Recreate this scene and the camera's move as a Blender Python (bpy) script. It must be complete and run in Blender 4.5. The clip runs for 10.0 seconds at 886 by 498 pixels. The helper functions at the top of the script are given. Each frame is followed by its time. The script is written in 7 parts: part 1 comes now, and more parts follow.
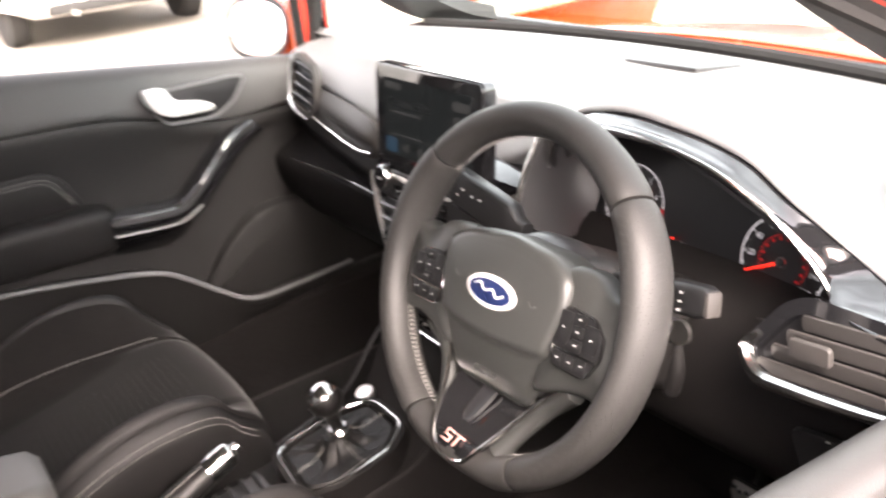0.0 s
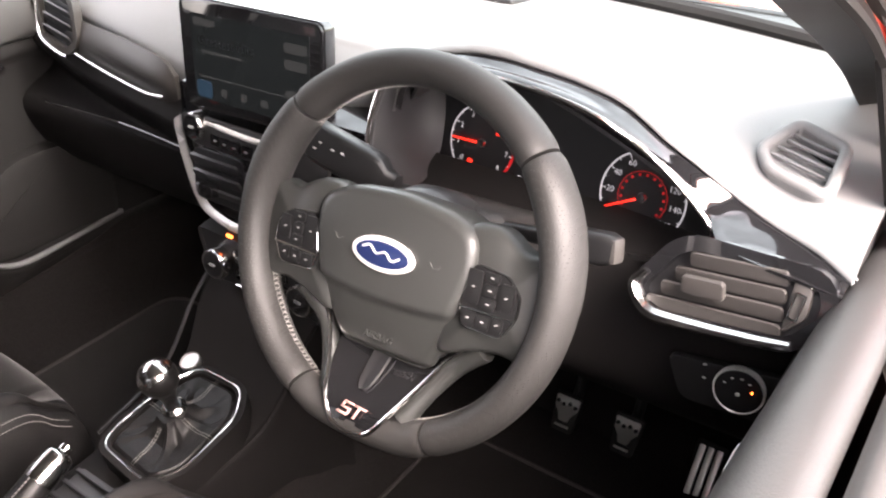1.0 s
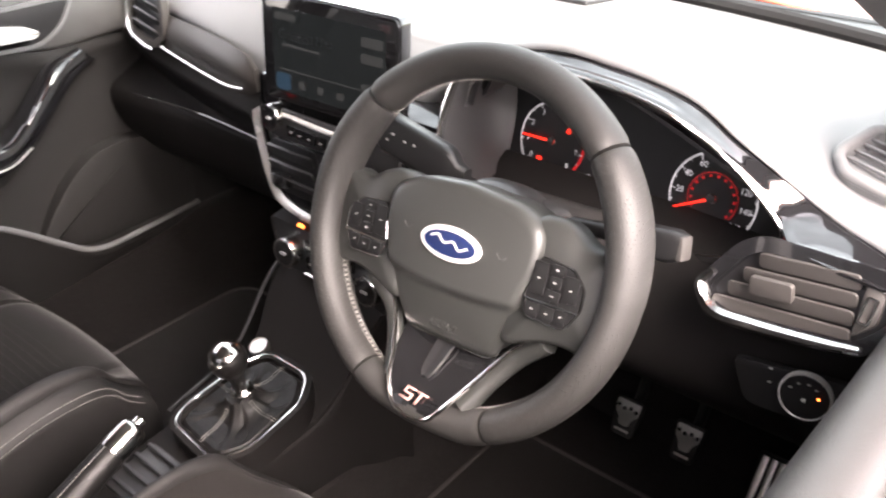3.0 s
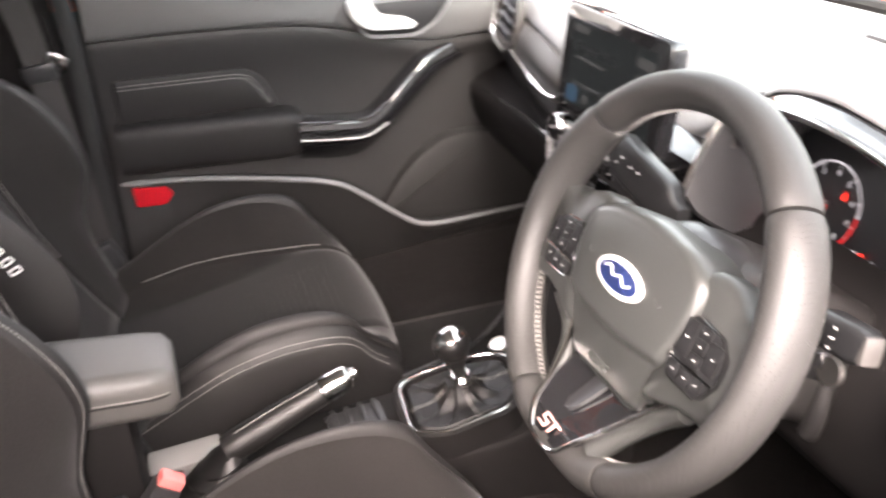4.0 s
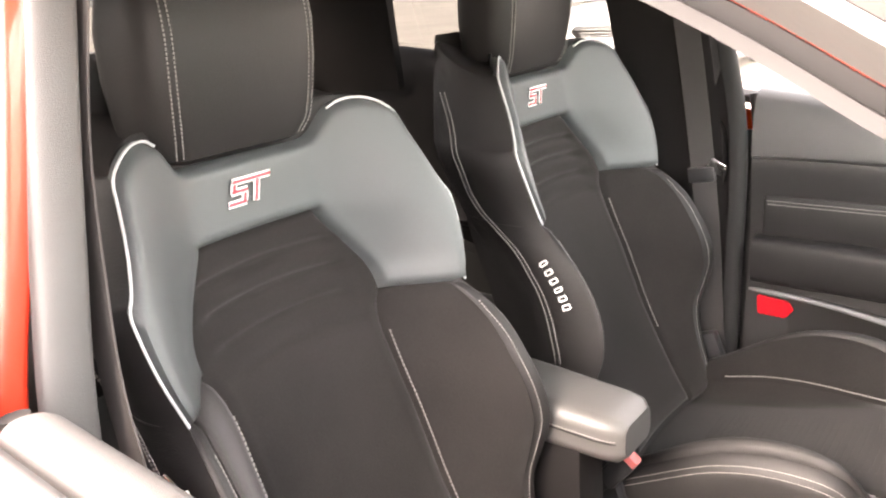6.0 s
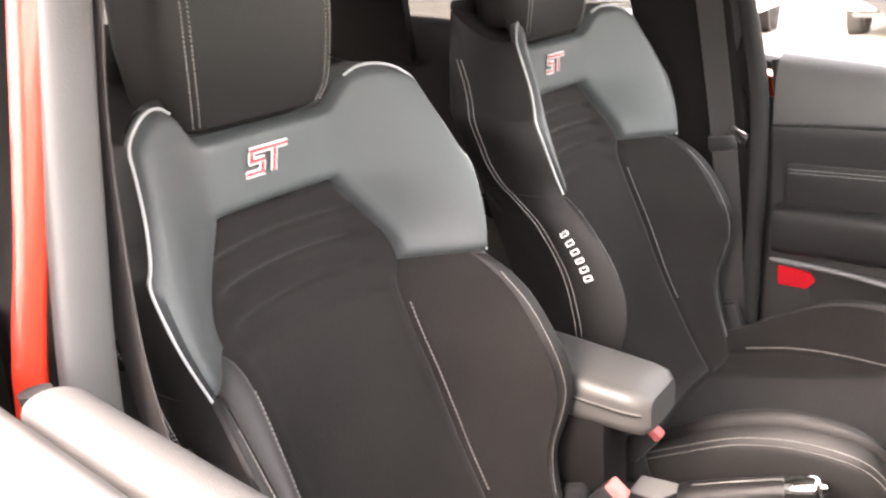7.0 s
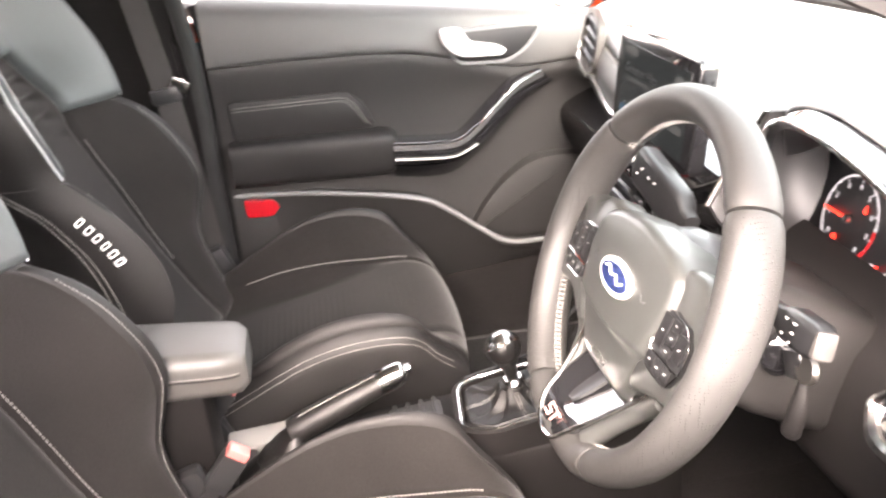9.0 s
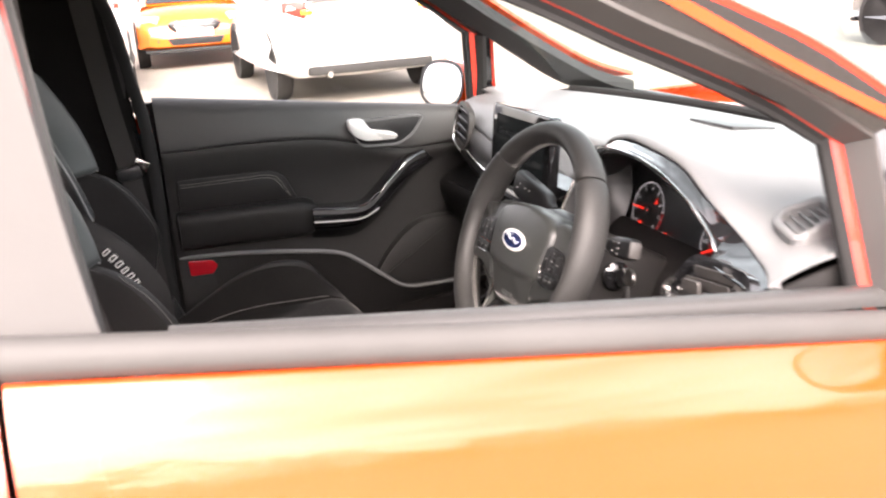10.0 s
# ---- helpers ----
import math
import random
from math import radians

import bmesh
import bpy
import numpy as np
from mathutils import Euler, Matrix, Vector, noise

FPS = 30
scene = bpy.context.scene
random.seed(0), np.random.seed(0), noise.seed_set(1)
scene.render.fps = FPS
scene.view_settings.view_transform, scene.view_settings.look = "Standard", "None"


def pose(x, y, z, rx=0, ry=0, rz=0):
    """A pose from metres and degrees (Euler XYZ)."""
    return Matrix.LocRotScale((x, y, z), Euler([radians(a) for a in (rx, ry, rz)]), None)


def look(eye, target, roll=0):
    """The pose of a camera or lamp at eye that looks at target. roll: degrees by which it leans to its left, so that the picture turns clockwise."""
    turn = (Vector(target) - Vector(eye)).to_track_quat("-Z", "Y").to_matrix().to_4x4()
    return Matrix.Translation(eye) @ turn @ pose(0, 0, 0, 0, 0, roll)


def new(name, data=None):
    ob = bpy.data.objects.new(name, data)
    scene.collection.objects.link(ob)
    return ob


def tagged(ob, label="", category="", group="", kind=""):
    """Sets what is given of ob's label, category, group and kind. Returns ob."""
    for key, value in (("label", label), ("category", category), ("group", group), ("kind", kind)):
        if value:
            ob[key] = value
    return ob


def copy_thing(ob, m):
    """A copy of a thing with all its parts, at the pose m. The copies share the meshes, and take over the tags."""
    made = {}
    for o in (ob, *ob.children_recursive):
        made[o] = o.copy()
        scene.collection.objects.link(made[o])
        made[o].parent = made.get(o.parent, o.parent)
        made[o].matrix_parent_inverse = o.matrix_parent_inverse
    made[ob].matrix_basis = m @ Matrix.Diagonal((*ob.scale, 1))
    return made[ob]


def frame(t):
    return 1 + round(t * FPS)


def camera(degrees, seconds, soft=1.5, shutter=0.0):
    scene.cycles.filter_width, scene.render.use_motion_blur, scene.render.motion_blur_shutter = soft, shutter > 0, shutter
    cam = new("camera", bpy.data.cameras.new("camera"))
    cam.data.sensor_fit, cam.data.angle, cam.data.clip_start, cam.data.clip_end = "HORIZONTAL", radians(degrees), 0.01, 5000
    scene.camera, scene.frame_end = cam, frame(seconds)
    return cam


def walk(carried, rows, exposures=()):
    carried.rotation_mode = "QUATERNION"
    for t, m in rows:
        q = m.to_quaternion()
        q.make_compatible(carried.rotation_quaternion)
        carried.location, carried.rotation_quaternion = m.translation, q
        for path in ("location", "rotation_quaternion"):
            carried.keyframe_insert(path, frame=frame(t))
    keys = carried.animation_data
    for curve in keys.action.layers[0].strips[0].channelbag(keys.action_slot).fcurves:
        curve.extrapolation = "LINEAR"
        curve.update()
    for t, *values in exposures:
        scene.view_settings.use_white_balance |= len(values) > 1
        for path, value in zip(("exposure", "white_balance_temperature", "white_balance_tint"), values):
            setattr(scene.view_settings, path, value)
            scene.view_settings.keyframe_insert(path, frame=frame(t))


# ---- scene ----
cam = camera(54.8, 10.0, soft=2.2, shutter=0.4)
PATH = [
    (0, (0.943, -0.439, 1.237), (-0.564, 0.577, 0.403), -5.5),
    (0.3, (0.857, -0.456, 1.242), (-0.418, 0.763, 0.300), -3.4),
    (0.5, (0.824, -0.468, 1.248), (-0.326, 0.831, 0.253), -2.4),
    (1, (0.789, -0.504, 1.260), (-0.202, 0.888, 0.221), -0.6),
    (1.5, (0.763, -0.530, 1.262), (-0.188, 0.899, 0.236), 0.3),
    (2, (0.756, -0.538, 1.261), (-0.180, 0.902, 0.235), 0.7),
    (2.2, (0.758, -0.542, 1.258), (-0.179, 0.897, 0.232), 0.9),
    (3.3, (0.847, -0.485, 1.253), (-0.430, 0.673, 0.240), -2.2),
    (3.5, (0.889, -0.449, 1.251), (-0.516, 0.564, 0.252), -2.7),
    (4, (0.918, -0.337, 1.228), (-0.753, 0.209, 0.282), -1.8),
    (4.2, (0.901, -0.283, 1.216), (-0.840, 0.026, 0.290), -1.5),
    (4.5, (0.891, -0.216, 1.222), (-0.893, -0.321, 0.324), -1.4),
    (5, (0.950, -0.067, 1.217), (-0.710, -0.864, 0.434), -2.6),
    (5.5, (0.978, 0.017, 1.214), (-0.580, -1.056, 0.562), -3.0),
    (5.7, (0.988, 0.033, 1.219), (-0.537, -1.060, 0.624), -3.5),
    (6.8, (0.989, 0.015, 1.206), (-0.511, -1.160, 0.598), -4.4),
    (7, (0.983, 0.003, 1.204), (-0.526, -1.140, 0.558), -4.4),
    (7.5, (0.940, -0.104, 1.198), (-0.682, -0.968, 0.412), -3.0),
    (8, (0.892, -0.193, 1.179), (-0.816, -0.626, 0.237), -2.5),
    (8.5, (0.960, -0.181, 1.202), (-0.801, -0.289, 0.261), -4.2),
    (9, (1.032, -0.242, 1.230), (-0.754, -0.008, 0.365), -4.7),
    (9.2, (1.048, -0.296, 1.235), (-0.723, 0.089, 0.394), -4.2),
    (9.5, (1.151, -0.383, 1.240), (-0.610, 0.163, 0.470), -3.9),
    (9.7, (1.246, -0.433, 1.255), (-0.514, 0.170, 0.524), -3.9),
    (9.8, (1.328, -0.458, 1.243), (-0.448, 0.157, 0.561), -3.6),
    (10, (1.480, -0.497, 1.247), (-0.314, 0.126, 0.620), -3.5),
]
EXPOSURES = [(t, e, k, 22) for t, e, k in (
    (0.0, 3.59, 7250), (0.5, 3.41, 7050), (1.0, 3.53, 7050), (2.2, 3.53, 7050), (3.5, 3.81, 7150), (4.0, 4.17, 7150), (4.5, 4.89, 7150), (5.0, 4.87, 7500), (5.4, 5.02, 7700),
    (7.0, 4.67, 7400), (7.5, 4.39, 7300), (8.0, 4.27, 7250), (8.5, 4.71, 7300), (9.0, 4.84, 7350), (9.5, 4.28, 7200), (9.8, 3.64, 7100), (10.0, 2.92, 7100))]
walk(cam, [(t, look(eye, target, roll)) for t, eye, target, roll in PATH], EXPOSURES)

# ---------------------------------------------------------------- world and light
world = bpy.data.worlds.new("sky")
scene.world = world
world.use_nodes = True
wn = world.node_tree
sky = wn.nodes.new("ShaderNodeTexSky")
sky.sky_type = "NISHITA"
sky.sun_disc = False
sky.sun_elevation = radians(44)
sky.sun_rotation = radians(108)
sky.air_density, sky.dust_density, sky.ozone_density = 1.0, 2.5, 0.6
wn.nodes["Background"].inputs["Strength"].default_value = 0.15
thin = wn.nodes.new("ShaderNodeHueSaturation")
thin.inputs["Saturation"].default_value = 0.25
wn.links.new(sky.outputs[0], thin.inputs["Color"])
# broken cloud over the whole sky
cloud_at = wn.nodes.new("ShaderNodeTexCoord")
cloud_map = wn.nodes.new("ShaderNodeMapping")
cloud_map.inputs["Scale"].default_value = (1.0, 1.0, 3.2)
cloud = wn.nodes.new("ShaderNodeTexNoise")
cloud.inputs["Scale"].default_value = 3.4
cloud.inputs["Detail"].default_value = 6.0
cloud_range = wn.nodes.new("ShaderNodeMapRange")
cloud_range.inputs["From Min"].default_value, cloud_range.inputs["From Max"].default_value = 0.36, 0.64
cloud_range.inputs["To Min"].default_value, cloud_range.inputs["To Max"].default_value = 0.62, 1.40
cloud_mul = wn.nodes.new("ShaderNodeVectorMath")
cloud_mul.operation = "SCALE"
wn.links.new(cloud_at.outputs["Generated"], cloud_map.inputs["Vector"])
wn.links.new(cloud_map.outputs[0], cloud.inputs["Vector"])
wn.links.new(cloud.outputs["Fac"], cloud_range.inputs["Value"])
wn.links.new(thin.outputs[0], cloud_mul.inputs[0])
wn.links.new(cloud_range.outputs[0], cloud_mul.inputs["Scale"])
wn.links.new(cloud_mul.outputs[0], wn.nodes["Background"].inputs[0])

sun = new("sun", bpy.data.lights.new("sun", "SUN"))
sun.data.energy = 1.45
sun.data.angle = radians(50)
sun.data.color = (1.0, 0.95, 0.88)
sun.matrix_world = look((2.6, -0.85, 2.65), (0, 0, 0))


# ---------------------------------------------------------------- materials
def material(name, color, rough=0.5, metal=0.0, spec=0.5, vary=0.12, grain=120.0, bump=0.15, stain=2.5,
             coat=0.0, sheen=0.0, emit=None, strength=0.0, fleck=0.0):
    """A plain surface with fine grain, slow tonal drift and uneven gloss."""
    m = bpy.data.materials.new(name)
    m.use_nodes = True
    nt = m.node_tree
    b = nt.nodes["Principled BSDF"]
    b.inputs["Metallic"].default_value = metal
    b.inputs["Specular IOR Level"].default_value = spec
    b.inputs["Coat Weight"].default_value = coat
    b.inputs["Coat Roughness"].default_value = 0.03
    b.inputs["Sheen Weight"].default_value = sheen
    b.inputs["Sheen Roughness"].default_value = 0.4
    tc = nt.nodes.new("ShaderNodeTexCoord")
    fine = nt.nodes.new("ShaderNodeTexNoise")
    fine.inputs["Scale"].default_value = grain
    fine.inputs["Detail"].default_value = 4.0
    slow = nt.nodes.new("ShaderNodeTexNoise")
    slow.inputs["Scale"].default_value = stain
    slow.inputs["Detail"].default_value = 5.0
    for n in (fine, slow):
        nt.links.new(tc.outputs["Object"], n.inputs["Vector"])
    ramp = nt.nodes.new("ShaderNodeMapRange")
    ramp.inputs["From Min"].default_value, ramp.inputs["From Max"].default_value = 0.3, 0.7
    ramp.inputs["To Min"].default_value, ramp.inputs["To Max"].default_value = 1 - vary, 1 + vary
    nt.links.new(slow.outputs["Fac"], ramp.inputs["Value"])
    fr = nt.nodes.new("ShaderNodeMapRange")
    fr.inputs["From Min"].default_value, fr.inputs["From Max"].default_value = 0.3, 0.7
    fr.inputs["To Min"].default_value, fr.inputs["To Max"].default_value = 1 - fleck, 1 + fleck
    nt.links.new(fine.outputs["Fac"], fr.inputs["Value"])
    both = nt.nodes.new("ShaderNodeMath")
    both.operation = "MULTIPLY"
    nt.links.new(ramp.outputs[0], both.inputs[0])
    nt.links.new(fr.outputs[0], both.inputs[1])
    mul = nt.nodes.new("ShaderNodeVectorMath")
    mul.operation = "SCALE"
    mul.inputs[0].default_value = color
    nt.links.new(both.outputs[0], mul.inputs["Scale"])
    nt.links.new(mul.outputs[0], b.inputs["Base Color"])
    rr = nt.nodes.new("ShaderNodeMapRange")
    rr.inputs["From Min"].default_value, rr.inputs["From Max"].default_value = 0.3, 0.7
    rr.inputs["To Min"].default_value, rr.inputs["To Max"].default_value = rough * 0.88, min(1.0, rough * 1.12)
    nt.links.new(slow.outputs["Fac"], rr.inputs["Value"])
    nt.links.new(rr.outputs[0], b.inputs["Roughness"])
    if bump:
        bp = nt.nodes.new("ShaderNodeBump")
        bp.inputs["Strength"].default_value = bump
        bp.inputs["Distance"].default_value = 0.001
        nt.links.new(fine.outputs["Fac"], bp.inputs["Height"])
        nt.links.new(bp.outputs[0], b.inputs["Normal"])
    if emit:
        b.inputs["Emission Color"].default_value = (*emit, 1)
        b.inputs["Emission Strength"].default_value = strength
    return m


def cell_bump(m, scale, strength, distance, dots=False):
    """Leather pebbles (or round perforations) laid over a material's own bump."""
    nt = m.node_tree
    b = nt.nodes["Principled BSDF"]
    tc = nt.nodes.new("ShaderNodeTexCoord")
    v = nt.nodes.new("ShaderNodeTexVoronoi")
    v.inputs["Scale"].default_value = scale
    if dots:
        v.inputs["Randomness"].default_value = 0.0
    nt.links.new(tc.outputs["Object"], v.inputs["Vector"])
    h = v.outputs["Distance"]
    if dots:
        mr = nt.nodes.new("ShaderNodeMapRange")
        mr.inputs["From Min"].default_value, mr.inputs["From Max"].default_value = 0.16, 0.26
        nt.links.new(h, mr.inputs["Value"])
        h = mr.outputs[0]
    bp = nt.nodes.new("ShaderNodeBump")
    bp.inputs["Strength"].default_value = strength
    bp.inputs["Distance"].default_value = distance
    nt.links.new(h, bp.inputs["Height"])
    old = [l.from_socket for l in nt.links if l.to_socket == b.inputs["Normal"]]
    if old:
        nt.links.new(old[0], bp.inputs["Normal"])
    nt.links.new(bp.outputs[0], b.inputs["Normal"])
    return m


def glass(name, tint, rough=0.0, alpha=0.12):
    """A thin pane: mostly clear, with a mirror film on it."""
    m = bpy.data.materials.new(name)
    m.use_nodes = True
    nt = m.node_tree
    nt.nodes.remove(nt.nodes["Principled BSDF"])
    out = nt.nodes["Material Output"]
    clear = nt.nodes.new("ShaderNodeBsdfTransparent")
    clear.inputs[0].default_value = (*tint, 1)
    gloss = nt.nodes.new("ShaderNodeBsdfGlossy")
    gloss.inputs["Roughness"].default_value = rough
    mix = nt.nodes.new("ShaderNodeMixShader")
    facing = nt.nodes.new("ShaderNodeLayerWeight")
    facing.inputs["Blend"].default_value = 0.5
    steep = nt.nodes.new("ShaderNodeMath")
    steep.operation = "POWER"
    steep.inputs[1].default_value = 5.0
    share = nt.nodes.new("ShaderNodeMath")
    share.operation = "MULTIPLY_ADD"
    share.inputs[1].default_value, share.inputs[2].default_value = 0.75, 0.04
    nt.links.new(facing.outputs["Facing"], steep.inputs[0])
    nt.links.new(steep.outputs[0], share.inputs[0])
    nt.links.new(share.outputs[0], mix.inputs[0])
    nt.links.new(clear.outputs[0], mix.inputs[1])
    nt.links.new(gloss.outputs[0], mix.inputs[2])
    nt.links.new(mix.outputs[0], out.inputs["Surface"])
    return m


# Paler copy of the doors' soft plastic; light on the dash top is in the colour.
M_LITPAD = cell_bump(material("lit_soft_plastic", (0.155, 0.156, 0.158), 0.46, spec=0.5, vary=0.08, grain=500, bump=0.1, stain=3), 900, 0.35, 0.0006)
M_PLASTIC = cell_bump(material("grained_black_plastic", (0.0165, 0.0156, 0.0154), 0.52, spec=0.34, grain=600, bump=0.1), 1100, 0.3, 0.0005)
M_DECOR = material("brushed_dark_decor", (0.034, 0.031, 0.029), 0.42, spec=0.35, grain=300, bump=0.04)
M_DOORPAD = cell_bump(material("door_soft_plastic", (0.053, 0.052, 0.051), 0.46, spec=0.42, vary=0.10, grain=500, bump=0.1, stain=3), 900, 0.35, 0.0006)
M_SATIN = material("satin_black_plastic", (0.022, 0.022, 0.023), 0.36, grain=300, bump=0.04)
M_GLOSS = material("piano_black_plastic", (0.010, 0.010, 0.011), 0.07, coat=1.0, spec=0.75, grain=90, bump=0.0, vary=0.05)
M_CHROME = material("satin_chrome", (0.78, 0.77, 0.75), 0.16, metal=1.0, grain=200, bump=0.02, vary=0.05)
M_GREYPLASTIC = material("grey_plastic", (0.16, 0.155, 0.15), 0.5, grain=400, bump=0.1)
M_SILVER = material("silver_paint", (0.62, 0.61, 0.59), 0.28, metal=0.35, bump=0.0, vary=0.04)
M_ALU = material("brushed_aluminium", (0.62, 0.60, 0.57), 0.34, metal=1.0, grain=260, bump=0.1, vary=0.08)
M_LEATHER = cell_bump(material("black_leather", (0.0135, 0.0126, 0.0125), 0.54, spec=0.28, grain=260, bump=0.12, stain=5), 700, 0.35, 0.0007)
M_SHOULDER = cell_bump(material("grey_leather", (0.053, 0.059, 0.060), 0.46, spec=0.42, grain=260, bump=0.1, stain=6, vary=0.08), 800, 0.25, 0.0006)
# Darker copy of grained_black_plastic; shade is put into its colour.
M_SHADEPLASTIC = cell_bump(material("shaded_plastic", (0.0105, 0.0096, 0.0095), 0.6, spec=0.10, grain=600, bump=0.1), 1100, 0.3, 0.0005)
M_GAITER = cell_bump(material("gaiter_leather", (0.0075, 0.0071, 0.0071), 0.40, spec=0.30, grain=260, bump=0.2, stain=9), 700, 0.35, 0.0007)
M_ARMREST = cell_bump(material("armrest_leather", (0.062, 0.060, 0.057), 0.46, spec=0.5, grain=260, bump=0.1, stain=6, vary=0.08), 800, 0.25, 0.0006)
M_RIM = cell_bump(material("wheel_leather", (0.0245, 0.0238, 0.0228), 0.52, spec=0.42, grain=320, bump=0.1, stain=9), 900, 0.25, 0.0005)
M_PERF = cell_bump(material("perforated_leather", (0.0245, 0.0238, 0.0228), 0.54, spec=0.42, grain=320, bump=0.08, stain=9), 330, 0.75, 0.0017, dots=True)
M_HUB = material("moulded_wheel_cover", (0.030, 0.0315, 0.030), 0.40, spec=0.55, grain=900, bump=0.06, stain=9, vary=0.06)
M_KEY = material("black_key_plastic", (0.010, 0.010, 0.0105), 0.38, spec=0.35, grain=400, bump=0.03, vary=0.05)
M_VENT = material("vent_slat_plastic", (0.040, 0.037, 0.035), 0.42, spec=0.5, grain=500, bump=0.06)
M_HANDLE = material("pale_satin_handle", (0.80, 0.79, 0.77), 0.30, metal=0.25, bump=0.0, vary=0.03)
M_LEAF = material("hedge_leaves", (0.045, 0.060, 0.022), 0.6, spec=0.3, grain=30, bump=0.1, vary=0.3)
M_SUEDE = material("black_suede", (0.0165, 0.0148, 0.0143), 0.95, spec=0.08, grain=380, bump=0.35, stain=7, vary=0.22, sheen=0.20, fleck=0.09)
# The same suede, darkened for the shade on the seat cushions.
M_SHADESUEDE = material("shaded_suede", (0.0140, 0.0128, 0.0124), 0.92, spec=0.08, grain=380, bump=0.3, stain=9, vary=0.2, sheen=0.16, fleck=0.12)
M_CLOTH = material("headlining_cloth", (0.14, 0.135, 0.13), 0.95, spec=0.1, grain=420, bump=0.3)
M_CARPET = material("black_carpet", (0.0125, 0.0112, 0.0110), 1.0, spec=0.05, grain=520, bump=0.9, fleck=0.5, vary=0.25, sheen=0.1)
M_RUBBER = material("rubber_seal", (0.016, 0.0155, 0.0155), 0.72, spec=0.22, grain=160, bump=0.1)
# Paler than rubber_seal; on the rear uprights its grey replaces a sky reflection.
M_GREYTRIM = material("grey_trim", (0.062, 0.060, 0.058), 0.62, spec=0.4, grain=160, bump=0.12, stain=4, vary=0.18)
M_WEB = material("seat_belt_webbing", (0.034, 0.031, 0.030), 0.75, spec=0.25, grain=900, bump=0.5)
M_STITCH = material("pale_thread", (0.22, 0.21, 0.20), 0.8, grain=900, bump=0.3)
M_RIMTHREAD = material("white_thread", (0.26, 0.25, 0.235), 0.8, grain=900, bump=0.3)
M_PINK = material("pale_red_print", (0.55, 0.30, 0.27), 0.5, vary=0.04, bump=0.0)
M_PIPING = material("silver_piping", (0.40, 0.41, 0.41), 0.42, spec=0.5, grain=300, bump=0.05)
M_WHITE = material("white_print", (0.80, 0.79, 0.77), 0.6, vary=0.03, bump=0.0)
M_GREYPRINT = material("grey_print", (0.42, 0.42, 0.41), 0.6, vary=0.03, bump=0.0)
M_REDPRINT = material("red_thread", (0.48, 0.07, 0.085), 0.7, vary=0.05, bump=0.1)
# Outer body paint; the orange of its bright reflections is put into the colour.
M_RED = material("orange_lit_car_paint", (0.53, 0.056, 0.008), 0.26, coat=1.0, spec=0.5, grain=700, bump=0.0, vary=0.03, fleck=0.04)
# The same car paint without the reflected orange, for pillars and frames.
M_REDUNLIT = material("unlit_car_paint", (0.52, 0.032, 0.014), 0.30, coat=0.7, spec=0.45, grain=700, bump=0.0, vary=0.05, fleck=0.05)
M_REFLECT = material("red_reflector", (0.42, 0.012, 0.02), 0.12, coat=0.5, grain=300, bump=0.5, vary=0.05)
M_BUCKLE = material("red_button", (0.60, 0.15, 0.14), 0.35, vary=0.05, bump=0.0)
M_WHITEPAINT = material("white_car_paint", (0.80, 0.79, 0.76), 0.2, coat=0.8, bump=0.0, vary=0.03)
M_ORANGEPAINT = material("orange_car_paint", (0.75, 0.14, 0.01), 0.22, coat=0.8, bump=0.0, vary=0.04)
M_DARKPAINT = material("dark_car_paint", (0.03, 0.035, 0.04), 0.2, coat=0.8, bump=0.0, vary=0.05)
M_TYRE = material("tyre_rubber", (0.025, 0.024, 0.023), 0.8, grain=90, bump=0.3)
M_TAIL = material("tail_lamp", (0.55, 0.03, 0.02), 0.12, coat=0.5, bump=0.0)
M_AMBER = material("amber_lamp", (0.75, 0.33, 0.02), 0.15, coat=0.5, bump=0.0)
M_HEAD = material("head_lamp", (0.55, 0.56, 0.57), 0.08, metal=0.5, bump=0.0)
M_GROUND = material("worn_pale_tarmac", (0.24, 0.215, 0.185), 0.9, spec=0.2, grain=38, bump=0.6, fleck=0.3, vary=0.22, stain=0.35)
M_BLUE = material("blue_enamel", (0.013, 0.022, 0.075), 0.18, coat=0.8, bump=0.0, vary=0.05)
M_MIRROR = material("mirror_glass", (0.9, 0.9, 0.9), 0.02, metal=1.0, vary=0.01, bump=0.0)
M_SCREEN = material("dark_display", (0.008, 0.010, 0.011), 0.12, coat=0.4, bump=0.0, vary=0.05, emit=(0.30, 0.36, 0.36), strength=0.0026)
M_TILE = material("display_tile", (0.01, 0.01, 0.01), 0.2, bump=0.0, emit=(0.5, 0.55, 0.55), strength=0.007)
M_TILEBLUE = material("display_blue_tile", (0.01, 0.01, 0.02), 0.2, bump=0.0, emit=(0.10, 0.28, 0.42), strength=0.014)
M_INK = material("display_ink", (0.004, 0.005, 0.006), 0.4, bump=0.0)
M_GLOW = material("red_needle", (0.4, 0.02, 0.01), 0.4, bump=0.0, emit=(1.0, 0.03, 0.015), strength=0.2)
M_GLOWDIM = material("red_scale", (0.2, 0.01, 0.01), 0.4, bump=0.0, emit=(1.0, 0.02, 0.025), strength=0.035)
M_SCALE = material("lit_white_scale", (0.4, 0.4, 0.42), 0.4, bump=0.0, emit=(0.8, 0.85, 0.9), strength=0.04)
M_LED = material("orange_led", (0.5, 0.1, 0.02), 0.4, bump=0.0, emit=(1.0, 0.16, 0.03), strength=1.0)
M_DIAL = material("dial_face", (0.010, 0.010, 0.011), 0.4, bump=0.0)
M_PANE = glass("clear_pane", (0.93, 0.96, 0.95))
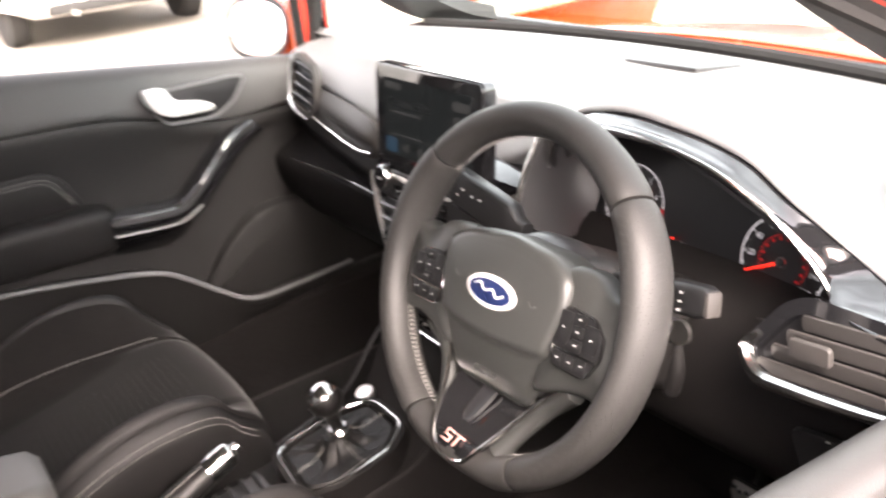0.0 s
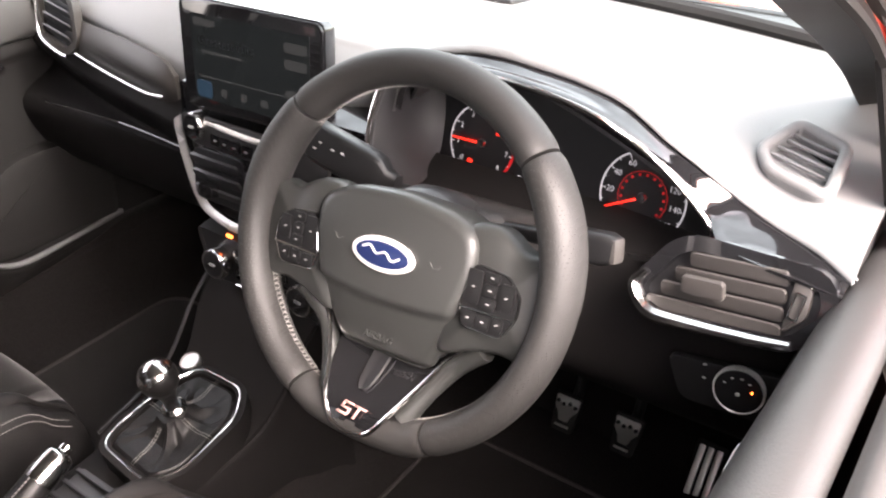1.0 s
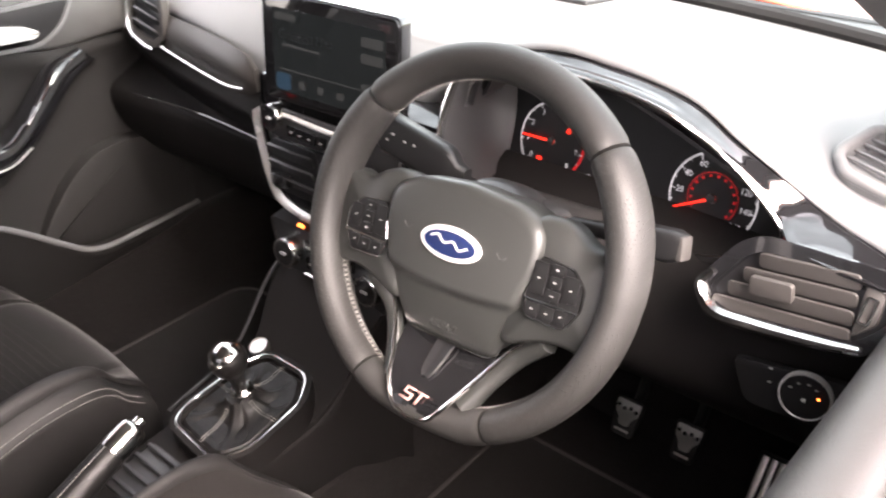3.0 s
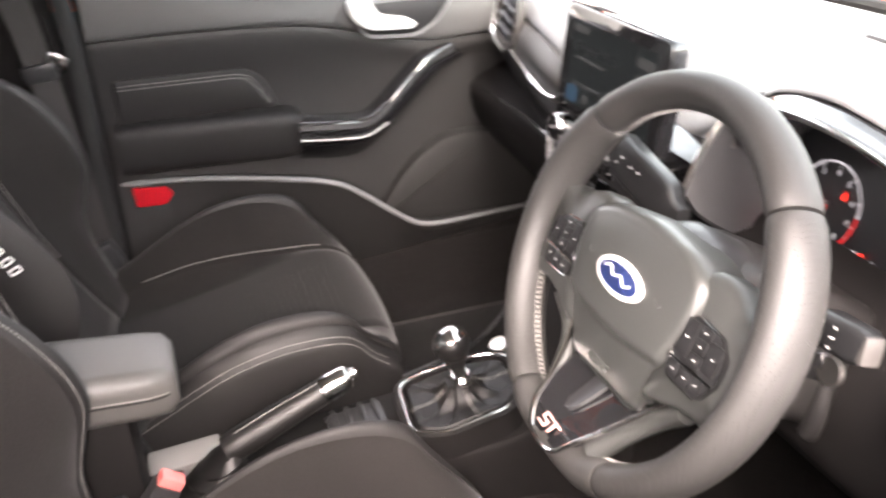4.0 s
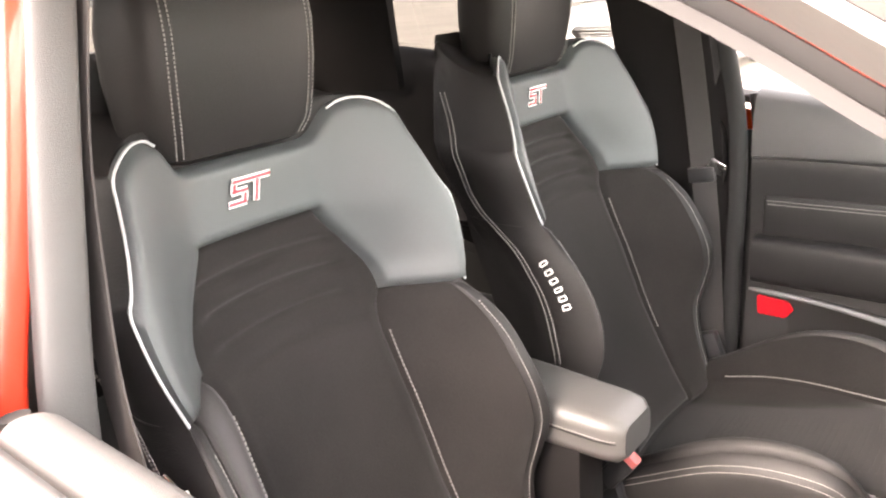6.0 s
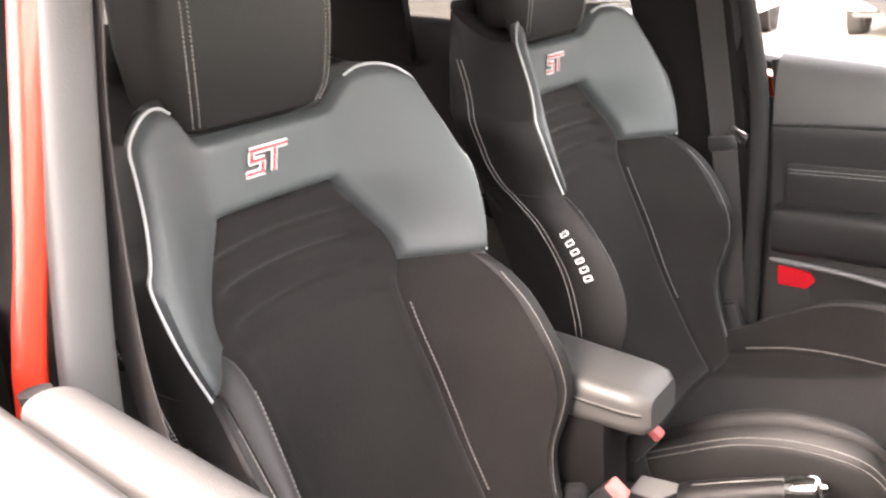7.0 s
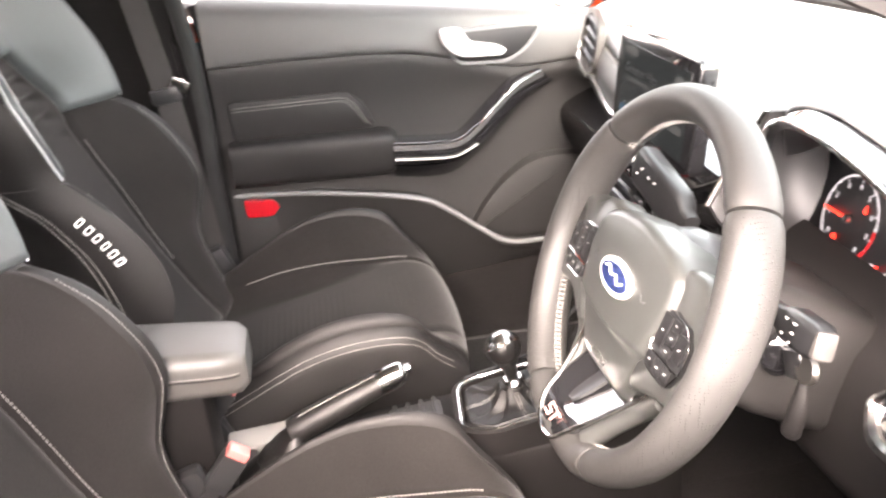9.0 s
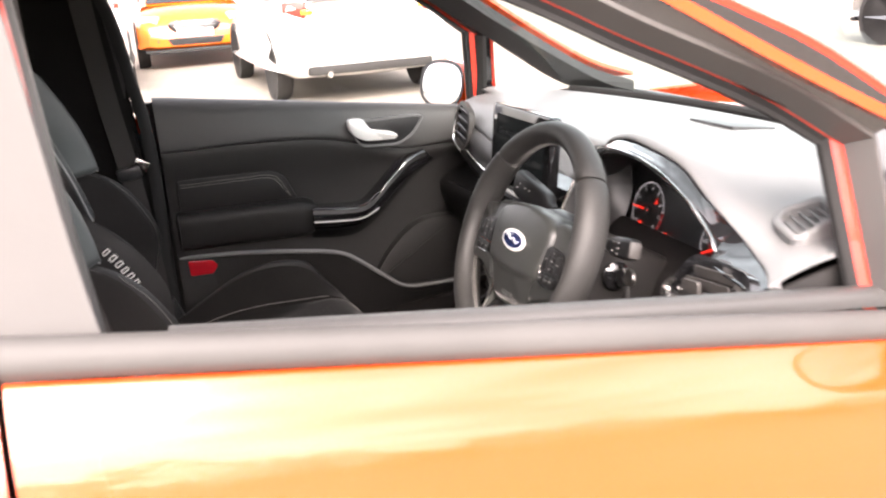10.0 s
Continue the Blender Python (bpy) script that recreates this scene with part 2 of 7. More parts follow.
M_SCREENPANE = glass("green_tinted_pane", (0.80, 0.92, 0.89))
M_TINT = glass("privacy_pane", (0.10, 0.105, 0.105))


# ---------------------------------------------------------------- builders
def part(name, bm, mat, parent=None, label="", sharp=38, recalc=True):
    """Links a bmesh, given in world metres, as one mesh object under a thing or a part."""
    if recalc:
        bmesh.ops.recalc_face_normals(bm, faces=bm.faces)
    at = Vector((0, 0, 0))
    p = parent
    while p is not None:
        at += p.location
        p = p.parent
    bmesh.ops.translate(bm, verts=bm.verts, vec=-at)
    me = bpy.data.meshes.new(name)
    bm.to_mesh(me)
    bm.free()
    me.materials.append(mat)
    me.polygons.foreach_set("use_smooth", [True] * len(me.polygons))
    if sharp:
        me.set_sharp_from_angle(angle=radians(sharp))
    ob = new(name, me)
    ob.parent = parent
    if label:
        tagged(ob, label)
    return ob


def thing(name, at, label, category, group="", kind=""):
    ob = new(name)
    ob.location = at
    ob.empty_display_size = 0.05
    return tagged(ob, label, category, group, kind)


def crom(pts, n=6, closed=False):
    """A smooth line through points."""
    p = [Vector(q) for q in pts]
    k = len(p)
    out = []
    for i in range(k if closed else k - 1):
        if closed:
            a, b, c, d = p[i - 1], p[i], p[(i + 1) % k], p[(i + 2) % k]
        else:
            b, c = p[i], p[i + 1]
            a = p[i - 1] if i else b * 2 - c
            d = p[i + 2] if i + 2 < k else c * 2 - b
        for j in range(n):
            t = j / n
            out.append(0.5 * (2 * b + (c - a) * t + (2 * a - 5 * b + 4 * c - d) * t * t + (3 * b - a - 3 * c + d) * t ** 3))
    if not closed:
        out.append(p[-1].copy())
    return out


def skin(bm, rows, close_u=False, close_v=False, caps=False):
    """Faces between rows of points of one length."""
    vs = [[bm.verts.new(q) for q in r] for r in rows]
    k, n = len(vs), len(vs[0])
    for i in range(k if close_v else k - 1):
        for j in range(n if close_u else n - 1):
            a, b = vs[i], vs[(i + 1) % k]
            bm.faces.new((a[j], a[(j + 1) % n], b[(j + 1) % n], b[j]))
    if caps:
        bm.faces.new(list(reversed(vs[0])))
        bm.faces.new(vs[-1])
    return vs


def thicken(bm, thick):
    """Gives an open surface a back and closed rims."""
    bm.normal_update()
    faces, rim = bm.faces[:], [e for e in bm.edges if len(e.link_faces) == 1]
    twin = {v: bm.verts.new(v.co - v.normal * thick) for v in bm.verts[:]}
    for e in rim:
        l = e.link_loops[0]
        a, b = l.vert, l.link_loop_next.vert
        bm.faces.new((b, a, twin[a], twin[b]))
    for f in faces:
        bm.faces.new([twin[v] for v in reversed(f.verts[:])])


def sheet(rows, thick=0.004, nu=5, nv=4, smooth_v=True):
    """A smooth shell through rows of control points, with thickness."""
    bm = bmesh.new()
    fine = [crom(r, nu) for r in rows]
    if smooth_v and len(fine) > 2:
        cols = [crom(c, nv) for c in zip(*fine)]
        fine = [list(r) for r in zip(*cols)]
    skin(bm, fine)
    bmesh.ops.recalc_face_normals(bm, faces=bm.faces)
    if thick:
        thicken(bm, thick)
    return bm


def tube(pts, r, seg=10, n=6, closed=False, flat=1.0, smooth=True, bm=None):
    """A round bar along a line; r may be a list."""
    bm = bm or bmesh.new()
    line = crom(pts, n, closed) if smooth else [Vector(p) for p in pts]
    k = len(line)
    rows = []
    side = None
    for i, p in enumerate(line):
        nxt = line[(i + 1) % k] if closed or i + 1 < k else p
        prv = line[i - 1] if closed or i else p
        d = (nxt - prv).normalized()
        if side is None:
            side = d.orthogonal().normalized()
        side = (side - d * side.dot(d)).normalized()
        up = d.cross(side)
        if isinstance(r, (list, tuple)):
            f = i / (k - 1) * (len(r) - 1)
            j = min(int(f), len(r) - 2)
            rad = r[j] + (r[j + 1] - r[j]) * (f - j)
        else:
            rad = r
        rows.append([p + side * (rad * math.cos(2 * math.pi * a / seg)) + up * (rad * flat * math.sin(2 * math.pi * a / seg)) for a in range(seg)])
    skin(bm, rows, close_u=True, close_v=closed, caps=not closed)
    return bm


def lathe(profile, m, seg=28, bm=None):
    """Turns (radius, height) pairs about z, set at the pose m."""
    bm = bm or bmesh.new()
    rows = [[m @ Vector((r * math.cos(2 * math.pi * a / seg), r * math.sin(2 * math.pi * a / seg), h)) for a in range(seg)] for r, h in profile]
    skin(bm, rows, close_u=True, caps=True)
    return bm


def block(size, m, bevel=0.004, seg=2, bm=None):
    """A box with rounded edges."""
    b2 = bmesh.new()
    bmesh.ops.create_cube(b2, size=1.0)
    bmesh.ops.scale(b2, vec=size, verts=b2.verts)
    if bevel:
        bmesh.ops.bevel(b2, geom=b2.edges[:], offset=min(bevel, min(size) * 0.45), segments=seg, affect="EDGES", profile=0.6)
    bmesh.ops.transform(b2, matrix=m, verts=b2.verts)
    if bm is None:
        return b2
    return join(bm, b2)


def join(bm, other):
    me = bpy.data.meshes.new("joined")
    other.to_mesh(me)
    other.free()
    bm.from_mesh(me)
    bpy.data.meshes.remove(me)
    return bm


def plate(outline, depth, m, bevel=0.002, bm=None):
    """A flat shape (points in x, y) given depth along z, with rounded edges, at the pose m."""
    b2 = bmesh.new()
    f = b2.faces.new([b2.verts.new((x, y, 0)) for x, y in outline])
    ex = bmesh.ops.extrude_face_region(b2, geom=[f])
    top = [v for v in ex["geom"] if isinstance(v, bmesh.types.BMVert)]
    bmesh.ops.translate(b2, verts=top, vec=(0, 0, depth))
    if bevel:
        es = [e for e in b2.edges if all(v in top for v in e.verts)]
        bmesh.ops.bevel(b2, geom=es, offset=min(bevel, abs(depth) * 0.8), segments=2, affect="EDGES", profile=0.6)
    bmesh.ops.transform(b2, matrix=m, verts=b2.verts)
    if bm is None:
        return b2
    return join(bm, b2)


def frame_plate(outer, inner, depth, m, bm=None):
    """A flat ring between two outlines of one length."""
    b2 = bm or bmesh.new()
    rows = []
    for pts, z in ((outer, 0), (outer, depth), (inner, depth), (inner, 0)):
        rows.append([m @ Vector((x, y, z)) for x, y in pts])
    skin(b2, rows, close_u=True, close_v=True)
    return b2


def rounded(w, h, r, n=5):
    """Outline of a rounded rectangle round the origin."""
    out = []
    for cx, cy, a0 in ((w / 2 - r, h / 2 - r, 0), (-w / 2 + r, h / 2 - r, 90), (-w / 2 + r, -h / 2 + r, 180), (w / 2 - r, -h / 2 + r, 270)):
        for i in range(n + 1):
            a = radians(a0 + 90 * i / n)
            out.append((cx + r * math.cos(a), cy + r * math.sin(a)))
    return out


def round_poly(pts, r, n=4):
    """An outline with its corners rounded."""
    p = [Vector((x, y)) for x, y in pts]
    out = []
    for i, c in enumerate(p):
        a, b = (p[i - 1] - c), (p[(i + 1) % len(p)] - c)
        d = min(r, a.length * 0.45, b.length * 0.45)
        s, e = c + a.normalized() * d, c + b.normalized() * d
        for j in range(n + 1):
            t = j / n
            q = s * (1 - t) ** 2 + c * 2 * t * (1 - t) + e * t * t
            out.append((q.x, q.y))
    return out


def inset(pts, d):
    """The outline moved inwards; anticlockwise outlines shrink."""
    p = [Vector((x, y)) for x, y in pts]
    out = []
    for i, c in enumerate(p):
        t = (p[(i + 1) % len(p)] - p[i - 1])
        if t.length < 1e-9:
            t = Vector((1, 0))
        t.normalize()
        out.append((c.x - t.y * d, c.y + t.x * d))
    return out


def axes(origin, right, up):
    """A pose from an origin and two directions; z is their cross."""
    r = Vector(right).normalized()
    z = r.cross(Vector(up)).normalized()
    u = z.cross(r)
    m = Matrix((r, u, z)).transposed().to_4x4()
    m.translation = Vector(origin)
    return m


def lettering(text, size, m, depth=0.0003, shear=0.0, align="CENTER"):
    """Letters of the built-in font, standing in the plane of the pose m."""
    cu = bpy.data.curves.new("letters", "FONT")
    cu.body, cu.size, cu.extrude, cu.shear = text, size, depth, shear
    cu.align_x, cu.align_y = align, "CENTER"
    cu.resolution_u = 3
    ob = bpy.data.objects.new("letters", cu)
    scene.collection.objects.link(ob)
    me = bpy.data.meshes.new_from_object(ob.evaluated_get(bpy.context.evaluated_depsgraph_get()))
    bpy.data.objects.remove(ob)
    bpy.data.curves.remove(cu)
    bm = bmesh.new()
    bm.from_mesh(me)
    bpy.data.meshes.remove(me)
    bmesh.ops.transform(bm, matrix=m, verts=bm.verts)
    return bm


def ease(a, b, x):
    t = min(1.0, max(0.0, (x - a) / (b - a)))
    return t * t * (3 - 2 * t)


def table(rows, x):
    """Smooth values between the rows (key, value, value...)."""
    if x <= rows[0][0]:
        return rows[0][1:]
    for k in range(len(rows) - 1):
        r, s = rows[k], rows[k + 1]
        if x <= s[0]:
            h = s[0] - r[0]
            t = (x - r[0]) / h
            q, w = rows[max(k - 1, 0)], rows[min(k + 2, len(rows) - 1)]
            out = []
            for j in range(1, len(r)):
                m0 = (s[j] - q[j]) / (s[0] - q[0]) * h
                m1 = (w[j] - r[j]) / (w[0] - r[0]) * h
                out.append((2 * t ** 3 - 3 * t * t + 1) * r[j] + (t ** 3 - 2 * t * t + t) * m0 + (3 * t * t - 2 * t ** 3) * s[j] + (t ** 3 - t * t) * m1)
            return tuple(out)
    return rows[-1][1:]


def seam(pts, pitch=0.0055, size=0.0011, length=0.0036, n=10):
    """Thread: short stitches along a line."""
    line = crom(pts, n)
    bm = bmesh.new()
    run, nxt = 0.0, 0.0
    for a, b in zip(line, line[1:]):
        d = b - a
        step = d.length
        if step < 1e-7:
            continue
        w = d.normalized()
        s = w.orthogonal().normalized()
        u = w.cross(s)
        while nxt <= run + step:
            c = a + w * (nxt - run)
            v = [bm.verts.new(c + w * (length / 2 * k) + s * (size * math.cos(q)) + u * (size * math.sin(q)))
                 for k in (-1, 1) for q in (0, 1.571, 3.142, 4.712)]
            for q in range(4):
                bm.faces.new((v[q], v[(q + 1) % 4], v[4 + (q + 1) % 4], v[4 + q]))
            bm.faces.new((v[3], v[2], v[1], v[0]))
            bm.faces.new((v[4], v[5], v[6], v[7]))
            nxt += pitch
        run += step
    return bm


# ---------------------------------------------------------------- ground and cabin shell
def band(a, b, thick=0.006, nu=6):
    return sheet([a, b], thick, nu, 1, smooth_v=False)


def belt(side, y):
    """Height of the top edge of a door (side -1: passenger's, 1: driver's)."""
    return 0.924 - 0.128 * y if side < 0 else 0.892 - 0.137 * y


def lean(z):
    """Half-width of the glasshouse at a height."""
    return 0.738 - 0.33 * (z - 0.95)


bm = bmesh.new()
skin(bm, [[Vector((x, y, 0)) for x in (-600, -60, -20, 0, 20, 60, 600)] for y in (-600, -60, -20, 0, 20, 60, 600)])
tagged(part("ground", bm, M_GROUND), "pale worn tarmac of a car park", "ground", kind="structure")

# carpeted floor with the tunnel and sills
prof = [(-0.80, 0.20), (-0.74, 0.36), (-0.66, 0.36), (-0.63, 0.25), (-0.55, 0.215), (-0.2, 0.215), (-0.13, 0.24), (-0.10, 0.34), (0, 0.36),
        (0.10, 0.34), (0.13, 0.24), (0.2, 0.215), (0.55, 0.215), (0.63, 0.25), (0.66, 0.36), (0.74, 0.36), (0.80, 0.20)]
rows = [[Vector((x, y, z + dz * (1 if abs(x) < 0.66 else 0))) for x, z in prof] for y, dz in ((-1.7, 0.12), (-1.2, 0.05), (-0.9, 0.0), (0.40, 0.0), (0.56, 0.06), (0.72, 0.26), (0.80, 0.5))]
tagged(part("floor", sheet(rows, 0.02, 3, 3), M_CARPET), "black carpeted car floor with a raised tunnel", "floor", kind="structure")

# headlining and roof skin
rows = [[Vector((x * w, y, z - 0.03 * x * x)) for x in (-1, -0.8, -0.4, 0, 0.4, 0.8, 1)] for y, z, w in
        ((0.13, 1.375, 0.54), (-0.1, 1.405, 0.585), (-0.6, 1.42, 0.60), (-1.2, 1.40, 0.57), (-1.6, 1.36, 0.52))]
tagged(part("ceiling", sheet(rows, 0.012, 4, 4), M_CLOTH), "grey cloth headlining of the car", "ceiling", kind="structure")
rows = [[v + Vector((v.x * 0.07, 0, 0.045)) for v in r] for r in rows]
tagged(part("roof", sheet(rows, 0.01, 4, 4), M_RED), "orange-red painted car roof", "roof", kind="structure")

# bulkhead, rear end
bm = block((1.5, 0.03, 0.70), pose(0, 0.92, 0.52), 0.01)
tagged(part("wall_front", bm, M_SATIN), "black bulkhead behind the dashboard", "bulkhead", kind="structure")
# Tailgate and rear pillar trim: the colour is darkened for shade at the back.
bm = block((1.36, 0.04, 0.72), pose(0, -1.82, 0.60), 0.02)
tagged(part("wall_rear", bm, M_SHADEPLASTIC), "trim of the tailgate, darkened for its shade", "tailgate", kind="structure")
bm = band([(-0.60, -1.80, 0.98), (-0.52, -1.60, 1.37)], [(-0.69, -1.30, 0.98), (-0.575, -1.24, 1.37)], 0.03)
bm = join(bm, band([(0.60, -1.80, 0.98), (0.52, -1.60, 1.37)], [(0.69, -1.30, 0.98), (0.575, -1.24, 1.37)], 0.03))
tagged(part("pillar_rear", bm, M_SHADEPLASTIC), "trim of the rear pillars, darkened for its shade", "pillar", kind="structure")

# bonnet and cowl
rows = [[Vector((x, y - 0.10 * (x / 0.8) ** 2, z - 0.05 * (x / 0.8) ** 2)) for x in (-0.82, -0.6, -0.3, 0, 0.3, 0.6, 0.82)]
        for y, z in ((0.93, 0.870), (0.97, 0.880), (1.30, 0.835), (1.60, 0.77), (1.78, 0.68), (1.83, 0.55))]
tagged(part("bonnet", sheet(rows, 0.01, 4, 4), M_RED), "orange-red painted car bonnet", "bonnet", kind="structure")
rows = [[Vector((x, y - 0.10 * (x / 0.8) ** 2, z)) for x in (-0.76, -0.4, 0, 0.4, 0.76)] for y, z in ((0.79, 0.885), (0.86, 0.868), (0.94, 0.866))]
tagged(part("cowl", sheet(rows, 0.008, 4, 3), M_SATIN), "black plastic cowl below the windscreen", "cowl", kind="structure")

# footwell sides
for side in (-1, 1):
    rows = [[(side * 0.725, y, z) for z in (0.20, 0.45, 0.70, 0.86)] for y in (0.36, 0.5, 0.7, 0.9)]
    tagged(part("kick_panel", sheet(rows, 0.012, 3, 3), M_PLASTIC), "black trim at the side of the footwell", "footwell trim", kind="structure")

# windscreen
rows = []
for k in range(6):
    t = k / 5
    w = 0.70 + (0.545 - 0.70) * t
    rows.append([Vector((x * w, 0.79 + (0.14 - 0.79) * t - 0.13 * x * x * (1 - 0.35 * t), 0.900 + (1.372 - 0.900) * (t ** 0.92))) for x in (-1, -0.6, -0.2, 0.2, 0.6, 1)])
glass_ob = tagged(part("windscreen", sheet(rows, 0, 4, 2), M_SCREENPANE), "raked green-tinted windscreen", "windscreen", kind="structure")
glass_ob.visible_shadow = False

# pillars: front, centre, for either side
for side, tag in ((-1, "passenger"), (1, "driver")):
    s = side
    inner = [(s * 0.668, 0.86, 0.905), (s * 0.668, 0.70, 0.965), (s * 0.650, 0.45, 1.115), (s * 0.598, 0.22, 1.265), (s * 0.56, 0.08, 1.365)]
    outer = [(s * 0.715, 0.74, 0.915), (s * 0.710, 0.60, 0.965), (s * 0.690, 0.37, 1.120), (s * 0.640, 0.12, 1.270), (s * 0.60, -0.02, 1.350)]
    if s > 0:
        inner = [(0.652, 0.66, 0.885), (0.645, 0.52, 0.900), (0.633, 0.42, 0.978), (0.625, 0.30, 1.043), (0.622, 0.20, 1.086), (0.600, 0.08, 1.16), (0.575, -0.02, 1.24)]
        outer = [(0.715, 0.70, 0.880), (0.712, 0.58, 0.915), (0.706, 0.42, 0.990), (0.698, 0.27, 1.060), (0.690, 0.14, 1.125), (0.675, 0.04, 1.18), (0.660, -0.04, 1.225)]
    tagged(part("pillar_front", band(inner, outer, 0.035 if s < 0 else 0.020), M_PLASTIC), "dark grained trim of the windscreen pillar", "pillar", kind="structure")
    skin_a = [(x + s * 0.035, y + 0.02, z + 0.02) for x, y, z in inner]
    skin_b = [(x + s * 0.055, y + 0.02, z + 0.01) for x, y, z in outer]
    tagged(part("pillar_skin", band(skin_a, skin_b, 0.012), M_RED), "orange-red painted windscreen pillar", "pillar", kind="structure")
    # centre pillar with its belt slot
    dx, back = (0.028, 0.026) if s > 0 else (0.0, 0.030)
    fwd = 0.065 if s < 0 else -0.030
    bm = sheet([[(s * 0.70, y0, 0.36), (s * 0.712, y0, 0.6), (s * 0.70, y0 - 0.01, 0.86), (s * 0.675, y0 - 0.02, 1.00), (s * (lean(1.2) - 0.02), y0 - 0.04, 1.2), (s * 0.585, y0 - 0.06, 1.37)]
                for y0 in (-0.552 + fwd, -0.56 + fwd, -0.60, -0.66, -0.69)], 0.02, 4, 3)
    # Pillar trim takes the darker plastic in place of shade.
    tagged(part("pillar_centre", bm, M_SHADEPLASTIC), "grained trim of the door pillar, darkened for its shade", "pillar", kind="structure")
    bm = sheet([[(0.742 + o, y0, 0.36), (0.746 + o, y0, 0.6), (0.727 + o, y0, 0.90), (0.691 + o, y0 - 0.005, 1.05), (0.656 + o, y0 - 0.012, 1.2), (0.612 + o, y0 - 0.03, 1.37)]
                for y0, o in ((-0.575, -0.014), (-0.572, -0.008), (-0.573, 0.006), (-0.577, 0.012))] if s > 0 else
               [[(s * (0.730 + o), y0 - back, 0.36), (s * (0.735 + o), y0 - back, 0.6), (s * (0.728 + o), y0 - back, 0.90), (s * (lean(1.05) + o), y0 - 0.01 - back, 1.05), (s * (lean(1.2) + o), y0 - 0.03 - back, 1.2), (s * (0.603 + o), y0 - 0.05 - back, 1.37)]
                for y0, o in ((-0.551, -0.024 - dx), (-0.548, -0.005 - dx), (-0.549, 0.012 - dx), (-0.553, 0.018 - dx))], 0.004, 4, 3)
    tagged(part("pillar_flange", bm, M_REDUNLIT), "orange-red painted door pillar", "pillar", kind="structure")
    spine = [(0.698, -0.545 + fwd, 0.38), (0.702, -0.542 + fwd, 0.6), (0.700, -0.541 + fwd, 0.88), (lean(1.05) - 0.024, -0.549 + fwd * 0.8, 1.05), (lean(1.2) - 0.024, -0.568 + fwd * 0.7, 1.2), (0.578, -0.590, 1.365)]
    if s > 0:
        spine = [(0.698, -0.552, 0.38), (0.702, -0.552, 0.6), (0.694, -0.557, 0.88), (0.664, -0.572, 1.05), (0.632, -0.585, 1.2), (0.592, -0.602, 1.365)]
    rows = [[(s * (x + a), y + b, z) for x, y, z in spine] for a, b in (((0.016, -0.004), (0.013, 0.008), (0.002, 0.013), (-0.010, 0.010), (-0.017, 0.000), (-0.018, -0.016)) if s < 0 else
             ((0.018, -0.006), (0.014, 0.003), (0.000, 0.006), (-0.020, 0.004), (-0.028, -0.002), (-0.030, -0.018)))]
    # Driver's side gets a paler plastic that stands for the skylight on it.
    tagged(part("seal", sheet(rows, 0.004, 6, 3), M_RUBBER if s < 0 else M_DOORPAD), "dark door seal along the pillar" if s < 0 else "grained trim along the door pillar, paler for the light on it", "seal", kind="structure")
    # side rail of the roof
    tagged(part("roof_rail", band([(s * 0.565, 0.10, 1.365), (s * 0.60, -0.5, 1.40), (s * 0.57, -1.2, 1.385), (s * 0.53, -1.6, 1.345)],
                                  [(s * 0.650, 0.02, 1.270), (s * 0.672, -0.5, 1.325), (s * 0.645, -1.2, 1.33), (s * 0.58, -1.65, 1.30)], 0.02), M_RED),
           "orange-red painted roof rail", "roof rail", kind="structure")
    # rear door: panel below the glass, with armrest
    rz = lambda y: belt(s, -0.55) - 0.10 * (y + 0.6)
    rows = [[(s * 0.745, y, rz(y)) for y in (-0.66, -0.9, -1.2, -1.5, -1.8)], [(s * 0.71, y, rz(y) + 0.004) for y in (-0.66, -0.9, -1.2, -1.5, -1.8)],
            [(s * 0.69, y, rz(y) - 0.05) for y in (-0.66, -0.9, -1.2, -1.5, -1.8)], [(s * 0.70, y, 0.72) for y in (-0.66, -0.9, -1.2, -1.5, -1.8)],
            [(s * 0.66, y, 0.66) for y in (-0.66, -0.9, -1.2, -1.5, -1.8)], [(s * 0.70, y, 0.60) for y in (-0.66, -0.9, -1.2, -1.5, -1.8)], [(s * 0.70, y, 0.30) for y in (-0.66, -0.9, -1.2, -1.5, -1.8)]]
    # Rear door trim is coloured darker to stand for the cabin's shade.
    tagged(part("wall_" + tag, sheet(rows, 0.01, 3, 3), M_SHADEPLASTIC), "grained trim of the rear door, darkened for its shade", "rear door", kind="structure")
    rows = [[(s * x, y, z) for y in (-0.634, -1.0, -1.4, -1.9)] for x, z in ((0.75, 1.0), (0.80, 0.955), (0.836, 0.89), (0.852, 0.83), (0.864, 0.77), (0.872, 0.65), (0.85, 0.35), (0.80, 0.22))]
    tagged(part("rear_quarter", sheet(rows, 0.008, 3, 4), M_RED), "orange-red painted rear quarter of the car", "body panel", kind="structure")
    rows = [[(s * x, y, z) for y in (0.42, 0.7, 1.1, 1.6)] for x, z in ((0.76, 0.86), (0.80, 0.82), (0.845, 0.72), (0.868, 0.6), (0.85, 0.35), (0.80, 0.22))]
    tagged(part("wing", sheet(rows, 0.008, 3, 4), M_RED), "orange-red painted front wing of the car", "body panel", kind="structure")
    # rear side glass
    ob = part("window_rear_" + tag, band([(s * 0.738, -0.66, 1.0), (s * 0.738, -1.1, 1.02), (s * 0.72, -1.62, 1.08)], [(s * 0.615, -0.66, 1.36), (s * 0.60, -1.1, 1.36), (s * 0.57, -1.5, 1.33)], 0), M_TINT)
    tagged(ob, "dark tinted rear side window", "window", kind="structure")


